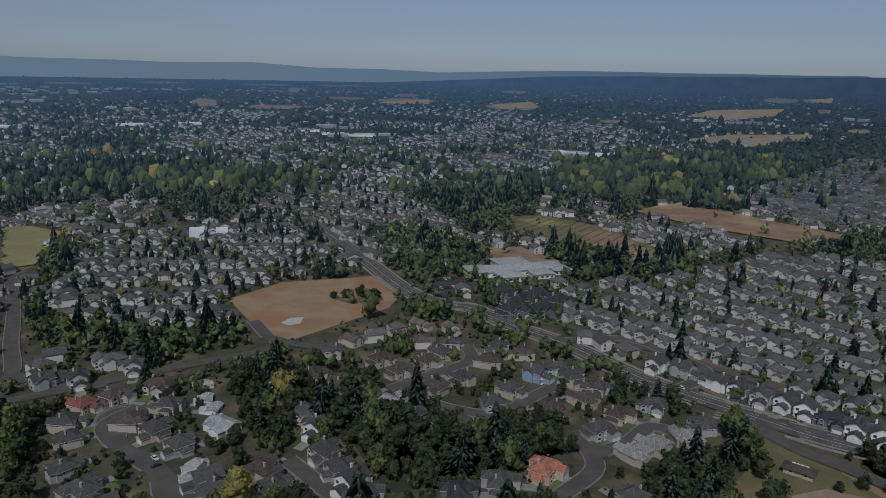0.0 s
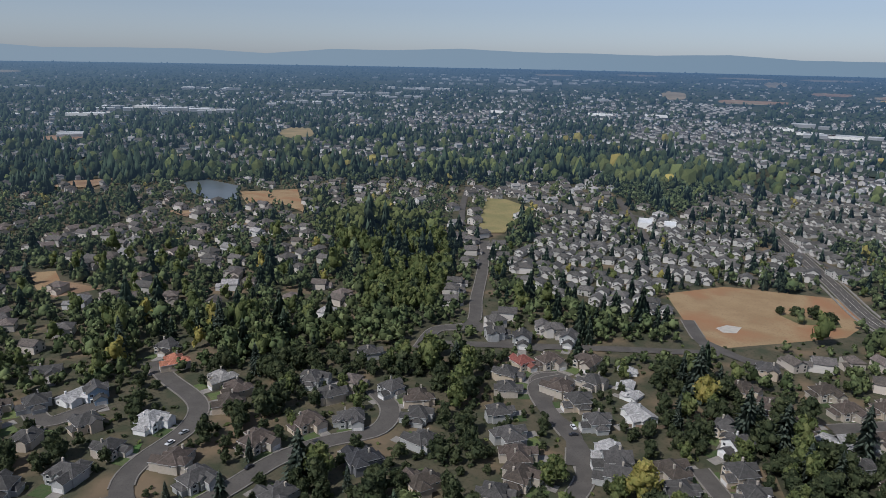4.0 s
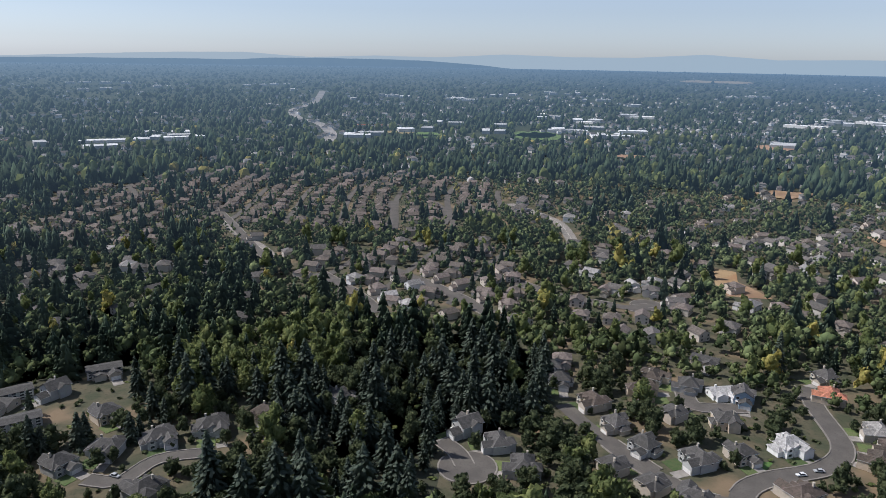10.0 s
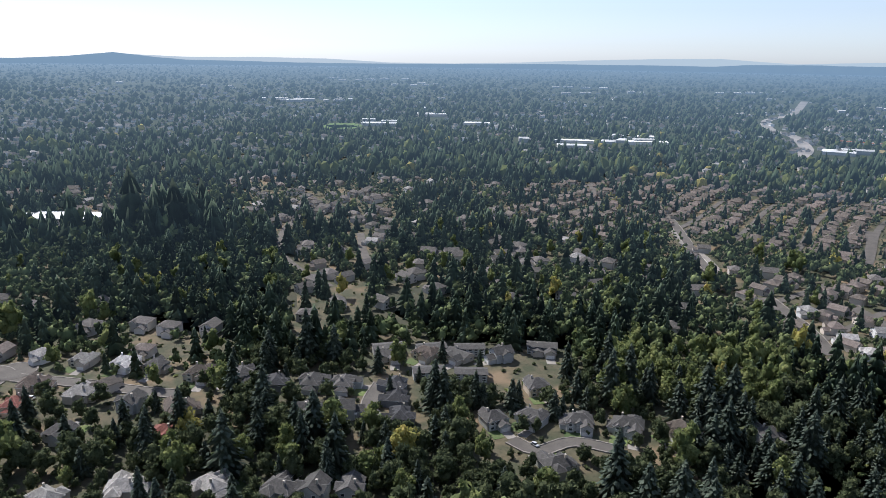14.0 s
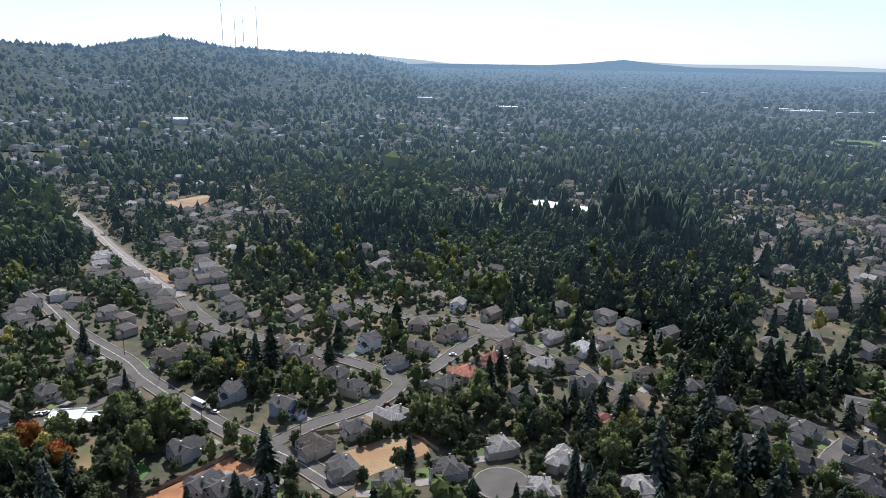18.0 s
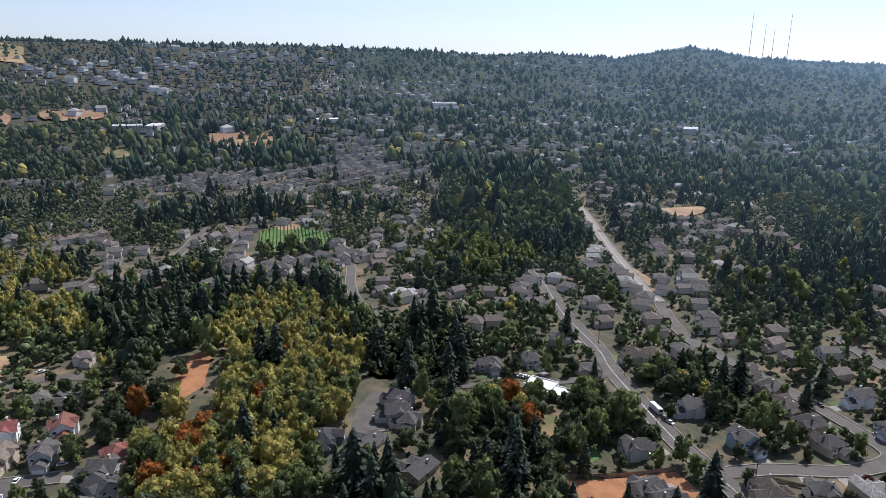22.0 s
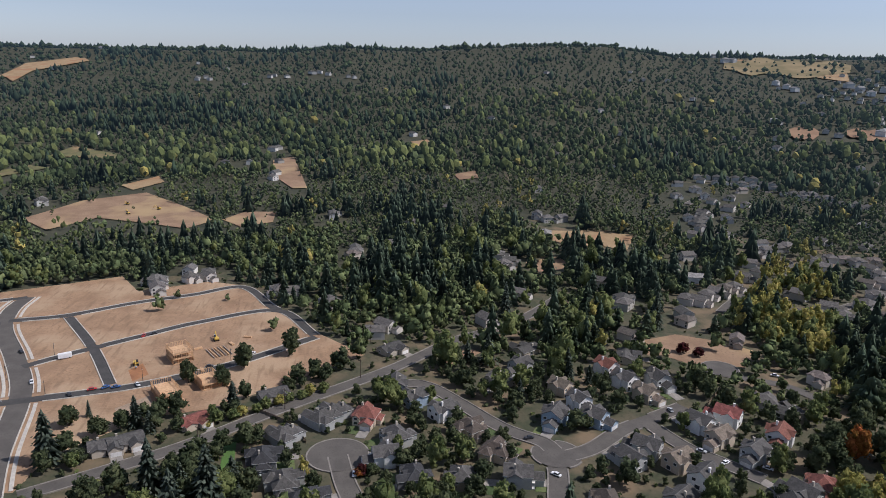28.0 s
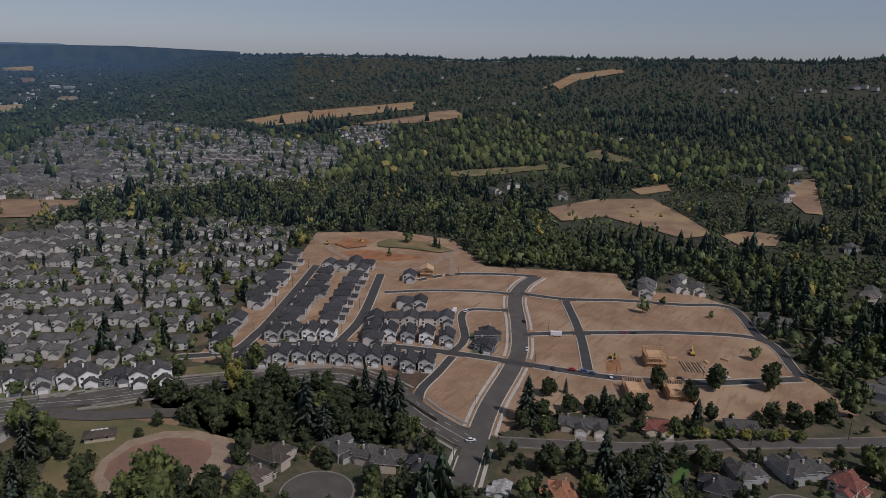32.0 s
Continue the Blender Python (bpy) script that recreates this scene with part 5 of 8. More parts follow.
def roof_on(bm, x0, x1, y0, y1, z, pitch=0.5, hip=True, along="x", over=0.5, thick=0.22, caps=False):
    """A hipped or gabled roof with a fascia over a rectangle; its ridge runs along x or y."""
    x0, x1, y0, y1 = x0 - over, x1 + over, y0 - over, y1 + over
    if along == "y":
        x0, x1, y0, y1 = y0, y1, x0, x1
    half = (y1 - y0) / 2
    top, mid = z + half * pitch, (y0 + y1) / 2
    inset = min(half, (x1 - x0) / 2 - 0.05) if hip else 0.0
    p = [(x0, y0, z), (x1, y0, z), (x1, y1, z), (x0, y1, z), (x0 + inset, mid, top), (x1 - inset, mid, top)]
    low = [(x, y, zz - thick) for x, y, zz in p[:4]]
    if not hip:
        low += [(x, y, zz - thick) for x, y, zz in p[4:]]
    pts = p + low
    if along == "y":
        pts = [(y, x, zz) for x, y, zz in pts]
    v = [bm.verts.new(q) for q in pts]
    faces = [(0, 1, 5, 4), (2, 3, 4, 5), (0, 6, 7, 1), (2, 8, 9, 3)]
    if hip:
        faces += [(1, 2, 5), (3, 0, 4), (1, 7, 8, 2), (3, 9, 6, 0), (6, 9, 8, 7)]
    else:
        faces += [(0, 4, 10, 6), (4, 3, 9, 10), (1, 7, 11, 5), (5, 11, 8, 2), (6, 10, 11, 7), (9, 8, 11, 10)]
    rim = len(faces)
    for k, q in enumerate(faces):
        face = bm.faces.new([v[i] for i in q])
        if caps and len(q) == 4 and all(abs(v[i].co.z - z) < thick + 0.01 for i in q):
            face.material_index = 1
    if caps:
        for a, b in [(4, 5)] + ([(0, 4), (3, 4), (1, 5), (2, 5)] if hip else []):
            pa, pb = v[a].co.copy(), v[b].co.copy()
            run = Vector((pb.x - pa.x, pb.y - pa.y, 0))
            if run.length < 0.3:
                continue
            off = Vector((-run.y, run.x, 0)).normalized() * 0.2
            drop = Vector((0, 0, 0.09 if a == 4 else 0.06))
            row = [bm.verts.new(pa - off - drop), v[a], bm.verts.new(pa + off - drop), bm.verts.new(pb - off - drop), v[b], bm.verts.new(pb + off - drop)]
            for q in ((0, 1, 4, 3), (1, 2, 5, 4)):
                bm.faces.new([row[i] for i in q]).material_index = 2
    return top


def gable_wall(bm, x, y0, y1, z, pitch, along="x", over=0.5):
    """The triangle of wall under a gable, a hand thick."""
    half = (y1 - y0) / 2
    for a, b in ((x - 0.08, x + 0.08),):
        tri = [(y0, z - 0.25), (y1, z - 0.25), (y1, z - 0.05), ((y0 + y1) / 2, z + half * pitch + over * pitch - 0.3), (y0, z - 0.05)]
        ends = []
        for xx in (a, b):
            ends.append([bm.verts.new((xx, y, zz) if along == "x" else (y, xx, zz)) for y, zz in tri])
        bm.faces.new(ends[0][::-1])
        bm.faces.new(ends[1])
        n = len(tri)
        for i in range(n):
            bm.faces.new([ends[0][i], ends[0][(i + 1) % n], ends[1][(i + 1) % n], ends[1][i]])


def window_part(parent, x, y, z, w, h, face):
    """A window on a wall: a proud pale frame with a recessed darker pane, as one solid."""
    bm = bmesh.new()
    t = 0.14

    def spot(a, b, d):
        if face in ("front", "back"):
            return (x + a, y + (-d if face == "front" else d), z + b)
        return (x + (-d if face == "west" else d), y + a, z + b)

    def ring(g, d):
        return [bm.verts.new(spot(a, b, d)) for a, b in ((-w / 2 - g, -g), (w / 2 + g, -g), (w / 2 + g, h + g), (-w / 2 - g, h + g))]

    back, outer, inner, deep = ring(t, -0.05), ring(t, 0.09), ring(0, 0.09), ring(0, 0.02)
    for p, q in ((back, outer), (outer, inner), (inner, deep)):
        for i in range(4):
            bm.faces.new([p[i], p[(i + 1) % 4], q[(i + 1) % 4], q[i]])
    bm.faces.new(deep).material_index = 1
    bm.faces.new(back[::-1])
    part("window", bm, [M["trim"], M["glass"]], parent)


M["yard"] = material("garden_lawn", (0.075, 0.115, 0.032), (0.10, 0.12, 0.045), 0.3, 0.95, 0.3, 0.35, "object", fine=1.5)


def house(kind, wall, roof, label):
    """A house with its front towards -y, about its middle. Kinds: hip, gable, cross, row, low."""
    root = new("house")
    root.empty_display_size = 1
    tagged(root, label, "house")
    W, R = M["wall_" + wall], M["roof_" + roof]
    if kind == "low":
        w, d, h, pitch = 15.0, 9.0, 3.1, 0.38
    elif kind == "row":
        w, d, h, pitch = 8.6, 12.5, 6.0, 0.55
    elif kind == "gable":
        w, d, h, pitch = 9.5, 11.5, 5.7, 0.6
    elif kind == "cross":
        w, d, h, pitch = 14.5, 9.5, 5.0, 0.66
    else:
        w, d, h, pitch = 12.5, 10.5, 5.2, 0.66
    x0, x1, y0, y1 = -w / 2, w / 2, -d / 2, d / 2
    # garage wing in front
    gw, gd, gh = (6.4, 5.0, 3.2) if kind != "row" else (4.6, 1.6, 3.1)
    gx0, gx1, gy0, gy1 = x1 - gw - (0.6 if kind != "row" else 0.4), x1 - (0.6 if kind != "row" else 0.4), y0 - gd, y0
    bm = bmesh.new()
    box(bm, x0, x1, y0, y1, -0.4, h)
    if kind in ("gable", "row"):
        gable_wall(bm, y0 + 0.1, x0, x1, h, pitch, "y")
        gable_wall(bm, y1 - 0.1, x0, x1, h, pitch, "y")
    if kind == "low":
        gable_wall(bm, x0 + 0.1, y0, y1, h, pitch, "x")
        gable_wall(bm, x1 - 0.1, y0, y1, h, pitch, "x")
    # wings behind and beside the main block: x0, x1, y0, y1, height, hipped, ridge
    wings = {"hip": [(x0 + 1.2, x0 + 7.2, y1 - 3.5, y1 + 2.6, h, False, "y"), (x1 - 2.0, x1 + 2.6, y0 + 2.5, y1 - 1.5, 3.0, True, "y")],
             "cross": [(x1 - 7.5, x1 - 1.2, y1 - 3.5, y1 + 3.4, h, True, "y"), (x0 - 2.8, x0 + 2.0, y0 + 1.0, y1 - 1.0, 3.1, True, "y"), (-1.6, 1.8, y0 - 0.9, y0 + 3.0, h + 0.3, False, "y")],
             "gable": [(x0 - 1.3, x1 + 1.3, -1.5, 4.0, h, False, "x")], "low": [(x0 + 1.0, x0 + 7.0, y0 - 2.5, y0 + 3.0, h, False, "y")], "row": [(x0 - 0.6, x1 + 0.6, 0.5, 4.5, h - 0.1, False, "x")]}[kind]
    for wx0, wx1, wy0, wy1, wh, hipped, along in wings:
        box(bm, wx0, wx1, wy0, wy1, -0.4, wh)
        if not hipped:
            for e in ((wy0, wy1) if along == "y" else (wx0, wx1)):
                gable_wall(bm, e + (0.1 if e < 0 else -0.1), *((wx0, wx1) if along == "y" else (wy0, wy1)), wh, pitch, along, 0.4)
    part("wall", bm, W, root)
    bm = bmesh.new()
    top = roof_on(bm, x0, x1, y0, y1, h, pitch, kind in ("hip", "cross"), "y" if kind in ("gable", "row") else "x", 0.65, caps=True)
    for wx0, wx1, wy0, wy1, wh, hipped, along in wings:
        roof_on(bm, wx0, wx1, wy0, wy1, wh + 0.01, pitch, hipped, along, 0.5, caps=True)
    part("roof", bm, [R, M["trim"], M["cap_" + roof]], root)
    bm = bmesh.new()
    box(bm, gx0, gx1, gy0, gy1 - 0.003, -0.4, gh if kind != "cross" else h - 0.4)
    gable_wall(bm, gy0 + 0.1, gx0, gx1, gh if kind != "cross" else h - 0.4, 0.6, "y")
    part("garage", bm, W, root)
    bm = bmesh.new()
    roof_on(bm, gx0, gx1, gy0, gy1 + (3.0 if kind == "cross" else 0.4), gh if kind != "cross" else h - 0.4, 0.6, False, "y", 0.4, caps=True)
    part("garage_roof", bm, [R, M["trim"], M["cap_" + roof]], root)
    bm = bmesh.new()
    gc = (gx0 + gx1) / 2
    gwid = min(4.9, gw - 0.8)
    for k in range(4):
        box(bm, gc - gwid / 2, gc + gwid / 2, gy0 - 0.05, gy0 + 0.05, 0.02 + k * 0.56, 0.54 + k * 0.56)
    part("garage_door", bm, M["trim"], root, "white panelled garage door")
    # a bay beside the garage, with a porch
    if kind in ("hip", "cross"):
        bm = bmesh.new()
        bx0, bx1 = x0 + 0.4, x0 + 4.4
        box(bm, bx0, bx1, y0 - 1.4, y0 - 0.003, -0.4, h - 0.6)
        gable_wall(bm, y0 - 1.3, bx0, bx1, h - 0.6, 0.75, "y", 0.35)
        part("bay", bm, W, root)
        bm = bmesh.new()
        roof_on(bm, bx0, bx1, y0 - 1.4, y0 + 2.4, h - 0.6, 0.75, False, "y", 0.35, caps=True)
        part("bay_roof", bm, [R, M["trim"], M["cap_" + roof]], root)
        window_part(root, (bx0 + bx1) / 2, y0 - 1.4, 0.9, 2.0, 1.4, "front")
        window_part(root, (bx0 + bx1) / 2, y0 - 1.4, 3.5, 1.7, 1.3, "front")
    else:
        window_part(root, x0 + 1.7, y0, 0.9, 1.6, 1.3, "front")
        if kind != "low":
            window_part(root, x0 + 1.8, y0, 3.6, 1.5, 1.3, "front")
            window_part(root, x1 - 2.4, y0, 3.6, 1.5, 1.3, "front")
    bm = bmesh.new()
    dx = gx0 - 0.95
    box(bm, dx - 0.5, dx + 0.5, y0 - 0.07, y0 + 0.05, 0.02, 2.1)
    part("door", bm, M["roof_dark"], root, "dark front door")
    bm = bmesh.new()
    box(bm, dx - 0.8, dx + 0.8, y0 - 1.3, y0 - 0.01, 2.45, 2.65)
    box(bm, dx - 0.75, dx - 0.6, y0 - 1.25, y0 - 1.1, 0.0, 2.45)
    box(bm, dx - 0.9, dx + 0.9, y0 - 1.4, y0 - 0.01, -0.2, 0.06)
    part("porch", bm, M["trim"], root)
    if kind != "low":
        for xx in (x0 + 2.2, x1 - 2.4):
            window_part(root, xx, y1, 3.6, 1.6, 1.3, "back")
    window_part(root, 0.6, y1, 0.3, 2.2, 1.9, "back")
    for s, xx in (("west", x0), ("east", x1)):
        window_part(root, xx, 1.8, 1.0 if kind == "low" else 3.7, 1.1, 1.2, s)
    bm = bmesh.new()
    drive = [bm.verts.new(q) for q in ((gc - 2.7, gy0 - 7.5, 0.02), (gc + 2.7, gy0 - 7.5, 0.02), (gc + 2.7, gy0 - 0.06, 0.02), (gc - 2.7, gy0 - 0.06, 0.02))]
    under = [bm.verts.new((v.co.x, v.co.y, -0.25)) for v in drive]
    bm.faces.new(drive)
    for i in range(4):
        bm.faces.new([under[i], under[(i + 1) % 4], drive[(i + 1) % 4], drive[i]])
    part("driveway", bm, M["concrete"], root, "pale concrete driveway slab")
    if kind in ("hip", "cross", "gable"):
        bm = bmesh.new()
        box(bm, x0 - 1.0, gc - 3.0, gy0 - 5.0, y0 - 1.6, -0.25, 0.03)
        part("front_lawn", bm, M["yard"], root, "small watered front lawn")
    bm = bmesh.new()
    cx = x0 + w * 0.28
    box(bm, cx - 0.45, cx + 0.45, 1.2, 2.0, h - 0.2, top + 0.7)
    box(bm, cx - 0.52, cx + 0.52, 1.13, 2.07, top + 0.7, top + 0.85)
    part("chimney", bm, M["wall_beige"] if wall != "white" else M["trim"], root)
    return root


def far_house(kind, plain=False):
    """Arrays for a house seen from far off: walls, then roof, with the count of wall faces."""
    bm = bmesh.new()
    w, d, h = (12.5, 10.5, 5.6) if kind else (10.0, 12.0, 5.4)
    box(bm, -w / 2, w / 2, -d / 2, d / 2, -1.0, h)
    if not plain:
        box(bm, w / 2 - 6.6, w / 2 - 0.4, -d / 2 - 4.5, -d / 2, -1.0, 3.2)
    if plain:
        bmesh.ops.delete(bm, geom=[q for q in bm.faces if abs(q.normal.z) > 0.9 or len(q.verts) < 4], context="FACES_ONLY")
    if kind and not plain:
        box(bm, -w / 2 + 0.8, -w / 2 + 5.4, -d / 2 - 1.3, -d / 2, -1.0, h)
        gable_wall(bm, -d / 2 - 1.2, -w / 2 + 0.8, -w / 2 + 5.4, h, 0.6, "y")
    if not kind:
        gable_wall(bm, -d / 2 + 0.1, -w / 2, w / 2, h, 0.55, "y")
        gable_wall(bm, d / 2 - 0.1, -w / 2, w / 2, h, 0.55, "y")
    if not plain:
        gable_wall(bm, -d / 2 - 4.4, w / 2 - 6.6, w / 2 - 0.4, 3.2, 0.55, "y")
    bmesh.ops.triangulate(bm, faces=bm.faces[:])
    walls = len(bm.faces)
    roof_on(bm, -w / 2, w / 2, -d / 2, d / 2, h, 0.52, bool(kind), "x" if kind else "y")
    if not plain:
        roof_on(bm, w / 2 - 6.6, w / 2 - 0.4, -d / 2 - 4.5, -d / 2 + 0.3, 3.2, 0.55, False, "y", 0.3)
        if kind:
            roof_on(bm, -w / 2 + 0.8, -w / 2 + 5.4, -d / 2 - 1.3, -d / 2 + 3.5, h, 0.6, False, "y", 0.3)
    bmesh.ops.triangulate(bm, faces=bm.faces[walls:])
    roofs = len(bm.faces)
    for y in () if plain else (-d / 2 - 0.04, d / 2 + 0.04):
        for x in (-w / 2 + 1.9, w / 2 - 2.6):
            for z in (0.9, 3.4):
                if y < 0 and x > 0 and z < 2:
                    continue
                bm.faces.new([bm.verts.new(q) for q in ((x - 0.8, y, z), (x + 0.8, y, z), (x, y, z + 1.4))][::1 if y < 0 else -1])
                bm.faces.new([bm.verts.new(q) for q in ((x - 0.8, y, z), (x + 0.8, y, z + 1.4), (x - 0.8, y, z + 1.4))][::1 if y < 0 else -1])
    bm.verts.index_update()
    v = np.array([q.co[:] for q in bm.verts])
    f = np.array([[q.index for q in face.verts] for face in bm.faces])
    idx = np.r_[np.zeros(walls, int), np.ones(roofs - walls, int), np.full(len(f) - roofs, 2)]
    bm.free()
    return v, f, idx

# ---- near houses along the streets ----
rng = np.random.default_rng(5)
PROTOS = {}


def proto(kind, wall, roof):
    key = (kind, wall, roof)
    if key not in PROTOS:
        says = {"low": "low ranch house", "row": "narrow two-storey new house", "gable": "two-storey gabled house", "hip": "two-storey hip-roofed house", "cross": "large two-storey house"}[kind]
        PROTOS[key] = house(kind, wall, roof, f"{says} with {wall} siding and {roof} shingle roof")
        PROTOS[key].matrix_basis = pose(0, 0, 0)
        PROTOS[key]["free"] = 1
    return PROTOS[key]


def put_house(kind, wall, roof, x, y, turn, size=1.0):
    p = proto(kind, wall, roof)
    m = pose(x, y, 0.12 + float(land(x, y)), 0, 0, turn)
    if p.get("free"):
        del p["free"]
        p.matrix_basis = m @ Matrix.Diagonal((size, size, size, 1))
        ob = p
    else:
        ob = copy_thing(p, m)
        ob.scale = (size, size, size)
    claim(np.array([x]), np.array([y]), 6.4, 3)
    return ob


HOUSES = []


def near_road(x, y):
    best = (1e9, 0.0)
    for name, width, kerbed, line in ROADS:
        d = np.hypot(line[:, 0] - x, line[:, 1] - y)
        i = int(np.argmin(d))
        if d[i] < best[0]:
            best = (d[i], math.degrees(math.atan2(line[i, 1] - y, line[i, 0] - x)) + 90)
    return best

STYLE = {"h": ("hip", "beige", "brown"), "c": ("cross", "grey", "grey"), "g": ("gable", "grey", "grey"), "w": ("low", "white", "pale"), "m": ("low", "white", "pale"), "W": ("gable", "white", "grey"), "r": ("gable", "white", "red"),
         "T": ("gable", "tan", "tan"), "b": ("gable", "blue", "grey"), "d": ("row", "grey", "dark"), "D": ("row", "white", "dark"), "e": ("row", "slate", "dark"), "k": ("cross", "slate", "dark"), "t": ("cross", "tan", "terracotta"), "q": ("hip", "tan", "red"),
         "p": ("cross", "beige", "silver"), "P": ("cross", "white", "pale"), "l": ("low", "beige", "grey"), "R": ("low", "tan", "red")}

FAR = {}


def far_put(group, x, y, turn, size=1.0):
    FAR.setdefault(group, []).append((x, y, turn, size))


def homes(text, distant=False):
    """Houses of one street: a style letter and a place for each; they face the nearest road."""
    for item in text.split(", "):
        code, x, y = item.split()
        x, y = float(x), float(y)
        kind, wall, roof = STYLE[code]
        far, turn = near_road(x, y)
        wob = (math.sin(x * 12.9 + y * 7.3) * 43758.5) % 1.0
        if code == "h":
            kind, wall, roof = [("hip", "beige", "grey"), ("hip", "grey", "grey"), ("cross", "tan", "brown"), ("hip", "tan", "grey"), ("cross", "beige", "brown")][int(wob * 5)]
        if code in "dDe":
            base = 29 if code == "e" else 119
            turn, wob = base + (180 if math.cos(radians(turn - base)) < 0 else 0), 0.5
        size = 0.62 if code == "m" else (0.80 + 0.11 * wob if code in "hckpPqt" else 0.90 + 0.1 * wob if code not in "dDe" else 0.98)
        if distant:
            far_put("new_house" if code in "dDe" else "pale_house" if roof in ("pale", "silver") else "tan_house" if code in "hqtT" else "suburban_house", x, y, math.radians(turn), size * (0.98 if code in "dDe" else 1.0))
            claim(np.array([x]), np.array([y]), 7, 3)
            continue
        put_house(kind, wall, roof, x, y, turn + (wob - 0.5) * 14, size)
        HOUSES.append((x, y))


homes("h -165 329, h -175 300, h -166 285, h -156 261, c -140 245, h -145 303, h -131 295, h -115 282, h -134 320, h -148 341, m -126 346, m -119 330, m -112 320, w -102 303, w -99 262, g -94 255, g -89 245, h -73 262, h -66 251, h -65 313, W -57 300, h -50 279, h -42 266, W -35 256, h -28 247, g -210 343, g -193 347, g -171 365")
homes("g -222 378, g -221 362, c -193 372, g -185 372", True)
homes("h -65 393, h -35 383, h -53 348, h -38 337, w -23 329, h -13 315, h -70 360, h -8 382, h -23 368, h -3 346, h -0 394")
homes("h -55 411, h -29 435, h -15 443, g -42 420, h -12 412", True)
homes("h 6 410, h 12 359, h 29 384, h 35 405, h 49 397, b 53 366, c 67 375, h 73 362, h 85 350, h 37 346, h 27 329, h 56 324, h 76 336, h 88 320, c 76 304, c 109 331, c 127 310, p 115 298, p 99 291, p 88 283, h 13 303, h 4 306, h 25 300, t 45 268, c 25 257, k 8 249, h 78 249")
homes("h 6 437", True)
homes("W 153 359, W 161 352, g 169 343, W 180 337, W 186 330, k 194 318, W 201 309, W 209 304, g 139 376, W 126 383")
homes("W 93 425, W 102 415, W 113 403", True)
homes("h 187 197, h 170 193, c 206 180, h 210 166, h 211 156, k 215 141, m 222 108")
homes("d 248 282, d 254 275, d 263 269, d 270 261, d 277 253, d 281 243, d 287 235, d 291 226, d 297 218, d 296 206, d 302 198")
homes("d 284 297, d 291 288, D 298 280, D 304 271, d 319 250, D 326 241, d 330 230, D 335 220, d 339 208")
homes("D 340 263, d 347 253, d 353 244, d 360 235, d 367 226, D 376 265, D 382 257", True)
homes("e 304 304, e 316 309, e 327 315, e 339 322, e 352 328, e 365 336, e 380 343, e 323 354, e 335 359, e 403 399, e 384 388, e 367 379, e 322 286, e 335 294, e 347 300, e 361 308, e 374 316, e 388 323, e 403 331, D 414 367, D 418 358, D 426 351, D 432 343, D 428 298, d 267 321, d 286 331", True)
homes("R 307 73, l 291 98, l 288 105, l 331 39, k 270 37, c 288 29, c 302 13, c 308 7, q 303 -7, t 231 87")
homes("g 503 137, k 528 119, k 532 107, h 588 -3, g 493 50, g 490 42, l 467 14", True)
homes("c 283 -20, W 267 -14, k 252 -25, h 248 -44, h 266 -62, g 247 -67, h 287 -54, W 304 -43, b 318 -31, g 333 -23, l 339 -80, g 352 -93, b 294 -96, W 309 -113, b 292 -115, T 325 -108, r 347 -141, W 330 -145, T 314 -150, g 329 -163, l 363 -158, l 385 -23, W 282 -163, r 287 -180, T 269 -166, g 263 -129, T 252 -138")
homes("h 393 -172, l 425 -88, l 449 -191, h 415 -220, h 380 -237", True)
homes("l 419 -22, l 553 -127, l 477 -121", True)
homes("c 251 27, k 238 16, k 360 191, k 344 184")
homes("r 267 -194, g 255 -175, q 228 -188, g 223 -177, g 214 -168, b 205 -153, W 238 -143, g 254 -118, g 224 -126")
homes("q 324 -254", True)
homes("l 377 -103, l 291 -212")
homes("g 420 -315, g 434 -337, g 418 -303", True)
homes("c 118 -342, h 98 -358, l 69 -363, k 157 -236, l 138 -242, g 143 -283, g 138 -270, h 131 -267, h 92 -396, l 109 -233")
homes("g 192 -417, k 203 -437, h 183 -452, h 169 -425, h 161 -463, k 146 -443, g 140 -469, W 125 -451, h 147 -398, h 139 -406, h 77 -459, h 243 -450, h 232 -430, h 267 -488, h 281 -522, h 298 -513, h 229 -464, h 262 -525, h 254 -550, g 344 -448, g 337 -463, g 327 -473, g 321 -489, g 365 -429, h 305 -434, h 290 -449", True)
homes("h -13 -393, h -24 -377, h -29 -359, h -41 -343, h -48 -326, W -66 -383, c -76 -353, h -93 -367, h -116 -385, p -175 -366, P -186 -344, h -194 -328, p -153 -328, h -128 -298, q -128 -341, t -108 -329, h -95 -318")
homes("h -2 -441, h -36 -427, b -56 -442, h -59 -412, h -101 -403, w -136 -432, h -127 -449, h -119 -479, h -96 -532, h -107 -509, h -152 -411, p -164 -389", True)
homes("h -144 -356, p -62 -293, h -43 -285, h -23 -276, b -13 -313, g 11 -336, p -101 -255, c -74 -244, c -50 -240, q -156 -262, h -173 -276, g -162 -299")
homes("l -202 -409, l -226 -444, h -29 -467, h -27 -444, h -64 -550, g 12 -475, g 20 -501", True)
homes("h 47 -390, h 36 -394, g 31 -285, g 22 -255, g 14 -250")
homes("h 58 -480, h 46 -456, h 40 -434, h 73 -438", True)
homes("h -215 -283, k -220 -262, c -231 -247, c -240 -233, g -208 -225, g -218 -214, k -255 -212, k -244 -202, k -231 -189, c -158 -189, g -165 -178, g -174 -167, c -268 -139, c -277 -120, c -287 -100, h -255 -153, h -297 -153")
homes("l -297 -321, l -325 -320, l -351 -369, l -346 -298, l -449 -191, l -399 -320, l -391 -286", True)
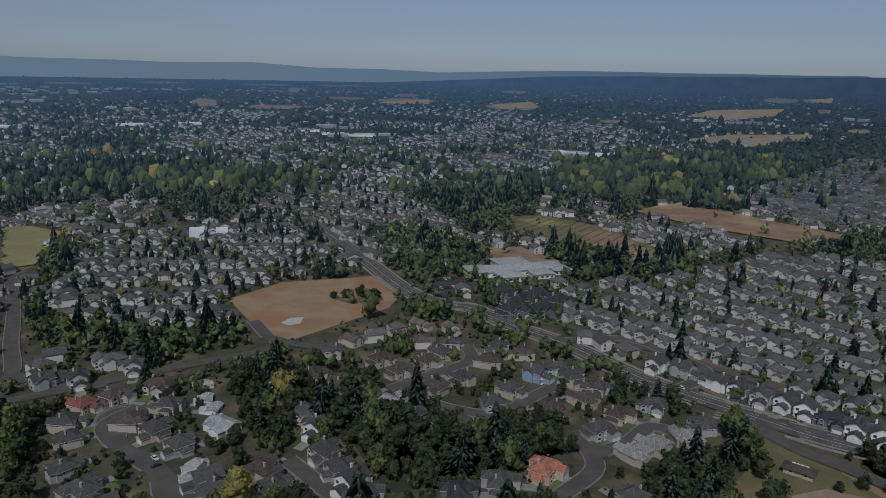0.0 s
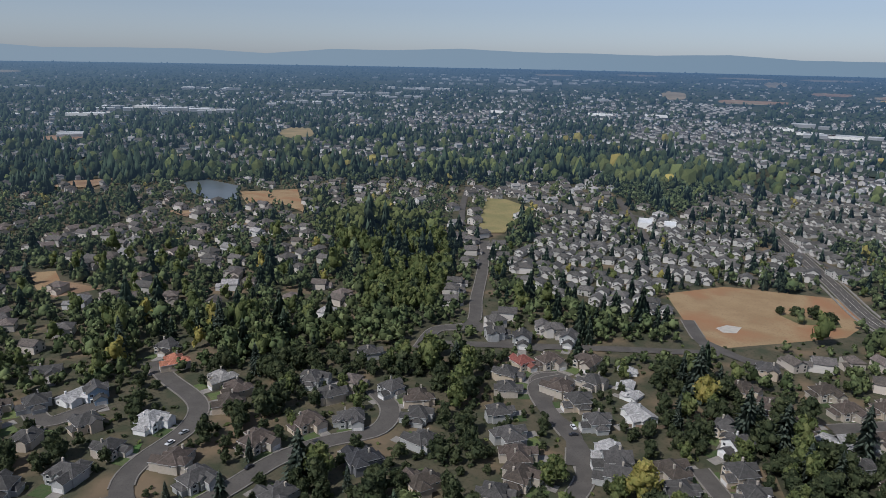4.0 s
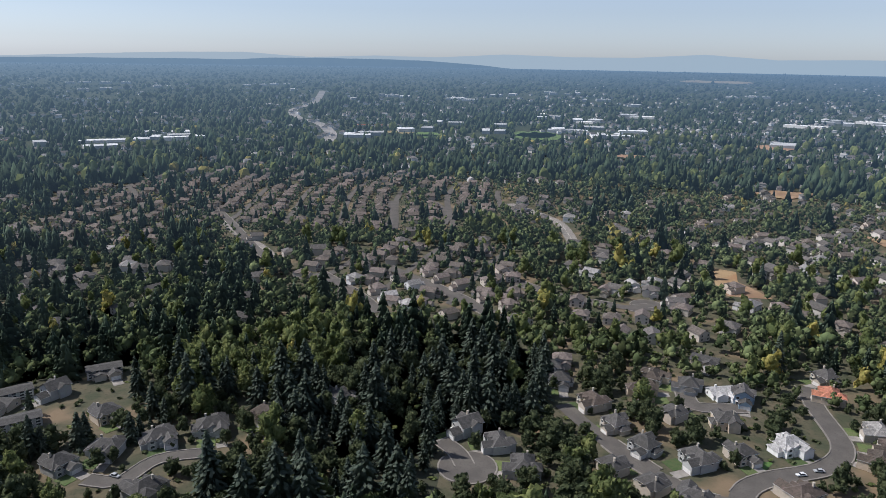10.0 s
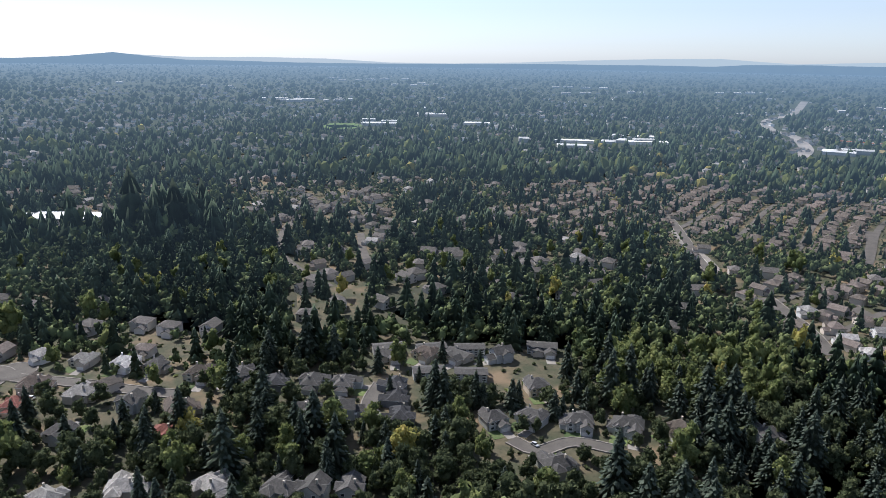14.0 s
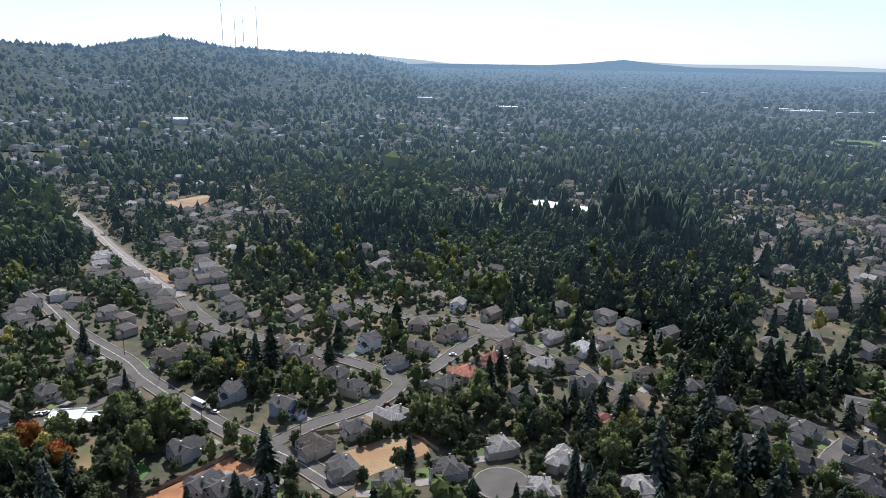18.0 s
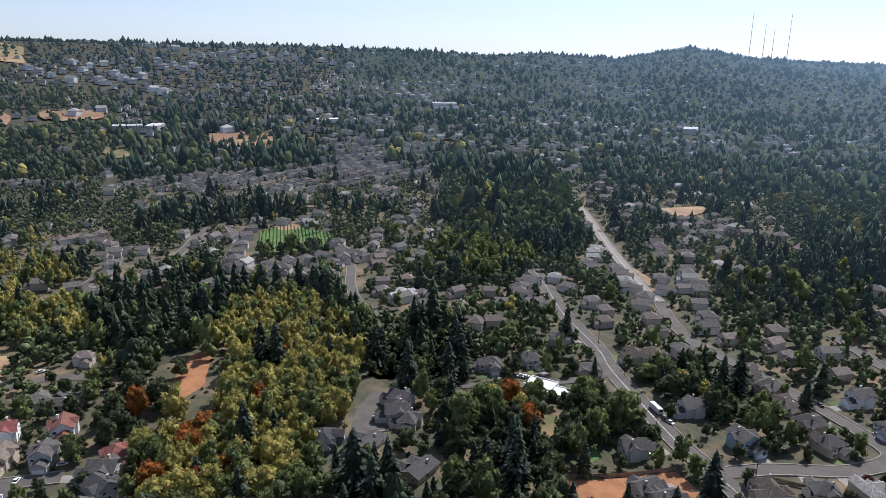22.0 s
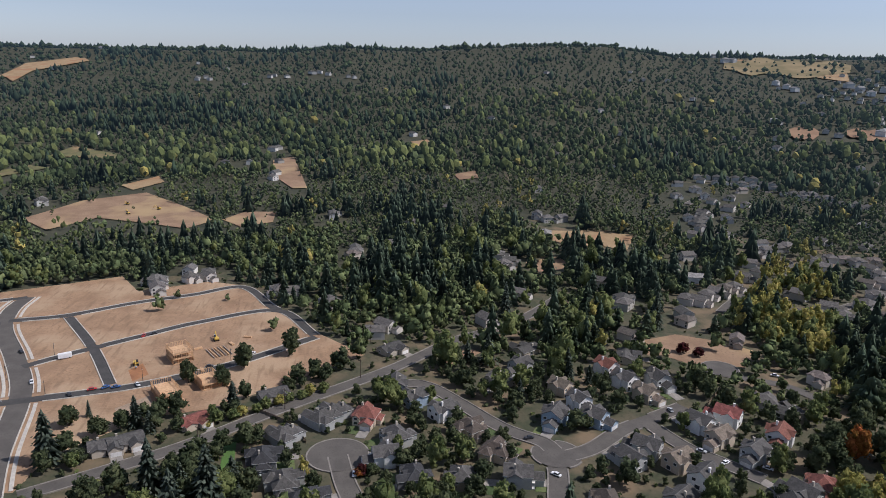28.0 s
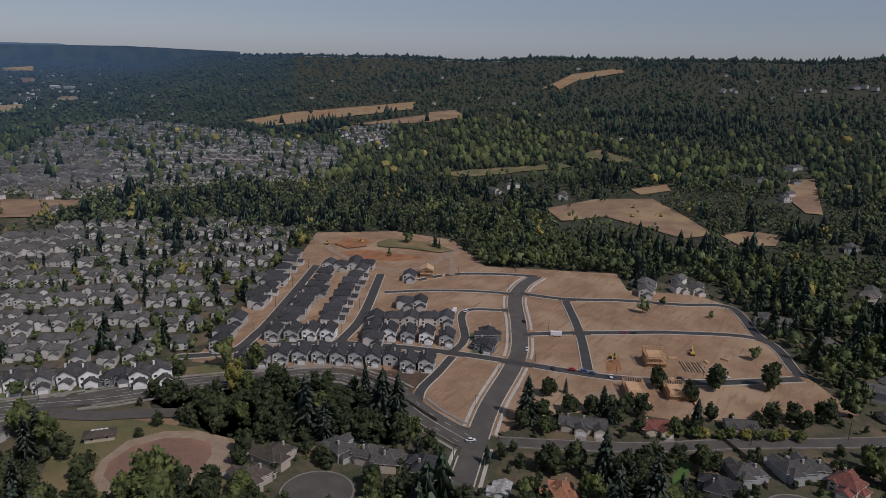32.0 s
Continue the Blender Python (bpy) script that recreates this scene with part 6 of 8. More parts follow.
homes("h -203 -301, p -122 -237, p -105 -221")
homes("g -246 -351, l -230 -370", True)
homes("h -298 -78, c -238 -111")
homes("g -289 15, c -276 28, c -257 37, h -354 63, h -339 65, h -315 78, h -294 84, h -344 116, h -326 105, h -334 132, h -304 114, w -328 147, b -322 155, h -297 137, h -275 92, c -264 112, h -269 132, h -258 74, l -368 153")
homes("W -400 132, h -405 162, W -415 186, l -462 166, h -449 168, h -463 98, h -435 95", True)
homes("p -500 146, W -486 156, h -488 123, h -429 114, h -433 135, l -420 54, c -420 -32, p -452 -19, p -469 -33, h -485 -42, p -509 -61, p -494 -17, h -497 18, h -471 36, h -435 8, h -454 50", True)
homes("h -245 87, c -235 100, h -219 101")
homes("h -511 -29, h -531 -6, h -513 4, h -505 39", True)
homes("P -276 156, p -288 203, h -272 200, h -263 189, c -251 232, h -231 225, h -220 199, h -225 174, c -207 214, h -212 249, h -195 250, h -184 236, c -169 219, k -179 191, c -187 153, c -221 141, h -239 144, h -346 209, t -324 200, h -251 275")
homes("w -315 305, h -327 328, h -356 311, h -388 271", True)
homes("q -176 318")
homes("g -288 411, g -280 395, g -267 375, g -350 521, g -329 493, g -312 462, g -298 494, g -265 477, g -320 524", True)
homes("d 420 412, d 350 372, d 394 354, d 418 337", True)
homes("h -149 194, h -129 233, h -121 221, h -123 205")
homes("h -318 -46, l -34 -257, k 2 -247, h 226 -97, p -143 -212")
homes("h -233 242, h -164 -326, h -202 -352, g 23 -408, g 11 -455, g 88 -473, l 212 -422, g 314 -509, g 276 -542, g 246 -529, b 299 -586, b 277 -587, h 33 -534, h 86 -819, h -7 -750, h -53 -701, l 408 -15, l 299 -205, k 517 138", True)
homes("d 359 369, d 343 361, D 318 347, D 255 311, d 360 329, D 328 255, d 312 243, d 433 356", True)
FRONT += [(-302.0, -323.0), (-328.0, -322.0), (-348.0, -297.0), (-396.0, -319.0), (-393.0, -290.0), (-368.0, -345.0), (-248.0, -351.0), (-228.0, -366.0), (-283.0, -240.0), (-296.0, -223.0), (-307.0, -208.0), (-320.0, -188.0), (-343.0, -174.0)]
FRONT += [(259.0, -259.0), (248.0, -236.0), (270.0, -285.0), (275.0, -271.0), (238.0, -243.0)]      # the dry lot beside the grove
for street in ("l -370 -373, h -384 -399, l -334 -363, g -224 -389, l -458 -726, c -461 -705, h -468 -692, l -474 -681, l -593 -950, h -591 -916, l -590 -880, g -581 -759, l -600 -760, c -614 -754, h -629 -749, l -664 -735, l -599 -649, h -565 -594, l -532 -547, g -557 -550, l -592 -570, c -543 -601, h -604 -691, l -606 -546, l -612 -537, h -569 -486",
               "g 449 -568, h 436 -541, g 422 -515, c 405 -489, g 392 -467, g 380 -448, h 346 -422, g 336 -433, k 328 -444, g 302 -492, g 291 -503, h 276 -507, g 545 -342, c 520 -334, g 508 -315, g 483 -292, h 479 -283, g 471 -272, k 465 -261, g 453 -249, g 457 -241, h 485 -407, g 483 -419, c 479 -430, g 469 -435, g 456 -390, h 414 -374, g 408 -384, k 553 -407, g 530 -401, g 555 -425, h 552 -435, g 606 -388, c 592 -399, g 583 -382, g 542 -441, h 544 -459, g 461 -333, k 410 -594, g 571 -297",
               "g 748 -649, c 666 -660, h 630 -641, g 675 -587, g 649 -710, g 654 -736, k 614 -717, h 574 -684, g 603 -647, g 521 -668, g 519 -691, c 517 -715, h 473 -683, g 494 -711, g 515 -848, g 532 -896, k 500 -865, h 474 -842, g 496 -902, g 470 -877, g 483 -816, c 523 -962, h 553 -989, g 558 -954, g 670 -361, g 745 -433, k 760 -461, h 826 -494, g 644 -340, g 699 -377"):
    homes(street, True)
    FRONT += [tuple(float(v) for v in item.split()[1:]) for item in street.split(", ")]
homes("l -283 -240, h -296 -223, l -307 -208, g -320 -188, l -343 -174")
homes("l -372 -358, l -418 -447, l -596 -594, l -625 -585, h -635 -540, l -494 -509, l -479 -550, l -480 -597, l -436 -635, h -420 -658, h -405 -701, l -700 -479, l -717 -457, l -683 -536, l -517 -288, l -470 -251, l -524 -232, l -472 -199, l -507 -158, l -505 -136, l -425 -255, l -411 -210, l -435 -205, l -471 -322, l -433 -335, l -409 -368", True)
homes("l -406 -232, l -499 -210, l -507 -179, l -458 -132, l -420 -125, l -501 -299, l -490 -268, h -439 243, h -420 259, h -405 114, h -455 236, h -533 52, h -517 59, h -461 219, h -515 294, h -516 325, h -544 286, h -557 222, h -590 200, h -614 269, h -650 186, h -674 226, h -702 270, h -657 313, h -637 347, h -619 374", True)
homes("h -749 188, h -783 241, h -820 298, h -859 361, h -738 429, h -713 451, h -365 71, h -471 173, h -498 222, h -531 275, h -475 272, h -427 319, h -406 316, h -362 344, h -333 338, h -367 398, h -483 380, h -467 418, h -553 379, h -589 356, h -627 331, h -646 288, h -712 277, h -666 211, h -608 150, h -359 414", True)

# ---- larger buildings ----
M["white_roof"] = material("white_membrane_roof", (0.74, 0.74, 0.73), (0.64, 0.64, 0.63), 0.12, 0.6, 0.05, fine=1.0)
M["timber"] = material("fresh_timber", (0.62, 0.40, 0.23), (0.52, 0.32, 0.17), 0.8, 0.8, 0.1, fine=4.0)
M["steel"] = material("painted_steel", (0.42, 0.42, 0.43), (0.34, 0.34, 0.35), 0.5, 0.45, metal=0.6)
M["yellow"] = paint("yellow_machine_paint", (0.55, 0.36, 0.06), 0.5)
M["black"] = material("black_rubber", (0.02, 0.02, 0.02), (0.03, 0.03, 0.03), 2.0, 0.8)
M["fence"] = material("weathered_fence_boards", (0.30, 0.22, 0.15), (0.22, 0.165, 0.12), 0.7, 0.9, 0.2, 0.15, "object", fine=3.0)


def flat_block(bm, w, d, h, x=0.0, y=0.0, rim=0.5):
    """A block with a parapet round a sunken flat roof; the roof takes the second material."""
    x0, x1, y0, y1 = x - w / 2, x + w / 2, y - d / 2, y + d / 2
    rings = []
    for g, z in ((0, -0.6), (0, h), (0.35, h), (0.35, h - rim)):
        rings.append([bm.verts.new(q) for q in ((x0 + g, y0 + g, z), (x1 - g, y0 + g, z), (x1 - g, y1 - g, z), (x0 + g, y1 - g, z))])
    for a, b in zip(rings, rings[1:]):
        for i in range(4):
            bm.faces.new([a[i], a[(i + 1) % 4], b[(i + 1) % 4], b[i]])
    bm.faces.new(rings[-1]).material_index = 1


def band_windows(root, w, d, h, storeys, n):
    """Windows along the two long walls."""
    for k in range(storeys):
        z = 1.0 + k * (h - 0.6) / storeys
        for i in range(n):
            x = (i + 0.5) / n * w - w / 2
            window_part(root, x, -d / 2, z, w / n * 0.55, 1.4, "front")
            window_part(root, x, d / 2, z, w / n * 0.55, 1.4, "back")


def big_building(name, label, category, x, y, turn, blocks, wall="wall_beige", roof="white_roof", units=2):
    root = tagged(new(name), label, category)
    for k, (w, d, h, bx, by) in enumerate(blocks):
        bm = bmesh.new()
        flat_block(bm, w, d, h, bx, by)
        part("block", bm, [M[wall], M[roof]], root)
        for j in range(units):
            bm = bmesh.new()
            box(bm, bx - w * 0.3 + j * w * 0.35, bx - w * 0.3 + j * w * 0.35 + 2.2, by - 1, by + 1, h - 0.52, h + 0.9)
            part("roof_unit", bm, M["steel"], root)
    band_windows(root, blocks[0][0], blocks[0][1], blocks[0][2], max(1, int(blocks[0][2] / 4)), max(4, int(blocks[0][0] / 7)))
    root.matrix_basis = pose(x, y, float(land(x, y)) + 0.1, 0, 0, turn)
    claim(np.array([x]), np.array([y]), max(blocks[0][:2]) * 0.55, 3)
    return root


school = tagged(new("school"), "single-storey school with broad pale metal hipped roofs", "school")
for k, (sx0, sx1, sy0, sy1, sh, hipped, along) in enumerate(((-30, 30, -10, 10, 5.0, True, "x"), (-24, -4, -26, -8, 4.4, True, "y"), (6, 24, -24, -8, 4.4, True, "y"), (-14, 14, 8, 26, 6.5, True, "x"), (28, 44, -16, 14, 4.2, True, "y"), (-44, -28, -6, 16, 4.2, True, "y"))):
    bm = bmesh.new()
    box(bm, sx0, sx1, sy0, sy1, -0.4, sh)
    part("wing", bm, M["wall_white"], school)
    bm = bmesh.new()
    roof_on(bm, sx0, sx1, sy0, sy1, sh + 0.01 * k, 0.26, hipped, along, 1.2, caps=True)
    part("wing_roof", bm, [M["roof_pale"], M["trim"], M["cap_pale"]], school)
    for i in range(4):
        window_part(school, sx0 + (i + 0.5) / 4 * (sx1 - sx0), sy0, 1.0, (sx1 - sx0) / 8, 1.5, "front")
school.matrix_basis = pose(64, 585, 0.15, 0, 0, 18)
claim(np.array([64.0]), np.array([585.0]), 36, 3)
big_building("school", "flat white-roofed school above a playing field", "school", -338, -705, 126, [(72, 34, 8, 0, 0), (26, 20, 6, -44, 8)], "wall_grey", "white_roof")
big_building("clubhouse", "low building with two bright white flat roofs", "building", 77, -326, -8, [(14, 10, 3.6, -5, 0), (15, 11, 4.4, 8, -2)], "wall_white", "white_roof", 0)
for x, y in ((46, 512), (57, 492), (71, 506), (85, 494), (49, 473), (71, 475)):
    put_house("cross", "slate", "dark", x, y, 20 + x * 7 % 40, 1.25)
put_house("low", "white", "pale", 215, -427, 60, 1.3)


def apartments(x, y, turn):
    root = tagged(new("apartment_building"), "pale three-storey apartment building with balconies among firs", "apartments")
    w, d, h = 17.0, 9.5, 7.4
    bm = bmesh.new()
    box(bm, -w / 2, w / 2, -d / 2, d / 2, -0.6, h)
    part("wall", bm, M["wall_grey"], root)
    bm = bmesh.new()
    roof_on(bm, -w / 2, w / 2, -d / 2, d / 2, h, 0.32, False, "x")
    part("roof", bm, M["roof_grey"], root)
    band_windows(root, w, d, h, 3, 5)
    for k in range(3):
        for i in (-1, 1):
            bm = bmesh.new()
            box(bm, i * 4.6 - 1.6, i * 4.6 + 1.6, -d / 2 - 1.5, -d / 2 - 0.01, 0.4 + k * 2.3, 0.6 + k * 2.3)
            box(bm, i * 4.6 - 1.6, i * 4.6 + 1.6, -d / 2 - 1.5, -d / 2 - 1.42, 0.6 + k * 2.3, 1.5 + k * 2.3)
            part("balcony", bm, M["trim"], root)
    root.matrix_basis = pose(x, y, 0.1, 0, 0, turn) @ Matrix.Diagonal((1.0, 0.9, 0.62, 1))
    claim(np.array([x]), np.array([y]), 5, 3)


for x, y, turn in ((-288, -245, 140), (-303, -225, 140), (-316, -207, 128), (-277, -207, 135), (-289, -188, 125), (-344, -175, 118)):
    apartments(x, y, turn - 180)


def warehouse(x, y, turn, w, d, h, roof):
    root = tagged(new("warehouse"), f"long low commercial building with a {'bright white' if roof == 'white_roof' else 'red'} roof", "warehouse", "commercial buildings on the plain")
    bm = bmesh.new()
    flat_block(bm, w, d, h)
    part("block", bm, [M["wall_white"], M[roof]], root)
    bm = bmesh.new()
    for i in range(int(w / 8)):
        box(bm, -w / 2 + 2 + i * 8, -w / 2 + 6 + i * 8, -d / 2 - 0.2, -d / 2 - 0.01, 0.2, 3.6)
    part("loading_doors", bm, M["steel"], root)
    root.matrix_basis = pose(x, y, float(land(x, y)) + 0.2, 0, 0, turn)
    claim(np.array([x]), np.array([y]), max(w, d) * 0.5, 3)


for k, (x, y) in enumerate(((-1893, 390), (-2090, 596), (-1638, 297), (-1663, 455), (-1538, 375), (-2006, 1215), (-1770, 1294), (-1482, -586), (-1389, -499), (-298, 1889), (-219, 1857), (270, 1516), (338, 1496), (-1336, -1154), (-1503, -979), (-1327, -628), (-1487, -552), (-1643, -1222), (-367, 1976), (-234, 1856), (625, -1459), (732, -1175), (-608, -2330), (-803, -2093), (1590, -1396), (-1950, 800), (-1850, 950), (-2150, 300), (-900, 2050), (-760, 2120), (-1200, 1900))):
    side_on = math.degrees(math.atan2(y, x)) + 90
    warehouse(x, y, side_on + (k * 37 % 30 - 15), 45 + k * 23 % 50, 22 + k * 11 % 20, 7 + k % 3, "white_roof")
warehouse(-251, 699, 108, 24, 14, 6, "white_roof")
warehouse(-228, 708, 108, 20, 12, 5, "white_roof")
warehouse(-1303, -791, 60, 40, 14, 6, "roof_red")
warehouse(-1706, -164, 85, 90, 26, 7, "roof_red")

# ---- the hut by the ball field ----
hut = tagged(new("park_hut"), "brown park hut with a skylight strip on its hipped roof", "hut")
bm = bmesh.new()
box(bm, -6, 6, -3, 3, -0.3, 2.8)
part("wall", bm, M["wall_tan"], hut)
bm = bmesh.new()
roof_on(bm, -6, 6, -3, 3, 2.8, 0.35, True, "x", 0.9)
part("roof", bm, M["roof_brown"], hut)
for i in range(4):
    bm = bmesh.new()
    box(bm, -3.6 + i * 1.8, -2.2 + i * 1.8, 0.9, 2.0, 3.5, 3.85)
    part("skylight", bm, M["trim"], hut)
for i in (-1, 1):
    window_part(hut, i * 3.0, -3, 1.2, 1.2, 0.9, "front")
hut.matrix_basis = pose(156, 273, 0.1, 0, 0, -38)
claim(np.array([156.0]), np.array([273.0]), 9, 3)

# ---- building site ----
def timber_frame(x, y, turn, w, d, storeys, roofed):
    root = tagged(new("construction_shell"), "open timber frame of a house under construction on bare earth", "house frame", "house frames on the building site")
    for k in range(storeys):
        z0, z1 = 0.3 + k * 2.9, 0.3 + (k + 1) * 2.9
        bm = bmesh.new()
        box(bm, -w / 2, w / 2, -d / 2, d / 2, z0 - 0.3, z0)
        part("deck", bm, M["timber"], root)
        for s in range(4):
            bm = bmesh.new()
            n = int((w if s % 2 == 0 else d) / 0.9)
            for i in range(n + 1):
                t = i / n - 0.5
                px, py = (t * w, (-1 if s == 0 else 1) * d / 2) if s % 2 == 0 else ((-1 if s == 1 else 1) * w / 2, t * d)
                box(bm, px - 0.09, px + 0.09, py - 0.09, py + 0.09, z0 - 0.01, z1 - 0.3)
            if s % 2 == 0:
                q = (-1 if s == 0 else 1) * d / 2
                box(bm, -w / 2, w / 2, q - 0.1, q + 0.1, z1 - 0.5, z1 - 0.3)
                if (s + k) % 3 == 0:
                    box(bm, -w / 2, w * 0.1, q - 0.13, q + 0.13, z0, z1 - 0.3)
            else:
                q = (-1 if s == 1 else 1) * w / 2
                box(bm, q - 0.1, q + 0.1, -d / 2, d / 2, z1 - 0.5, z1 - 0.3)
            part("stud_wall", bm, M["timber"], root)
    if roofed:
        z = 0.3 + storeys * 2.9 - 0.3
        bm = bmesh.new()
        roof_on(bm, -w / 2, w / 2, -d / 2, d / 2, z, 0.5, False, "x", 0.4)
        part("roof_sheathing", bm, M["timber"], root)
    root.matrix_basis = pose(x, y, 0.1, 0, 0, turn)
    claim(np.array([x]), np.array([y]), 9, 3)


timber_frame(382, 95, 30, 12, 11, 3, False)
timber_frame(338, 92, 30, 16, 10, 2, False)
timber_frame(349, 74, 30, 14, 10, 2, False)
timber_frame(446, 294, 30, 11, 10, 2, True)
footing = tagged(new("house_foundation"), "rows of pale concrete footings and timber joists on bare earth", "foundation")
for i in range(7):
    bm = bmesh.new()
    box(bm, -7, 7, i * 1.7 - 6, i * 1.7 - 5.6, -0.1, 0.7)
    part("footing", bm, M["timber" if i % 2 else "concrete"], footing)
footing.matrix_basis = pose(390, 76, 0.1, 0, 0, 30)


def digger(x, y, turn):
    root = tagged(new("excavator"), "yellow tracked excavator standing on bare earth", "excavator", "machines on the earthworks")
    for s in (-1, 1):
        bm = bmesh.new()
        box(bm, -1.9, 1.9, s * 1.2 - 0.3, s * 1.2 + 0.3, 0.0, 0.9)
        bmesh.ops.bevel(bm, geom=[e for e in bm.edges if abs(e.verts[0].co.y - e.verts[1].co.y) > 0.5], offset=0.3, segments=2, affect="EDGES")
        part("track", bm, M["black"], root)
    bm = bmesh.new()
    box(bm, -2.1, 1.2, -1.3, 1.3, 1.0, 2.0)
    bmesh.ops.bevel(bm, geom=bm.edges[:], offset=0.12, segments=1, affect="EDGES")
    part("body", bm, M["yellow"], root)
    bm = bmesh.new()
    box(bm, -0.2, 1.3, 0.2, 1.25, 2.0, 3.1)
    part("cab", bm, M["glass"], root)
    for name, a, b, r in (("boom", (1.0, -0.3, 1.8), (4.0, -0.3, 4.2), 0.28), ("arm", (4.0, -0.3, 4.2), (6.0, -0.3, 1.8), 0.22)):
        bm = bmesh.new()
        v = box(bm, -r, r, -r, r, 0, (Vector(b) - Vector(a)).length)
        bmesh.ops.transform(bm, matrix=Matrix.Translation(a) @ (Vector(b) - Vector(a)).to_track_quat("Z", "Y").to_matrix().to_4x4(), verts=bm.verts[:])
        part(name, bm, M["yellow"], root)
    bm = bmesh.new()
    box(bm, 5.4, 6.5, -0.9, 0.3, 0.8, 1.8)
    bmesh.ops.bevel(bm, geom=bm.edges[:], offset=0.2, segments=1, affect="EDGES")
    part("bucket", bm, M["steel"], root)
    root.matrix_basis = pose(x, y, float(land(x, y)) + 0.15, 0, 0, turn)
    return root


first = digger(376, 117, 200)
for x, y, turn in ((409, 80, 20), (780, 204, 90), (804, 243, 170), (760, 230, 40), (494, 399, 120), (470, 420, 300)):
    copy_thing(first, pose(x, y, float(land(x, y)) + (1.2 if x > 600 else 0.15), 0, 0, turn))

# ---- vehicles ----
CAR_SAYS = {"white": (0.75, 0.75, 0.75), "black": (0.03, 0.03, 0.035), "red": (0.42, 0.03, 0.03), "blue": (0.05, 0.12, 0.30), "silver": (0.42, 0.43, 0.44)}
for k, c in CAR_SAYS.items():
    M["car_" + k] = material(k + "_car_paint", c, tuple(v * 0.92 for v in c), 1.0, 0.3)
CARS = {}


def car(colour, kind="car"):
    root = tagged(new({"car": "car", "van": "motorhome", "truck": "box_truck"}[kind]), {"car": f"{colour} car parked by the kerb", "van": "long white motorhome parked at the roadside", "truck": "white box truck standing on the site road"}[kind], kind if kind != "van" else "motorhome")
    L, W, H = {"car": (4.5, 1.8, 1.45), "van": (9.0, 2.5, 3.1), "truck": (7.0, 2.4, 3.0)}[kind]
    bm = bmesh.new()
    box(bm, -L / 2, L / 2, -W / 2, W / 2, 0.3, H * 0.58 if kind == "car" else H)
    bmesh.ops.bevel(bm, geom=bm.edges[:], offset=0.16, segments=2, affect="EDGES")
    part("body", bm, M["car_" + colour], root)
    bm = bmesh.new()
    if kind == "car":
        v = box(bm, -L * 0.33, L * 0.22, -W * 0.44, W * 0.44, H * 0.56, H)
        for q in v[4:]:
            q.co.x, q.co.y = q.co.x * 0.72 - 0.05, q.co.y * 0.84
        bmesh.ops.bevel(bm, geom=bm.edges[:], offset=0.06, segments=1, affect="EDGES")
        part("cabin", bm, M["glass"], root)
        bm = bmesh.new()
        box(bm, -L * 0.24, L * 0.13, -W * 0.36, W * 0.36, H - 0.02, H + 0.03)
        part("roof", bm, M["car_" + colour], root)
    else:
        box(bm, L / 2 - 0.1, L / 2 + 0.02, -W * 0.42, W * 0.42, H * 0.5, H * 0.85)
        part("windscreen", bm, M["glass"], root)
    for sx in (-1, 1):
        for sy in (-1, 1):
            bm = bmesh.new()
            bmesh.ops.create_cone(bm, cap_ends=True, segments=10, radius1=0.33, radius2=0.33, depth=0.22, matrix=Matrix.Translation((sx * L * 0.31, sy * (W / 2 - 0.1), 0.33)) @ Matrix.Rotation(math.pi / 2, 4, "X"))
            part("wheel", bm, M["black"], root)
    return root


def park(colour, x, y, turn=None, kind="car"):
    turn = near_road(x, y)[1] if turn is None else turn
    m = pose(x, y, float(land(x, y)) + 0.36, 0, 0, turn)
    if (colour, kind) in CARS:
        copy_thing(CARS[colour, kind], m)
    else:
        CARS[colour, kind] = car(colour, kind)
        CARS[colour, kind].matrix_basis = m


for colour, x, y in (("red", 346, 130), ("black", 341, 139), ("blue", 348, 124), ("blue", 348, 119), ("white", 350, 109), ("black", 370, 77), ("white", 386, 56), ("black", 382, 62), ("red", 418, 124), ("black", 421, 119), ("white", 357, 163), ("white", 248, 138), ("black", 398, 185), ("white", 392, 226), ("white", 287, 110)):
    park(colour, x, y)
for colour, x, y in (("white", 258, -1), ("silver", 262, 37), ("white", 246, -176), ("white", 334, -234), ("silver", 262, -154), ("white", 96, -340), ("white", 19, -321), ("silver", 149, -268), ("white", 99, -340), ("white", -138, -347), ("silver", -30, -273), ("silver", -259, 161), ("black", -206, 192), ("black", -214, 161), ("white", -342, 132)):
    park(colour, x, y)
for colour, x, y in (("white", -256, 152), ("black", -120, 268), ("white", -123, 274), ("white", 132, 357), ("silver", -70, -350), ("white", -110, -358), ("black", -48, -372), ("silver", 300, -157), ("white", 252, -160), ("white", -480, -58), ("silver", -250, -128), ("white", -300, 15), ("white", 250, -84), ("black", 280, -80)):
    park(colour, x, y)
for i in range(12):
    park(("white", "silver", "black", "red")[i % 4], -4 + (i % 6) * 3.2, 532 + (i // 6) * 24 + (i % 6) * 1.2, 110)
park("white", 27, -331, 128, "van")
park("white", 388, 158, 115, "truck")
park("white", 385, 231, 20, "truck")

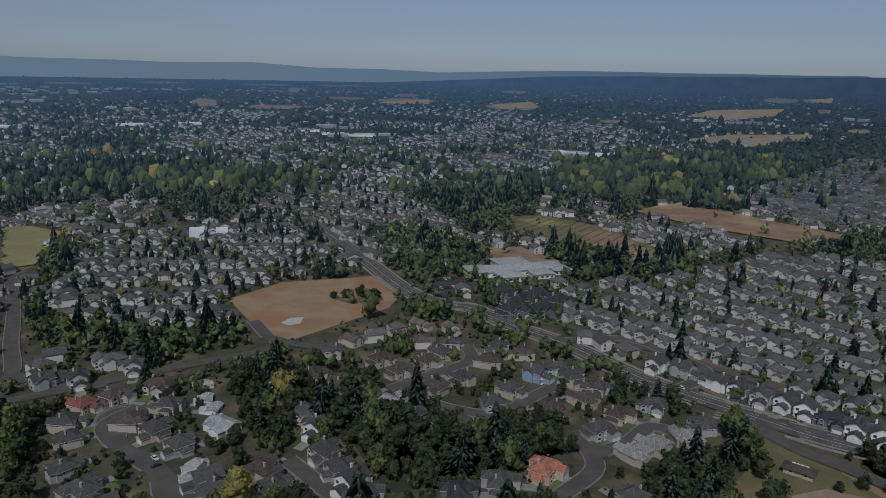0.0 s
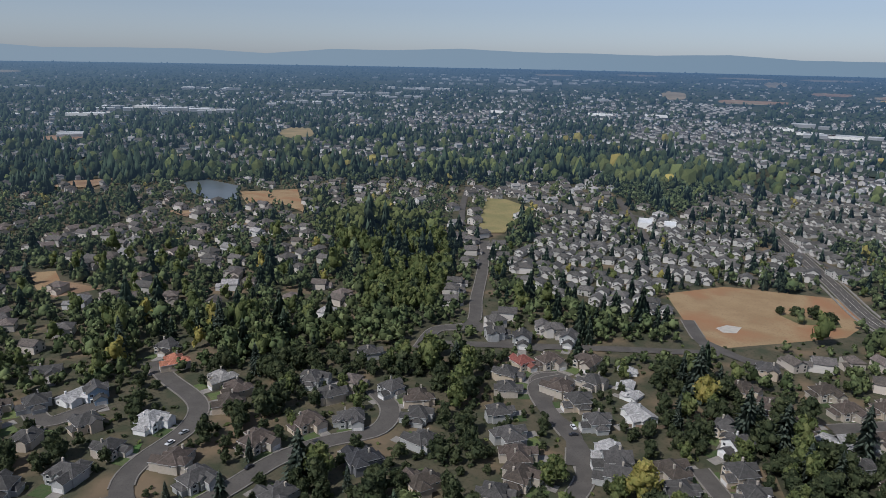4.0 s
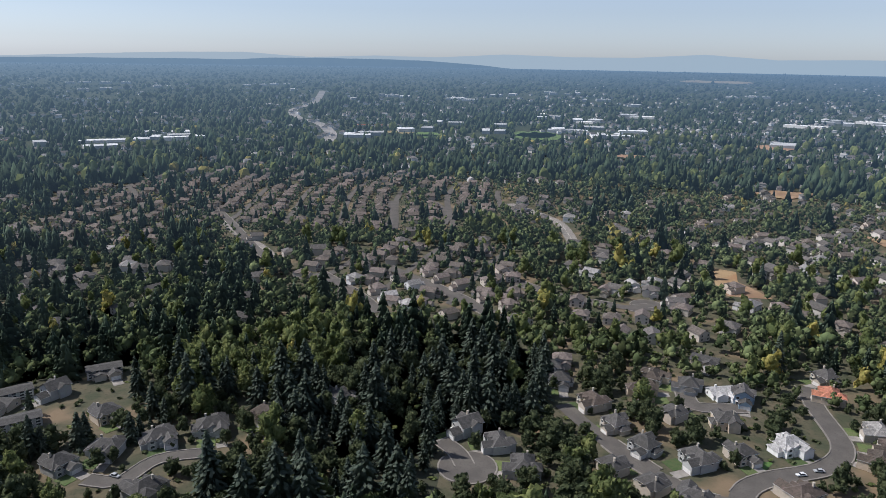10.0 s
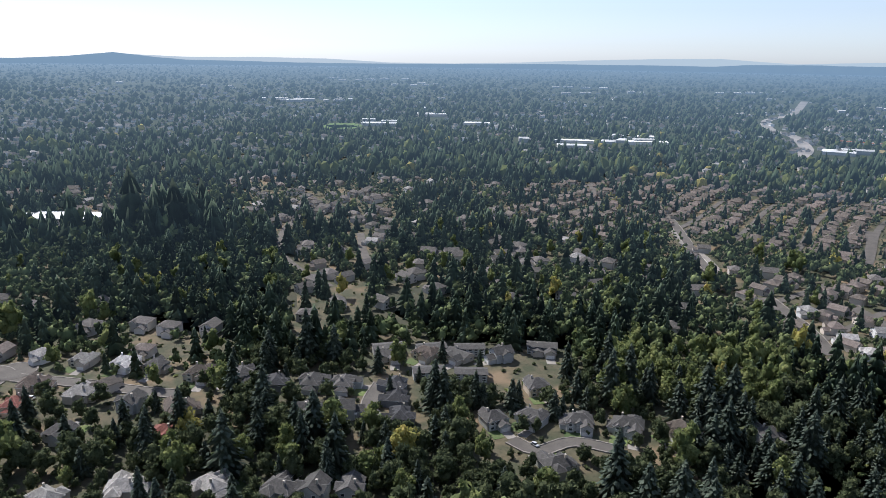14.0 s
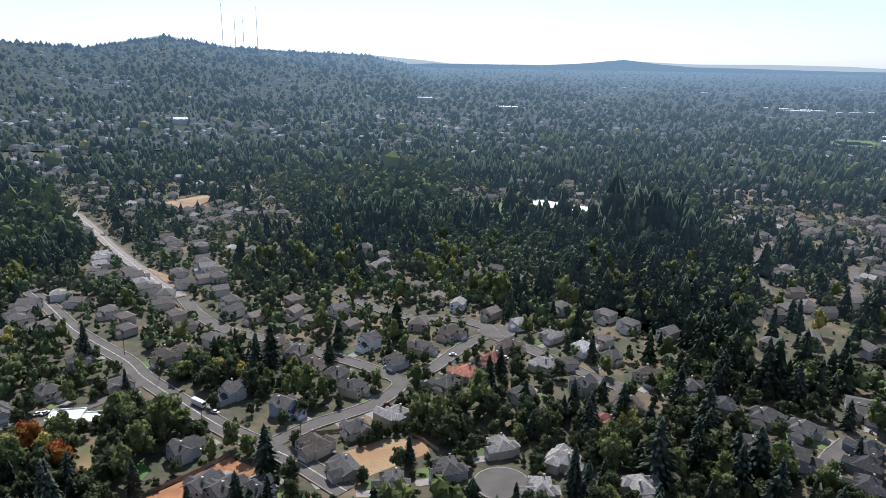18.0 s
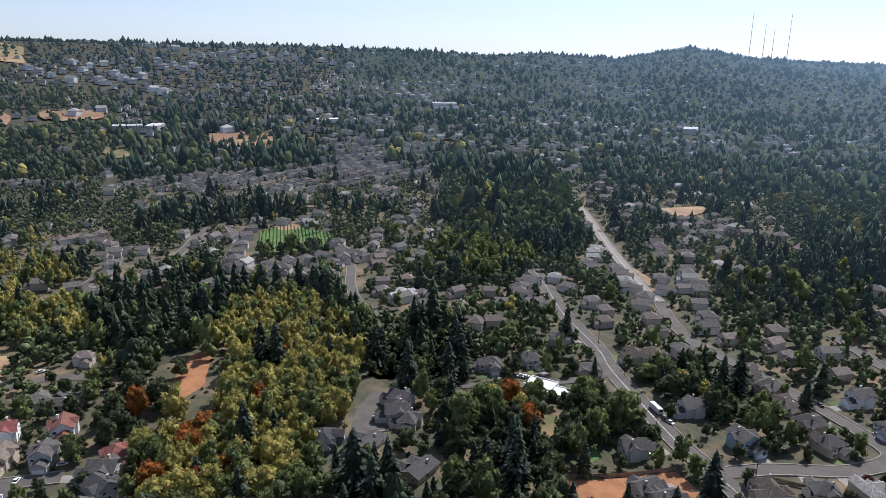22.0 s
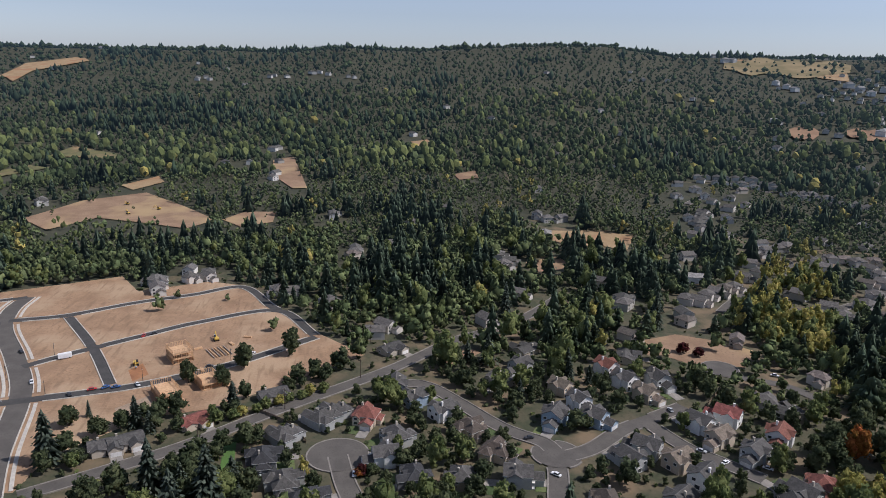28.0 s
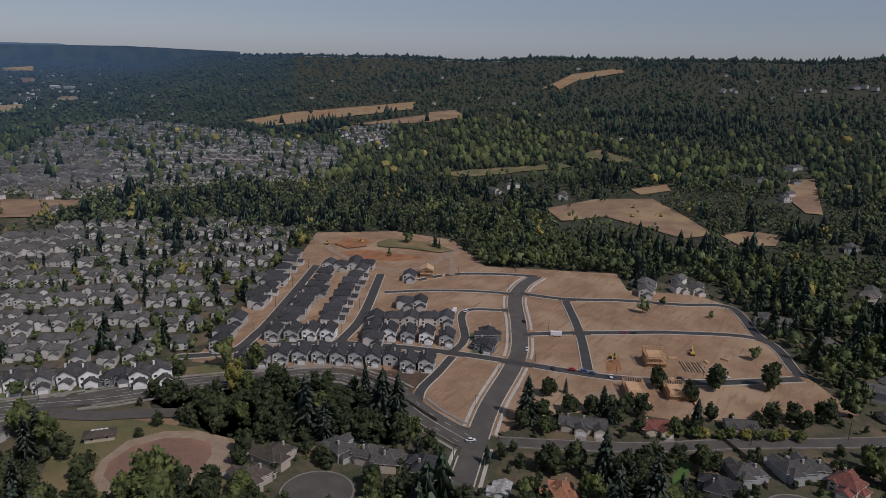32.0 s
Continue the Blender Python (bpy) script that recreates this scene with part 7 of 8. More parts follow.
# ---- farther houses, joined by neighbourhood ----
far_kit = [far_house(0), far_house(1), far_house(0, True), far_house(1, True)]
for k, (kind, poly) in enumerate(ZONES):
    if kind not in ("grid", "tan", "hill"):
        continue
    (xa, ya), (xb, yb) = poly.min(0), poly.max(0)
    mid = poly.mean(0)
    e = poly[1] - poly[0]
    a = ROWS_RUN.get(tuple(poly[0]), math.atan2(e[1], e[0]))
    size = max(xb - xa, yb - ya) * 1.5
    s1, s2 = {"grid": (11.8, 15.5), "tan": (17.0, 20.0), "hill": (26, 30)}[kind]
    n1, n2 = min(int(size / s1), 160), min(int(size / s2), 130)
    u, w = np.meshgrid((np.arange(n1) - n1 / 2) * s1, (np.arange(n2) - n2 / 2) * s2)
    bend = 1.0 if kind == "grid" else 2.2

    def place(u, w):
        u2, w2 = u + 15 * bend * np.sin(w / 90), w + 10 * bend * np.sin(u / 95)
        return mid[0] + u2 * math.cos(a) - w2 * math.sin(a), mid[1] + u2 * math.sin(a) + w2 * math.cos(a)

    row = np.broadcast_to(np.arange(n2)[:, None], u.shape)
    px, py = place(u + rng.normal(0, 1.2, u.shape), w + rng.normal(0, 1.0, w.shape))
    ok = inside(poly, px, py) & (taken(px, py) == 0) & (rng.random(px.shape) < ({"grid": 0.95, "tan": 0.88, "hill": 0.5}[kind])) & (row % 3 != 1)
    for x, y, r, uu in zip(px[ok], py[ok], row[ok], u[ok]):
        slope = 10 * bend / 95 * math.cos(uu / 95)
        far_put("tan_house" if kind == "tan" else "grey_house", x, y, a + slope + (0 if r % 3 == 2 else math.pi) + rng.normal(0, 0.04), rng.uniform(0.74, 0.88) if kind == "grid" else rng.uniform(0.78, 0.94))
        claim(np.array([x]), np.array([y]), 5.6, 3)
    # the streets between the rows
    pairs = []
    for r in range(1, n2, 3):
        uu = np.arange(-n1 / 2 * s1, n1 / 2 * s1, 8.0)
        ww = np.full(len(uu), (r - n2 / 2) * s2)
        ea, eb = np.stack(place(uu, ww - 3.4), 1), np.stack(place(uu, ww + 3.4), 1)
        free = inside(poly, *ea.T) & inside(poly, *eb.T) & (taken(*ea.T) != 2)
        j = np.arange(len(uu) - 1)[free[:-1] & free[1:]]
        if len(j) == 0:
            continue
        va, vb = (np.c_[e, land(*e.T) + 0.12 + np.hypot(*e.T) * 0.0006] for e in (ea, eb))
        pairs.append((np.r_[va, vb], np.c_[j, j + 1, j + 1 + len(uu), j + len(uu)]))
        near = np.hypot(*ea.T) < 900
        claim((ea[free & near, 0] + eb[free & near, 0]) / 2, (ea[free & near, 1] + eb[free & near, 1]) / 2, 4.5, 1)
    if pairs:
        tagged(new("street", raw_mesh("street", *join(pairs), [M["asphalt"]])), "parallel residential streets between rows of houses", "road", kind="structure")

for x, y in CLEARED:
    distant_hill = math.hypot(x, y) > 1200 and y < -900
    far_put("pale_house" if distant_hill else "grey_house", x, y, rng.uniform(0, 6.28), rng.uniform(1.3, 1.8) if distant_hill else rng.uniform(0.85, 1.05))

def wooded(az, r):
    """Where the wooded hills stand."""
    return ((az > 228) & (az < 325)) & (r > 430) & ~((az < 258) & (r < 760))


# the open suburb: houses along streets, block by block, among the trees
def town(az, r):
    """How thickly the suburb is built up, by turn and distance."""
    base = np.interp(az, [0, 15, 35, 55, 75, 100, 125, 150, 168, 185, 215, 228, 235, 258, 325, 338, 360], [0.95, 0.9, 0.7, 0.55, 0.38, 0.28, 0.3, 0.45, 0.55, 0.62, 0.6, 0.42, 0.15, 0.05, 0.03, 0.6, 0.95])
    return base * np.interp(r, [500, 900, 2500, 3200, 4300], [0.8, 1.0, 0.9, 0.5, 0.2])


for r0, r1, block in ((500, 1000, 170), (1000, 2000, 210), (2000, 3000, 300), (3000, 4200, 420)):
    n = int(2 * r1 / block) + 2
    for bx in range(-n // 2, n // 2 + 1):
        for by in range(-n // 2, n // 2 + 1):
            cx, cy = (bx + 0.5) * block, (by + 0.5) * block
            rc = math.hypot(cx, cy)
            if rc < r0 - block or rc > r1 + block:
                continue
            h = (math.sin(bx * 12.9898 + by * 78.233 + r0) * 43758.5453) % 1.0
            a, g = h * math.pi, (16.0, 27.0) if rc < 2000 else (21.0, 40.0) if rc < 3000 else (30.0, 62.0)
            k1, k2 = int(block * 0.75 / g[0]), int(block * 0.75 / g[1])
            u, w = np.meshgrid(np.arange(-k1, k1 + 1) * g[0], np.arange(-k2, k2 + 1) * g[1])
            w = w + 9 * np.sin(u / 45 + h * 6)
            x, y = cx + u * math.cos(a) - w * math.sin(a) + rng.normal(0, 1.6, u.shape), cy + u * math.sin(a) + w * math.cos(a) + rng.normal(0, 1.6, u.shape)
            x, y = x.ravel(), y.ravel()
            r, az = np.hypot(x, y), np.degrees(np.arctan2(-x, y)) % 360
            wave = np.array([noise.noise(Vector((p / 330, q / 330, 7.0))) for p, q in ((cx, cy),)])[0]
            chance = town(az, r) * np.clip(0.72 + 1.25 * wave, 0.06, 1.1)
            ok = (np.abs(x - cx) < block / 2 - 3) & (np.abs(y - cy) < block / 2 - 3) & (r > r0) & (r <= r1) & (taken(x, y) == 0) & (rng.random(len(x)) < chance * 0.86) & ~(wooded(az, r) & (rng.random(len(x)) > 0.25))
            if not ok.any():
                continue
            x, y, r = x[ok], y[ok], r[ok]
            ok = ~opened(x, y)
            for kind, poly in ZONES:
                if np.hypot(*(poly.mean(0) - (cx, cy))) < 900 + block:
                    ok &= ~inside(poly, x, y)
            for name, kind, poly in FIELDS:
                if np.hypot(*(poly.mean(0) - (cx, cy))) < 900 + block:
                    ok &= ~inside(poly, x, y)
            for xx, yy, rr in zip(x[ok], y[ok], r[ok]):
                far_put("pale_house" if rng.random() < 0.13 else "suburban_house", xx, yy, a + rng.integers(0, 2) * math.pi + rng.normal(0, 0.1), rng.uniform(0.82, 1.05) * (1.0 if rr < 2000 else 1.08))
                if rr < 960:
                    claim(np.array([xx]), np.array([yy]), 6, 3)

FAR_LOOK = {"new_house": ((0.52, 0.50, 0.47), (0.052, 0.051, 0.054), "rows of new two-storey houses with dark shingle roofs"), "grey_house": ((0.56, 0.54, 0.50), (0.118, 0.111, 0.101), "dense rows of two-storey houses with grey shingle roofs"), "tan_house": ((0.54, 0.48, 0.41), (0.150, 0.124, 0.106), "curving rows of large houses with tan and brown roofs"),
            "suburban_house": ((0.60, 0.56, 0.51), (0.122, 0.111, 0.101), "suburban houses scattered among trees"), "pale_house": ((0.65, 0.64, 0.62), (0.30, 0.285, 0.27), "pale-roofed houses among trees")}
for group, items in FAR.items():
    wallc, roofc, says = FAR_LOOK[group]
    wm = material(group + "_walls", wallc, tuple(v * 0.8 for v in wallc), 0.02, 0.85, 0, 0.2, "island")
    rm = shingle(group + "_roofs", roofc, 0.28, "island")
    items = np.array(items)
    r = np.hypot(items[:, 0], items[:, 1])
    for away, hit in ((False, r <= 980), (True, r > 980)):
        vs, fs, ix, n = [], [], [], 0
        for k in (2, 3) if away else (0, 1):
            it = items[hit][k % 2::2]
            if len(it) == 0:
                continue
            v, f, idx = far_kit[k]
            s = it[:, 3] * true_scale(it[:, 0], it[:, 1])
            sv, sf = stamp(v, f, np.c_[it[:, :2], land(it[:, 0], it[:, 1]) + (2.0 if away else 0.1) * (np.hypot(it[:, 0], it[:, 1]) > 1250 if away else 1)], np.c_[s, s, s], it[:, 2])
            vs.append(sv)
            fs.append(sf + n)
            n += len(sv)
            ix.append(np.tile(idx, len(it)))
        if n:
            # far walls and roofs have haze painted into their materials too
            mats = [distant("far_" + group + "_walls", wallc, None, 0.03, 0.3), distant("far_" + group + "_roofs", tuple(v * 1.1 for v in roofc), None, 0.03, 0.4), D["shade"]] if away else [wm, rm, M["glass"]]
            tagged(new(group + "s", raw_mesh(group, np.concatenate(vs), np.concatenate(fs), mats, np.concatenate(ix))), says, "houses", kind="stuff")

# ---- trees ----
GREENS = {"conifer": ((0.086, 0.112, 0.086), (0.114, 0.140, 0.104)), "green": ((0.072, 0.092, 0.048), (0.108, 0.126, 0.062)), "bright": ((0.15, 0.185, 0.072), (0.20, 0.225, 0.085)),
          "yellow": ((0.34, 0.325, 0.10), (0.42, 0.36, 0.11)), "orange": ((0.28, 0.11, 0.03), (0.36, 0.15, 0.04)), "maroon": ((0.07, 0.02, 0.02), (0.11, 0.03, 0.025))}
for k, (a, b) in GREENS.items():
    M["leaf_" + k] = material(k + "_foliage", a, b, 0.25, 0.8, 0.5 if k == "conifer" else 0.9, 0.34, "island", fine=1.1, through_light=0.38)

# metres from each cell to the nearest house or road, up to 40
GAP = np.full(TAKEN.shape, 40.0)
near_by = (TAKEN == 3) | (TAKEN == 1)
for step in range(20):
    GAP[near_by & (GAP > step * CELL)] = step * CELL
    grown = near_by.copy()
    for axis, shift in ((0, 1), (0, -1), (1, 1), (1, -1)):
        grown |= np.roll(near_by, shift, axis)
    if step % 2:
        for shift in (1, -1):
            grown |= np.roll(np.roll(near_by, shift, 0), 1, 1) | np.roll(np.roll(near_by, shift, 0), -1, 1)
    near_by = grown


def gap_of(x, y):
    i, j, ok = cell_of(x, y)
    return np.where(ok, GAP[i, j], 12.0)


def grow(x, y, r, spread=1.0):
    """Chooses what grows at each place by its zone and by chance."""
    n = len(x)
    dice, dice2 = rng.random(n), rng.random(n)
    patch = np.array([noise.noise(Vector((a / 140, b / 140, 3.0))) for a, b in zip(x, y)])
    az = np.degrees(np.arctan2(-x, y)) % 360
    wild = wooded(az, r)
    broad = np.array([noise.noise(Vector((a / 420, b / 420, 9.0))) for a, b in zip(x, y)])
    con = np.where(wild, 0.10 + patch * 0.8 + broad * 1.0, np.where(r < 420, 0.08 + patch * 0.3, 0.12 + patch * 0.55))
    yel, bri, keep = np.full(n, 0.006), np.where(wild, 0.05 + 0.25 * np.clip(-broad, 0, 1), 0.075), np.where(wild, 0.98, np.where(r < 520, 0.50, 0.56))
    keep = np.where(patch > 0.3, 0.85, keep)
    gap = gap_of(x, y)
    garden = ~wild & (r < 1000)
    keep = np.where(garden, np.interp(gap, [2, 5, 9, 14], [0.35, 0.56, 0.82, 0.93]), keep)
    con = np.where(garden, con + np.interp(gap, [4, 12, 20], [-0.10, -0.02, 0.06]), con)
    plain = ~wild & (r > 1000)
    built = town(az, r)
    grove = np.array([noise.noise(Vector((a / 330, b / 330, 7.0))) for a, b in zip(x, y)])
    keep = np.where(plain, np.clip(1.02 - built * (0.68 + 0.95 * grove), 0.22, 0.97), keep)
    con = np.where(plain, np.clip(0.52 - built * 0.45 + patch * 0.5 - grove * 0.5, 0.05, 0.85), con)
    con = np.where(wild & (az < 262), con - 0.34, np.where(wild, con - 0.08, con))
    con = np.where(garden & (r > 300) & (az > 40) & (az < 105), con * 0.5 - 0.02, con)
    for kind, poly in ZONES:
        hit = inside(poly, x, y)
        if kind in ("grid", "tan"):
            keep, con, yel = np.where(hit, np.where(r > 900, 0.38, 0.66) if kind == "grid" else np.where(r > 900, 0.6, 0.8), keep), np.where(hit, 0.22, con), np.where(hit, 0.02, yel)
        elif kind == "conifer":
            keep, con = np.where(hit, 0.93, keep), np.where(hit, np.where(r > 420, 0.05, 0.24) + patch * 0.55, con)
        elif kind == "fir":
            keep, con, bri = np.where(hit, 0.74, keep), np.where(hit, np.where(r > 372, 0.34, 0.46), con), np.where(hit, 0.04, bri)
        elif kind == "wood":
            keep, con = np.where(hit, 0.97, keep), np.where(hit, 0.12 + patch * 0.3, con)
        elif kind == "yellow":
            keep, con, yel, bri = np.where(hit, 0.97, keep), np.where(hit, 0.04, con), np.where(hit, 0.55, yel), np.where(hit, 0.35, bri)
        elif kind == "bright":
            keep, con, bri = np.where(hit, 0.97, keep), np.where(hit, 0.08, con), np.where(hit, 0.7, bri)
    for name, kind, poly in FIELDS:
        # trees between these fields and the camera thinned to keep them in view
        if name in ("quarry_ground", "clearing", "dry_field", "playing_field") and np.hypot(*poly.mean(0)) > 480:
            for step in (16, 32, 50):
                keep = np.where(inside(poly, x * (1 + step / r), y * (1 + step / r)), keep * 0.3, keep)
        keep = np.where(inside(poly, x, y), {"olive": 0.12, "earth": 0.003}.get(kind, 0.012), keep)
    keep = np.where(inside(pond_poly, x, y), 0, np.where(opened(x, y), np.where((az > 200) & (az < 300), 0.3, 0.0), keep))
    for name, width, kerbed, line in ROADS:
        if name == "highway":
            near = (np.abs(x - line[:, 0].mean()) < 900) & (np.abs(y - line[:, 1].mean()) < 900)
            if near.any():
                gap = np.min(np.hypot(x[near][:, None] - line[None, ::4, 0], y[near][:, None] - line[None, ::4, 1]), axis=1)
                keep[near] = np.where(gap < 30, 0.0, keep[near])
    # trees on the camera side of these houses removed to fit its view
    for k, (cx, cy) in enumerate(CLEARED + FRONT):
        gone = np.hypot(cx, cy)
        along, off = (x * cx + y * cy) / gone - gone, np.abs(x * cy - y * cx) / gone
        keep = np.where((along > (-45 if gone < 1200 else -80)) & (along < 14) & (off < (17 if k < len(CLEARED) else 13)), 0.03 if k < len(CLEARED) else 0.16, keep)
    dark = (az > 108) & (az < 160) & (r > 300) & (r < 1000)
    con = np.where(dark, con + 0.20, con)
    alive = (dice < keep)
    is_con = alive & (dice2 < con)
    rest = alive & ~is_con
    d3 = rng.random(n)
    kinds = {"conifer": is_con, "yellow": rest & (d3 < yel), "bright": rest & (d3 >= yel) & (d3 < yel + bri), "green": rest & (d3 >= yel + bri)}
    return kinds


def tall(kind, n):
    if kind in ("yellow", "bright"):
        return rng.uniform(11, 19, n)
    return 10 + 15 * rng.random(n) ** 1.6 if kind == "conifer" else 4.2 + 8.5 * rng.random(n) ** 1.5


# shrubs about the gardens
n = 7500
sr, sa2 = np.sqrt(rng.uniform(225 ** 2, 560 ** 2, n)), rng.uniform(0, 2 * math.pi, n)
sx, sy = sr * np.cos(sa2), sr * np.sin(sa2)
t = taken(sx, sy)
ok = (t == 0)
for name, kind, poly in FIELDS:
    ok &= ~inside(poly, sx, sy) | (rng.random(n) < 0.06)
sx, sy = sx[ok], sy[ok]
ss = rng.uniform(0.7, 1.9, (len(sx), 3)) * np.array([1.2, 1.2, 0.9])
half = rng.random(len(sx)) < 0.75
bush = broad_crown(5, 1, 7, 0.34)
for hit, kind in ((half, "green"), (~half, "bright")):
    v, f = stamp(bush[0] - np.array([0, 0, 0.3]), bush[1], np.c_[sx[hit], sy[hit], np.zeros(hit.sum())], ss[hit] * 1.5, rng.uniform(0, 6.28, hit.sum()))
    tagged(new("shrubs", raw_mesh("shrubs", v, f, [M["leaf_" + kind]])), "low garden shrubs about the houses", "shrubs", kind="stuff")

# rows of young trees along the wide road
for name, width, kerbed, line in ROADS:
    if name == "arterial" and line[:, 1].mean() > 330 and line[:, 0].mean() > 50:
        d = np.gradient(line, axis=0)
        d /= np.linalg.norm(d, axis=1)[:, None]
        spots = np.concatenate([(line + np.c_[-d[:, 1], d[:, 0]] * s * (width / 2 + 6.5))[::2] for s in (-1, 1)])
        high = rng.uniform(5, 8.5, len(spots))
        v, f = stamp(*broad_crown(77, 5, 20, 0.09), np.c_[spots, np.full(len(spots), 0.2)], np.c_[high * 0.8, high * 0.8, high], rng.uniform(0, 6.28, len(spots)))
        tagged(new("street_trees", raw_mesh("street_trees", v, f, [M["leaf_green"]], None, False)), "rows of young green trees along a wide road", "trees", kind="stuff")

# near: one by one
side = 7.2
n = int(1280 / side)
u, w = np.meshgrid((np.arange(n) - n / 2) * side, (np.arange(n) - n / 2) * side)
u, w = (u + rng.uniform(-3, 3, u.shape)).ravel(), (w + rng.uniform(-3, 3, w.shape)).ravel()
r = np.hypot(u, w)
ok = (r > 110) & (r < 640) & (taken(u, w) != 1) & (taken(u, w) != 3)
u, w, r = u[ok], w[ok], r[ok]
NEAR = []
for kind, hit in grow(u, w, r).items():
    grove = np.zeros(hit.sum(), bool)
    for zkind, poly in ZONES:
        if zkind in ("fir", "conifer", "wood", "yellow", "bright"):
            grove |= inside(poly, u[hit], w[hit])
    low = np.zeros(hit.sum(), bool)
    for zkind, poly in ZONES:
        if zkind == "grid":
            low |= inside(poly, u[hit], w[hit])
    NEAR.append((kind, np.c_[u[hit], w[hit], tall(kind, hit.sum()) * np.where(grove, 1.0 if kind in ("yellow", "bright") else 1.25, np.where(low, 0.78, np.interp(gap_of(u[hit], w[hit]), [2, 6, 12, 20], [0.72, 0.9, 1.15, 1.35])))]))
BANDS = []
for ra, rb, frac, along in ((640, 980, 100.0, 100.0), (980, 1600, 95.0, 125.0), (1600, 2600, 90.0, 120.0), (2600, 4600, 85.0, 110.0)):
    rr = np.exp(np.arange(math.log(ra), math.log(rb), 1 / frac))
    xs, ys = [], []
    for q in rr:
        m = int(2 * math.pi * along)
        a = np.arange(m) * 2 * math.pi / m + rng.uniform(0, 1)
        q2 = q * (1 + rng.uniform(-0.5, 0.5, m) / frac)
        a = a + rng.uniform(-0.4, 0.4, m) / along
        xs.append(-q2 * np.sin(a))
        ys.append(q2 * np.cos(a))
    x, y = np.concatenate(xs), np.concatenate(ys)
    t = taken(x, y)
    ok = (t != 1) & (t != 3)
    az = np.degrees(np.arctan2(-x, y)) % 360
    x, y = x[ok], y[ok]
    r = np.hypot(x, y)
    swell = 1 + 0.5 * np.array([noise.noise(Vector((p / 75, q / 75, 2.0))) for p, q in zip(x, y)])
    for kind, hit in grow(x, y, r).items():
        h = swell[hit] * tall(kind, hit.sum()) * np.where(wooded(np.degrees(np.arctan2(-x[hit], y[hit])) % 360, r[hit]), 1.05, np.interp(gap_of(x[hit], y[hit]), [2, 6, 12, 20], [0.75, 0.9, 1.1, 1.25]))
        if ra < 1500:
            for zkind, poly in ZONES:
                if zkind in ("fir", "conifer", "wood", "yellow", "bright"):
                    h = np.where(inside(poly, x[hit], y[hit]) & ~wooded(np.degrees(np.arctan2(-x[hit], y[hit])) % 360, r[hit]), np.maximum(h, 9) * 1.3, h)
        BANDS.append((kind, np.c_[x[hit], y[hit], h, r[hit]]))

near_kit = {"conifer": [needle_crown(s, 11, 6, 0.20, 130) for s in (1, 2, 3)]}
mid_kit = {"conifer": [needle_crown(s, 6, 5, 0.21, 34) for s in (4, 5)]}
rim_kit = {"conifer": [needle_crown(s, 3, 5, 0.25) for s in (9, 10)]}
far_kits = {"conifer": [needle_crown(s, 1, 4, 0.26) for s in (7, 8)]}
for k, key in enumerate(("green", "bright", "yellow", "orange")):
    near_kit[key] = [broad_crown(20 + 5 * k + s, 7, 175, 0.060, 1, 0.36) for s in (0, 1, 2, 3)]
    mid_kit[key] = [broad_crown(60 + 5 * k + s, 4, 34, 0.090, 1, 0.34) for s in (0, 1, 2)]
    far_kits[key] = [broad_crown(90 + 5 * k + s, 1, 0, 0.1) for s in (0, 1)]
    rim_kit[key] = [broad_crown(120 + 5 * k + s, 3, 9, 0.12, 1, 0.36) for s in (0, 1, 2)]
TREE_SAYS = {"conifer": "tall dark green fir with drooping tiers", "green": "round green broadleaf tree between houses", "bright": "fresh light green broadleaf tree", "yellow": "yellowing broadleaf tree in late summer", "orange": "round maple in orange autumn colour", "maroon": "dark maroon plum tree in a garden"}
ONES = {}


def one_by_one(kind, arr):
    """Single trees: a trunk that carries its crown, built three times a kind and copied."""
    for i, (x, y, high) in enumerate(arr):
        key = (kind, i % 3)
        if key not in ONES:
            seed = 300 + 10 * len(ONES)
            if kind == "conifer":
                crown, stem = needle_crown(seed, 15, 8, 0.19, 320), trunk_mesh(seed, 0.9, 0.018, 0)
            else:
                crown, stem = broad_crown(seed, 12, 420, 0.046, 1, 0.34), trunk_mesh(seed, 0.62, 0.026, 6)
            root = new("fir_tree" if kind == "conifer" else "tree", raw_mesh("trunk", *stem, [M["bark"]]))
            tagged(root, TREE_SAYS[kind], "tree", "trees between the houses")
            leaf = new("crown", raw_mesh("crown", *crown, [M["leaf_" + kind]], None, False))
            leaf.parent = root
            ONES[key] = root
            ob = root
        else:
            ob = copy_thing(ONES[key], Matrix())
        wide = high * (0.9 + 0.3 * ((i * 0.618) % 1)) * (1.0 if kind == "conifer" else 0.95)
        ob.matrix_basis = pose(x, y, float(land(x, y)), 0, 0, i * 137.5) @ Matrix.Diagonal((wide, wide, high, 1))


POOL = {}
for kind, arr in NEAR:
    r = np.hypot(arr[:, 0], arr[:, 1])
    for where, hit in (("one", (r > 242) & (r <= 255)), ("near", ((r > 225) & (r <= 242)) | ((r > 255) & (r <= 372))), ("mid", (r > 372) | ((r <= 225) & (arr[:, 2] > 11)))):
        POOL.setdefault((where, kind), []).append(arr[hit])
for kind, arr in BANDS:
    r = arr[:, 3]
    POOL.setdefault(("rim", kind), []).append(arr[r <= 980, :3])
    for where, lo, hi in (("far", 980, 1700), ("farther", 1700, 5000)):
        POOL.setdefault((where, "conifer" if kind == "conifer" else "green" if where == "farther" else kind), []).append(arr[(r > lo) & (r <= hi), :3])
# mid and far leaves: haze glow painted in from 400 m on
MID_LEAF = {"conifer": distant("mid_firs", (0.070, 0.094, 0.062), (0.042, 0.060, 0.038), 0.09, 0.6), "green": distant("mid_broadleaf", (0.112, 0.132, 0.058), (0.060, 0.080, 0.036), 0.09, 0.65)}
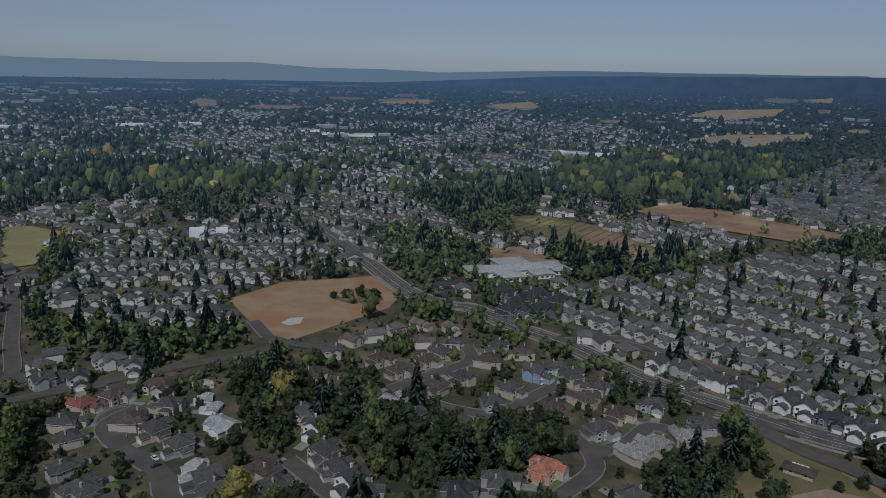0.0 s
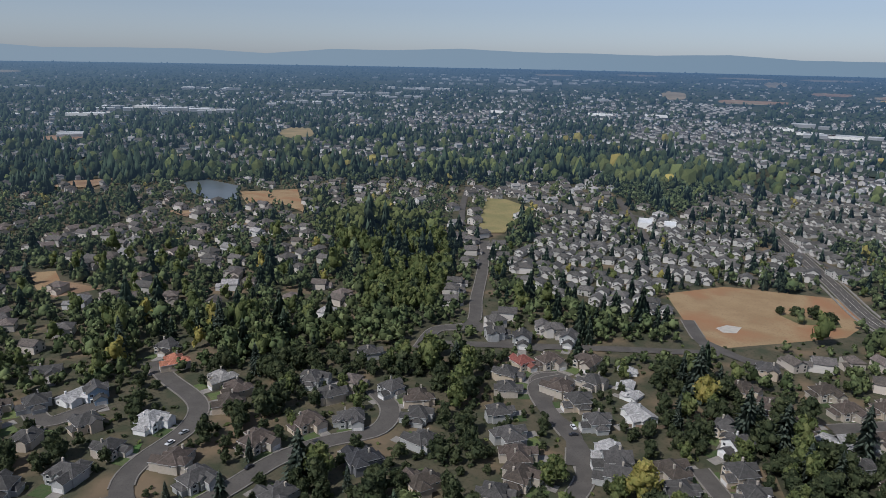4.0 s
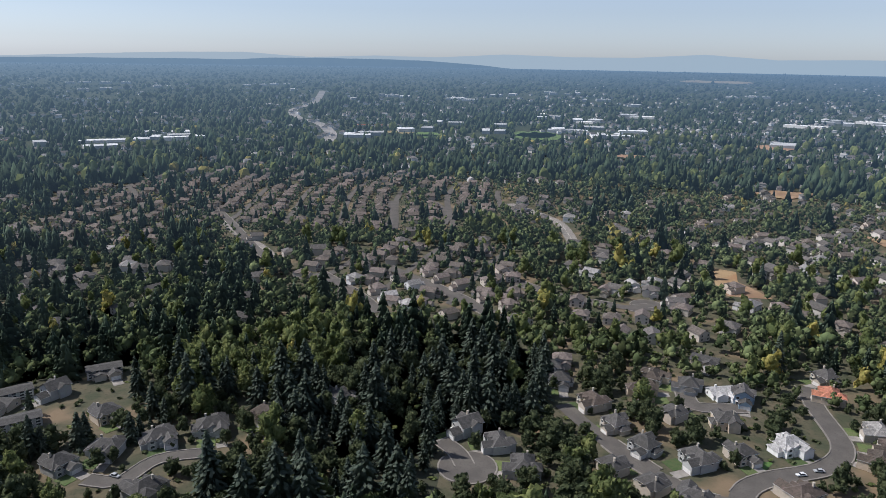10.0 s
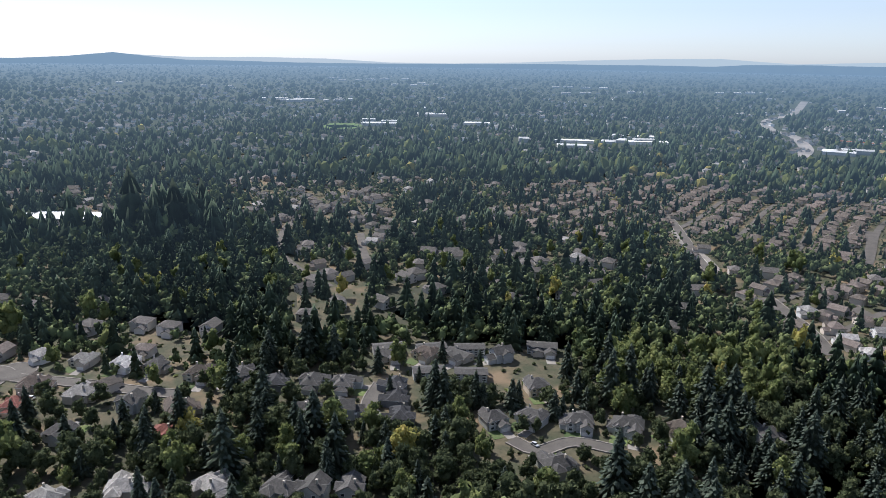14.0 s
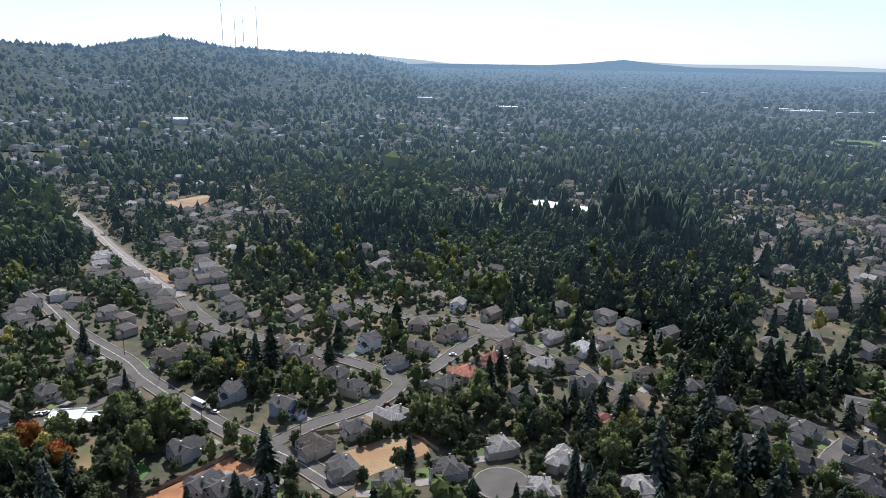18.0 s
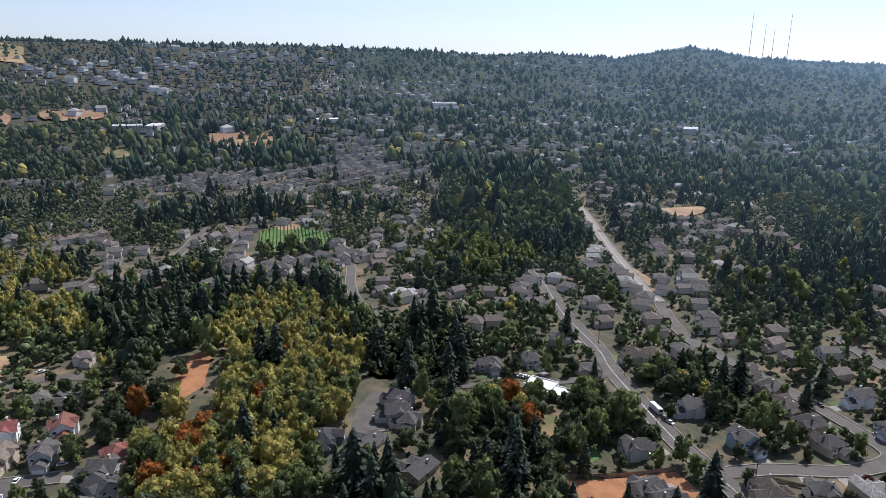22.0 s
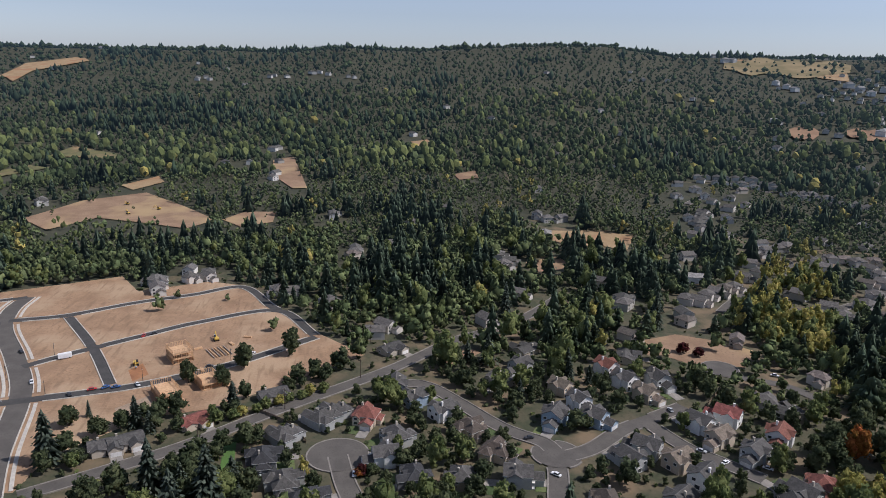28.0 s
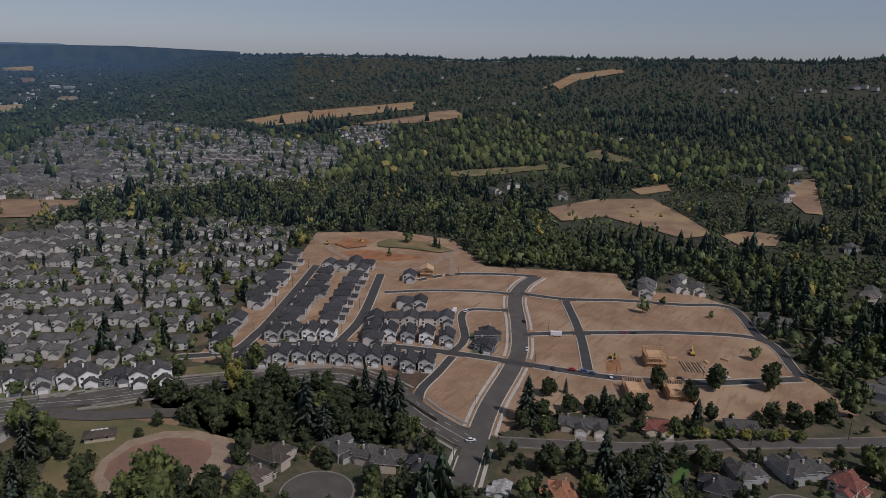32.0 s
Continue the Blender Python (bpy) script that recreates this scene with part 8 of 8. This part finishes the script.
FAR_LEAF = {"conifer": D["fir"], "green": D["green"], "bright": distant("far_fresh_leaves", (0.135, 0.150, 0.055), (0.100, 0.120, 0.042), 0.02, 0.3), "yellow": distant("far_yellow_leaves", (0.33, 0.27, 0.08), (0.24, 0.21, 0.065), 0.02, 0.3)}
OCTAS = [(OCTA_V * q + (0, 0, 0.5), OCTA_F) for q in ((0.37, 0.42, 0.5), (0.44, 0.36, 0.45))]
SPIRES = [(OCTA_V * (q, q, 0.62) + (0, 0, 0.38), OCTA_F) for q in (0.2, 0.25)]
for (where, kind), arrs in POOL.items():
    arr = np.concatenate(arrs)
    if len(arr) == 0:
        continue
    if where == "one":
        one_by_one(kind, arr)
        continue
    away = where in ("far", "farther")
    kit = {"near": near_kit, "mid": mid_kit, "rim": rim_kit, "far": far_kits}.get(where, {"conifer": SPIRES, "green": OCTAS})[kind]
    pairs = []
    for k, (v, f) in enumerate(kit):
        a = arr[k::len(kit)]
        if len(a) == 0:
            continue
        r = np.hypot(a[:, 0], a[:, 1])
        wide = a[:, 2] * rng.uniform(0.85, 1.2, len(a)) * (1.0 if kind == "conifer" else 0.95)
        wide = wide * (0.78 if kind in ("yellow", "bright") and not away else 1.2 if kind == "conifer" and where in ("near", "mid") else 1.0)
        spin = rng.uniform(0, 6.28, len(a))
        high, sink = a[:, 2], -0.2
        long = wide
        if away:
            s = true_scale(a[:, 0], a[:, 1])
            high, wide, sink = high * s, wide * s, np.where(r > 1250, 1.2, -0.2)
            long = wide * np.clip(r / s / 1900, 1, 3.2 if kind != "conifer" else 2.0)
            spin = np.arctan2(-a[:, 0], a[:, 1]) + rng.normal(0, 0.15, len(a)) if where == "farther" else spin
        pairs.append(stamp(v, f, np.c_[a[:, :2], land(a[:, 0], a[:, 1]) + sink], np.c_[long, wide, high], spin))
    v, f = join(pairs)
    says = {"conifer": "dark green fir trees", "green": "green broadleaf trees", "bright": "fresh green broadleaf trees", "yellow": "yellowing broadleaf trees", "orange": "orange autumn trees"}[kind]
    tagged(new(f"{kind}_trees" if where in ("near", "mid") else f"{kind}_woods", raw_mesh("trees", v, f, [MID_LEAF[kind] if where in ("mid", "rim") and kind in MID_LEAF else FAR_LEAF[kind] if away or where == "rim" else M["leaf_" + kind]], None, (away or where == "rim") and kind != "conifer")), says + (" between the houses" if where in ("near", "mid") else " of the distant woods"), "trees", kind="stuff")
print("near trees", sum(len(a) for k, a in NEAR), "far", sum(len(a) for k, a in BANDS), "far houses", sum(len(v) for v in FAR.values()), "houses", len(HOUSES), "objects", len(bpy.data.objects), "tris", sum(len(o.data.polygons) for o in bpy.data.objects if o.type == "MESH"))

# ---- masts on the far hill ----
for az, tall_m in ((180.8, 205), (179.9, 165), (179.3, 150), (178.3, 215)):
    r = 3560.0
    x, y = -r * math.sin(radians(az)), r * math.cos(radians(az))
    z = float(land(x, y))
    root = tagged(new("radio_mast"), "slender red and white steel radio mast on the hilltop", "mast", "radio masts on the hill")
    for k in range(5):
        bm = bmesh.new()
        bmesh.ops.create_cone(bm, cap_ends=True, segments=6, radius1=1.5 - k * 0.15, radius2=1.4 - k * 0.15, depth=tall_m / 5, matrix=Matrix.Translation((0, 0, tall_m / 5 * (k + 0.5))))
        part("section", bm, M["steel"], root)
    root.matrix_basis = pose(x, y, z)

# ---- poles and fences ----
def utility_pole(x, y, turn):
    root = tagged(new("utility_pole"), "weathered wooden utility pole with a crossarm", "pole", "poles along the roads")
    bm = bmesh.new()
    bmesh.ops.create_cone(bm, cap_ends=True, segments=8, radius1=0.2, radius2=0.13, depth=11.5, matrix=Matrix.Translation((0, 0, 5.5)))
    part("post", bm, M["bark"], root)
    bm = bmesh.new()
    box(bm, -1.3, 1.3, -0.08, 0.08, 10.1, 10.3)
    part("crossarm", bm, M["bark"], root)
    for i in (-1, 0, 1):
        bm = bmesh.new()
        bmesh.ops.create_cone(bm, cap_ends=True, segments=6, radius1=0.08, radius2=0.05, depth=0.3, matrix=Matrix.Translation((i * 1.1, 0, 10.45)))
        part("insulator", bm, M["steel"], root)
    root.matrix_basis = pose(x, y, 0, 0, 0, turn)
    return root


first = utility_pole(24, -305, 40)
for x, y, turn in ((3, -331, 40), (48, -365, 40), (285, 66, 60), (398, -12, 60), (318, 32, 60), (350, -5, 60), (430, -103, 60), (-18, -282, 40), (70, -404, 40), (200, 305, -45), (160, 330, -45)):
    copy_thing(first, pose(x, y, 0, 0, 0, turn))

board_mesh = {}


def fence(points):
    """A board fence along a line: posts, and panels of boards between them."""
    root = tagged(new("fence"), "weathered brown board fence along a dry lot", "fence", "fences round the lots")
    line = spline(points, 2.4)
    for (xa, ya), (xb, yb) in zip(line, line[1:]):
        length, turn = math.hypot(xb - xa, yb - ya), math.atan2(yb - ya, xb - xa)
        for name in ("panel", "post"):
            key = (name, round(length, 1))
            if key not in board_mesh:
                bm = bmesh.new()
                if name == "panel":
                    n = 8
                    strip = []
                    for i in range(n):
                        off = 0.02 * (i % 2)
                        for xx in (length * i / n, length * (i + 1) / n):
                            strip.append([bm.verts.new((xx, off + th, zz)) for th, zz in ((0, 0.05), (0.03, 0.05), (0.03, 1.75), (0, 1.75))])
                    for qa, qb in zip(strip, strip[1:]):
                        for i in range(4):
                            bm.faces.new((qa[i], qb[i], qb[(i + 1) % 4], qa[(i + 1) % 4]))
                    bm.faces.new(strip[0])
                    bm.faces.new(strip[-1][::-1])
                    bmesh.ops.recalc_face_normals(bm, faces=bm.faces[:])
                else:
                    box(bm, -0.06, 0.06, -0.06, 0.06, -0.2, 1.9)
                me = bpy.data.meshes.new(name)
                bm.to_mesh(me)
                bm.free()
                me.materials.append(M["fence"])
                board_mesh[key] = me
            ob = new(name, board_mesh[key])
            ob.parent = root
            ob.matrix_basis = pose(xa, ya, 0.05, 0, 0, math.degrees(turn))


for pts in ([(56, -254), (33, -266), (12, -281)], [(319, 47), (301, 28), (285, 20)], [(262, 205), (264, 190), (258, 172), (254, 160)], [(-22, -290), (-60, -285), (-75, -262)], [(300, -175), (316, -190), (330, -205)], [(300, -100), (320, -118)], [(-105, 290), (-90, 300), (-78, 318)], [(120, 300), (135, 322)], [(269, 238), (272, 220), (269, 199), (265, 188)]):
    fence(pts)

# ---- vines and crop rows ----
def rows_of(name, label, poly, a, gap, high, far=90):
    poly = np.asarray(poly, float)
    mid = poly.mean(0)
    u, w = np.meshgrid(np.arange(-far, far, 1.9), np.arange(-far, far, gap))
    u = u + rng.uniform(-0.5, 0.5, u.shape)
    x, y = mid[0] + u * math.cos(a) - w * math.sin(a), mid[1] + u * math.sin(a) + w * math.cos(a)
    ok = inside(poly, x, y) & (rng.random(x.shape) < 0.9)
    at = np.c_[x[ok], y[ok], land(x[ok], y[ok]) + high * 0.5]
    s = rng.uniform(0.8, 1.2, (len(at), 3)) * np.array([1.1, 0.7, high * 0.6])
    v, f = stamp(OCTA_V, OCTA_F, at, s, np.full(len(at), a))
    tagged(new(name, raw_mesh(name, v, f, [M["leaf_bright"]])), label, "vines", kind="stuff")


rows_of("vine_rows", "green rows of a small vineyard", [(427, -541), (422, -579), (355, -566), (339, -518), (380, -480)], 2.2, 3.4, 1.8)
rows_of("crop_rows", "green rows of a market garden", [f[2] for f in FIELDS if f[0] == "garden_plot"][0], 1.0, 11.0, 1.8, 260)

# ---- single trees that stand out ----
def lone(kind, x, y, high, wide):
    if (kind, 0) not in ONES:
        one_by_one(kind, [(x, y, high)])
        ob = ONES[kind, 0]
    else:
        ob = copy_thing(ONES[kind, 0], Matrix())
    ob.matrix_basis = pose(x, y, float(land(x, y)), 0, 0, x * 7) @ Matrix.Diagonal((wide, wide, high, 1))
    return ob


for kind, x, y, high, wide in (("orange", 200, -196, 13, 12), ("orange", 196, -176, 15, 15), ("orange", 249, -219, 17, 12), ("orange", 177, -199, 13, 15), ("orange", 204, -250, 15, 12), ("orange", 203, -213, 17, 15), ("orange", 230, -303, 13, 12), ("orange", 78, -284, 15, 15), ("orange", 198, -197, 18, 17), ("orange", 180, -180, 14, 13), ("orange", 206, -206, 15, 13), ("orange", 93, -301, 17, 15), ("yellow", 104, -300, 13, 17), ("yellow", 86, -298, 12, 15), ("green", 368, 58, 15, 14), ("green", 385, 34, 16, 14), ("green", 351, 84, 13, 11), ("green", 346, 66, 12, 11), ("conifer", 433, -102, 27, 26), ("conifer", 410, -197, 26, 26), ("conifer", -353, 186, 27, 26), ("conifer", -337, 239, 28, 26)):
    lone(kind, x, y, high, wide)
for kind, x, y, high, wide in (("conifer", 89, -400, 24, 26), ("conifer", 62, -352, 15, 15), ("green", 258, -8, 5, 8), ("green", 300, 112, 9, 12), ("green", 308, 104, 8, 10), ("orange", 258, -4, 4, 8), ("bright", 36, -366, 10, 15), ("bright", 28, -372, 9, 14), ("yellow", 18, -366, 9, 15), ("yellow", 8, -358, 9, 14)):
    lone(kind, x, y, high, wide)
for kind, x, y, high, wide in (("maroon", 258, -4, 5, 7), ("maroon", 370, -197, 7, 9), ("maroon", 364, -204, 6, 8), ("maroon", -60, -300, 6, 7), ("green", -61, 509, 9, 12), ("green", -72, 506, 7, 10), ("green", -50, 504, 8, 11), ("green", -81, 503, 6, 8), ("green", 310, 128, 10, 12), ("conifer", 318, 122, 9, 8)):
    lone(kind, x, y, high, wide)
for i in range(11):
    lone("bright" if i % 3 else "yellow", 304 + 3.1 * i, 66 - 5.2 * i + (i % 2) * 1.5, 4.5 + (i * 7 % 4) * 0.6, 7.5)
for i in range(9):
    lone("green", -78 + 4.4 * i, -287 + 1.6 * i, 5.0 + (i * 5 % 3), 5.5)

# ---- street lamps and stacked timber on the new streets ----
lamp = tagged(new("street_lamp"), "slim dark street lamp at the kerb of a new road", "street lamp", "lamps along the new roads")
bm = bmesh.new()
bmesh.ops.create_cone(bm, cap_ends=True, segments=8, radius1=0.14, radius2=0.09, depth=7.5, matrix=Matrix.Translation((0, 0, 3.75)))
part("post", bm, M["roof_dark"], lamp)
bm = bmesh.new()
box(bm, -0.05, 1.6, -0.05, 0.05, 7.3, 7.42)
part("arm", bm, M["roof_dark"], lamp)
bm = bmesh.new()
box(bm, 1.2, 2.0, -0.16, 0.16, 7.16, 7.3)
bmesh.ops.bevel(bm, geom=bm.edges[:], offset=0.05, segments=1, affect="EDGES")
part("lamp_head", bm, M["steel"], lamp)
spots = []
for name, width, kerbed, line in ROADS:
    if name.startswith("new") and name != "new_loop":
        d = np.gradient(line, axis=0)
        for i in range(4, len(line) - 2, 11):
            n = np.array([-d[i, 1], d[i, 0]]) / np.hypot(*d[i])
            spots.append((*(line[i] + n * (width / 2 + 1.4)), math.degrees(math.atan2(-n[1], -n[0]))))
for k, (x, y, turn) in enumerate(spots[:24]):
    m = pose(x, y, 0.1 + float(land(x, y)), 0, 0, turn)
    if k == 0:
        lamp.matrix_basis = m
    else:
        copy_thing(lamp, m)

stack = tagged(new("lumber_stack"), "stack of fresh pale timber boards on bare earth", "lumber", "timber stacks on the site")
for i in range(4):
    bm = bmesh.new()
    box(bm, -2.4, 2.4, -0.9 + i * 0.45, -0.5 + i * 0.45, 0.1 if i % 2 else 0.0, 0.95 - 0.12 * (i % 3))
    part("beam", bm, M["timber"], stack)
stack.matrix_basis = pose(372, 88, 0.12, 0, 0, 30)
for x, y, turn in ((366, 80, 20), (356, 86, 110), (330, 82, 40), (344, 62, 30), (396, 88, 120), (402, 70, 35), (452, 282, 20), (438, 286, 100), (360, 70, 10), (412, 62, 75)):
    copy_thing(stack, pose(x, y, 0.12, 0, 0, turn))

# rubble and clods over the graded earth
site = [f[2] for f in FIELDS if f[0] == "building_site"][0]
lo, hi = site.min(0), site.max(0)
x, y = rng.uniform(lo[0], hi[0], 5200), rng.uniform(lo[1], hi[1], 5200)
clump = np.array([noise.noise(Vector((a / 22, b / 22, 5.0))) for a, b in zip(x, y)])
ok = inside(site, x, y) & (taken(x, y) == 2) & (clump > 0.12)
x, y = x[ok], y[ok]
size = rng.uniform(0.25, 0.9, (len(x), 3)) * (1.2, 1.2, 0.45)
v, f = stamp(OCTA_V, OCTA_F, np.c_[x, y, np.full(len(x), 0.15)], size, rng.uniform(0, 6.28, len(x)))
tagged(new("rubble", raw_mesh("rubble", v, f, [M["earth"]])), "clods of earth and rubble over the graded site", "rubble", kind="stuff")
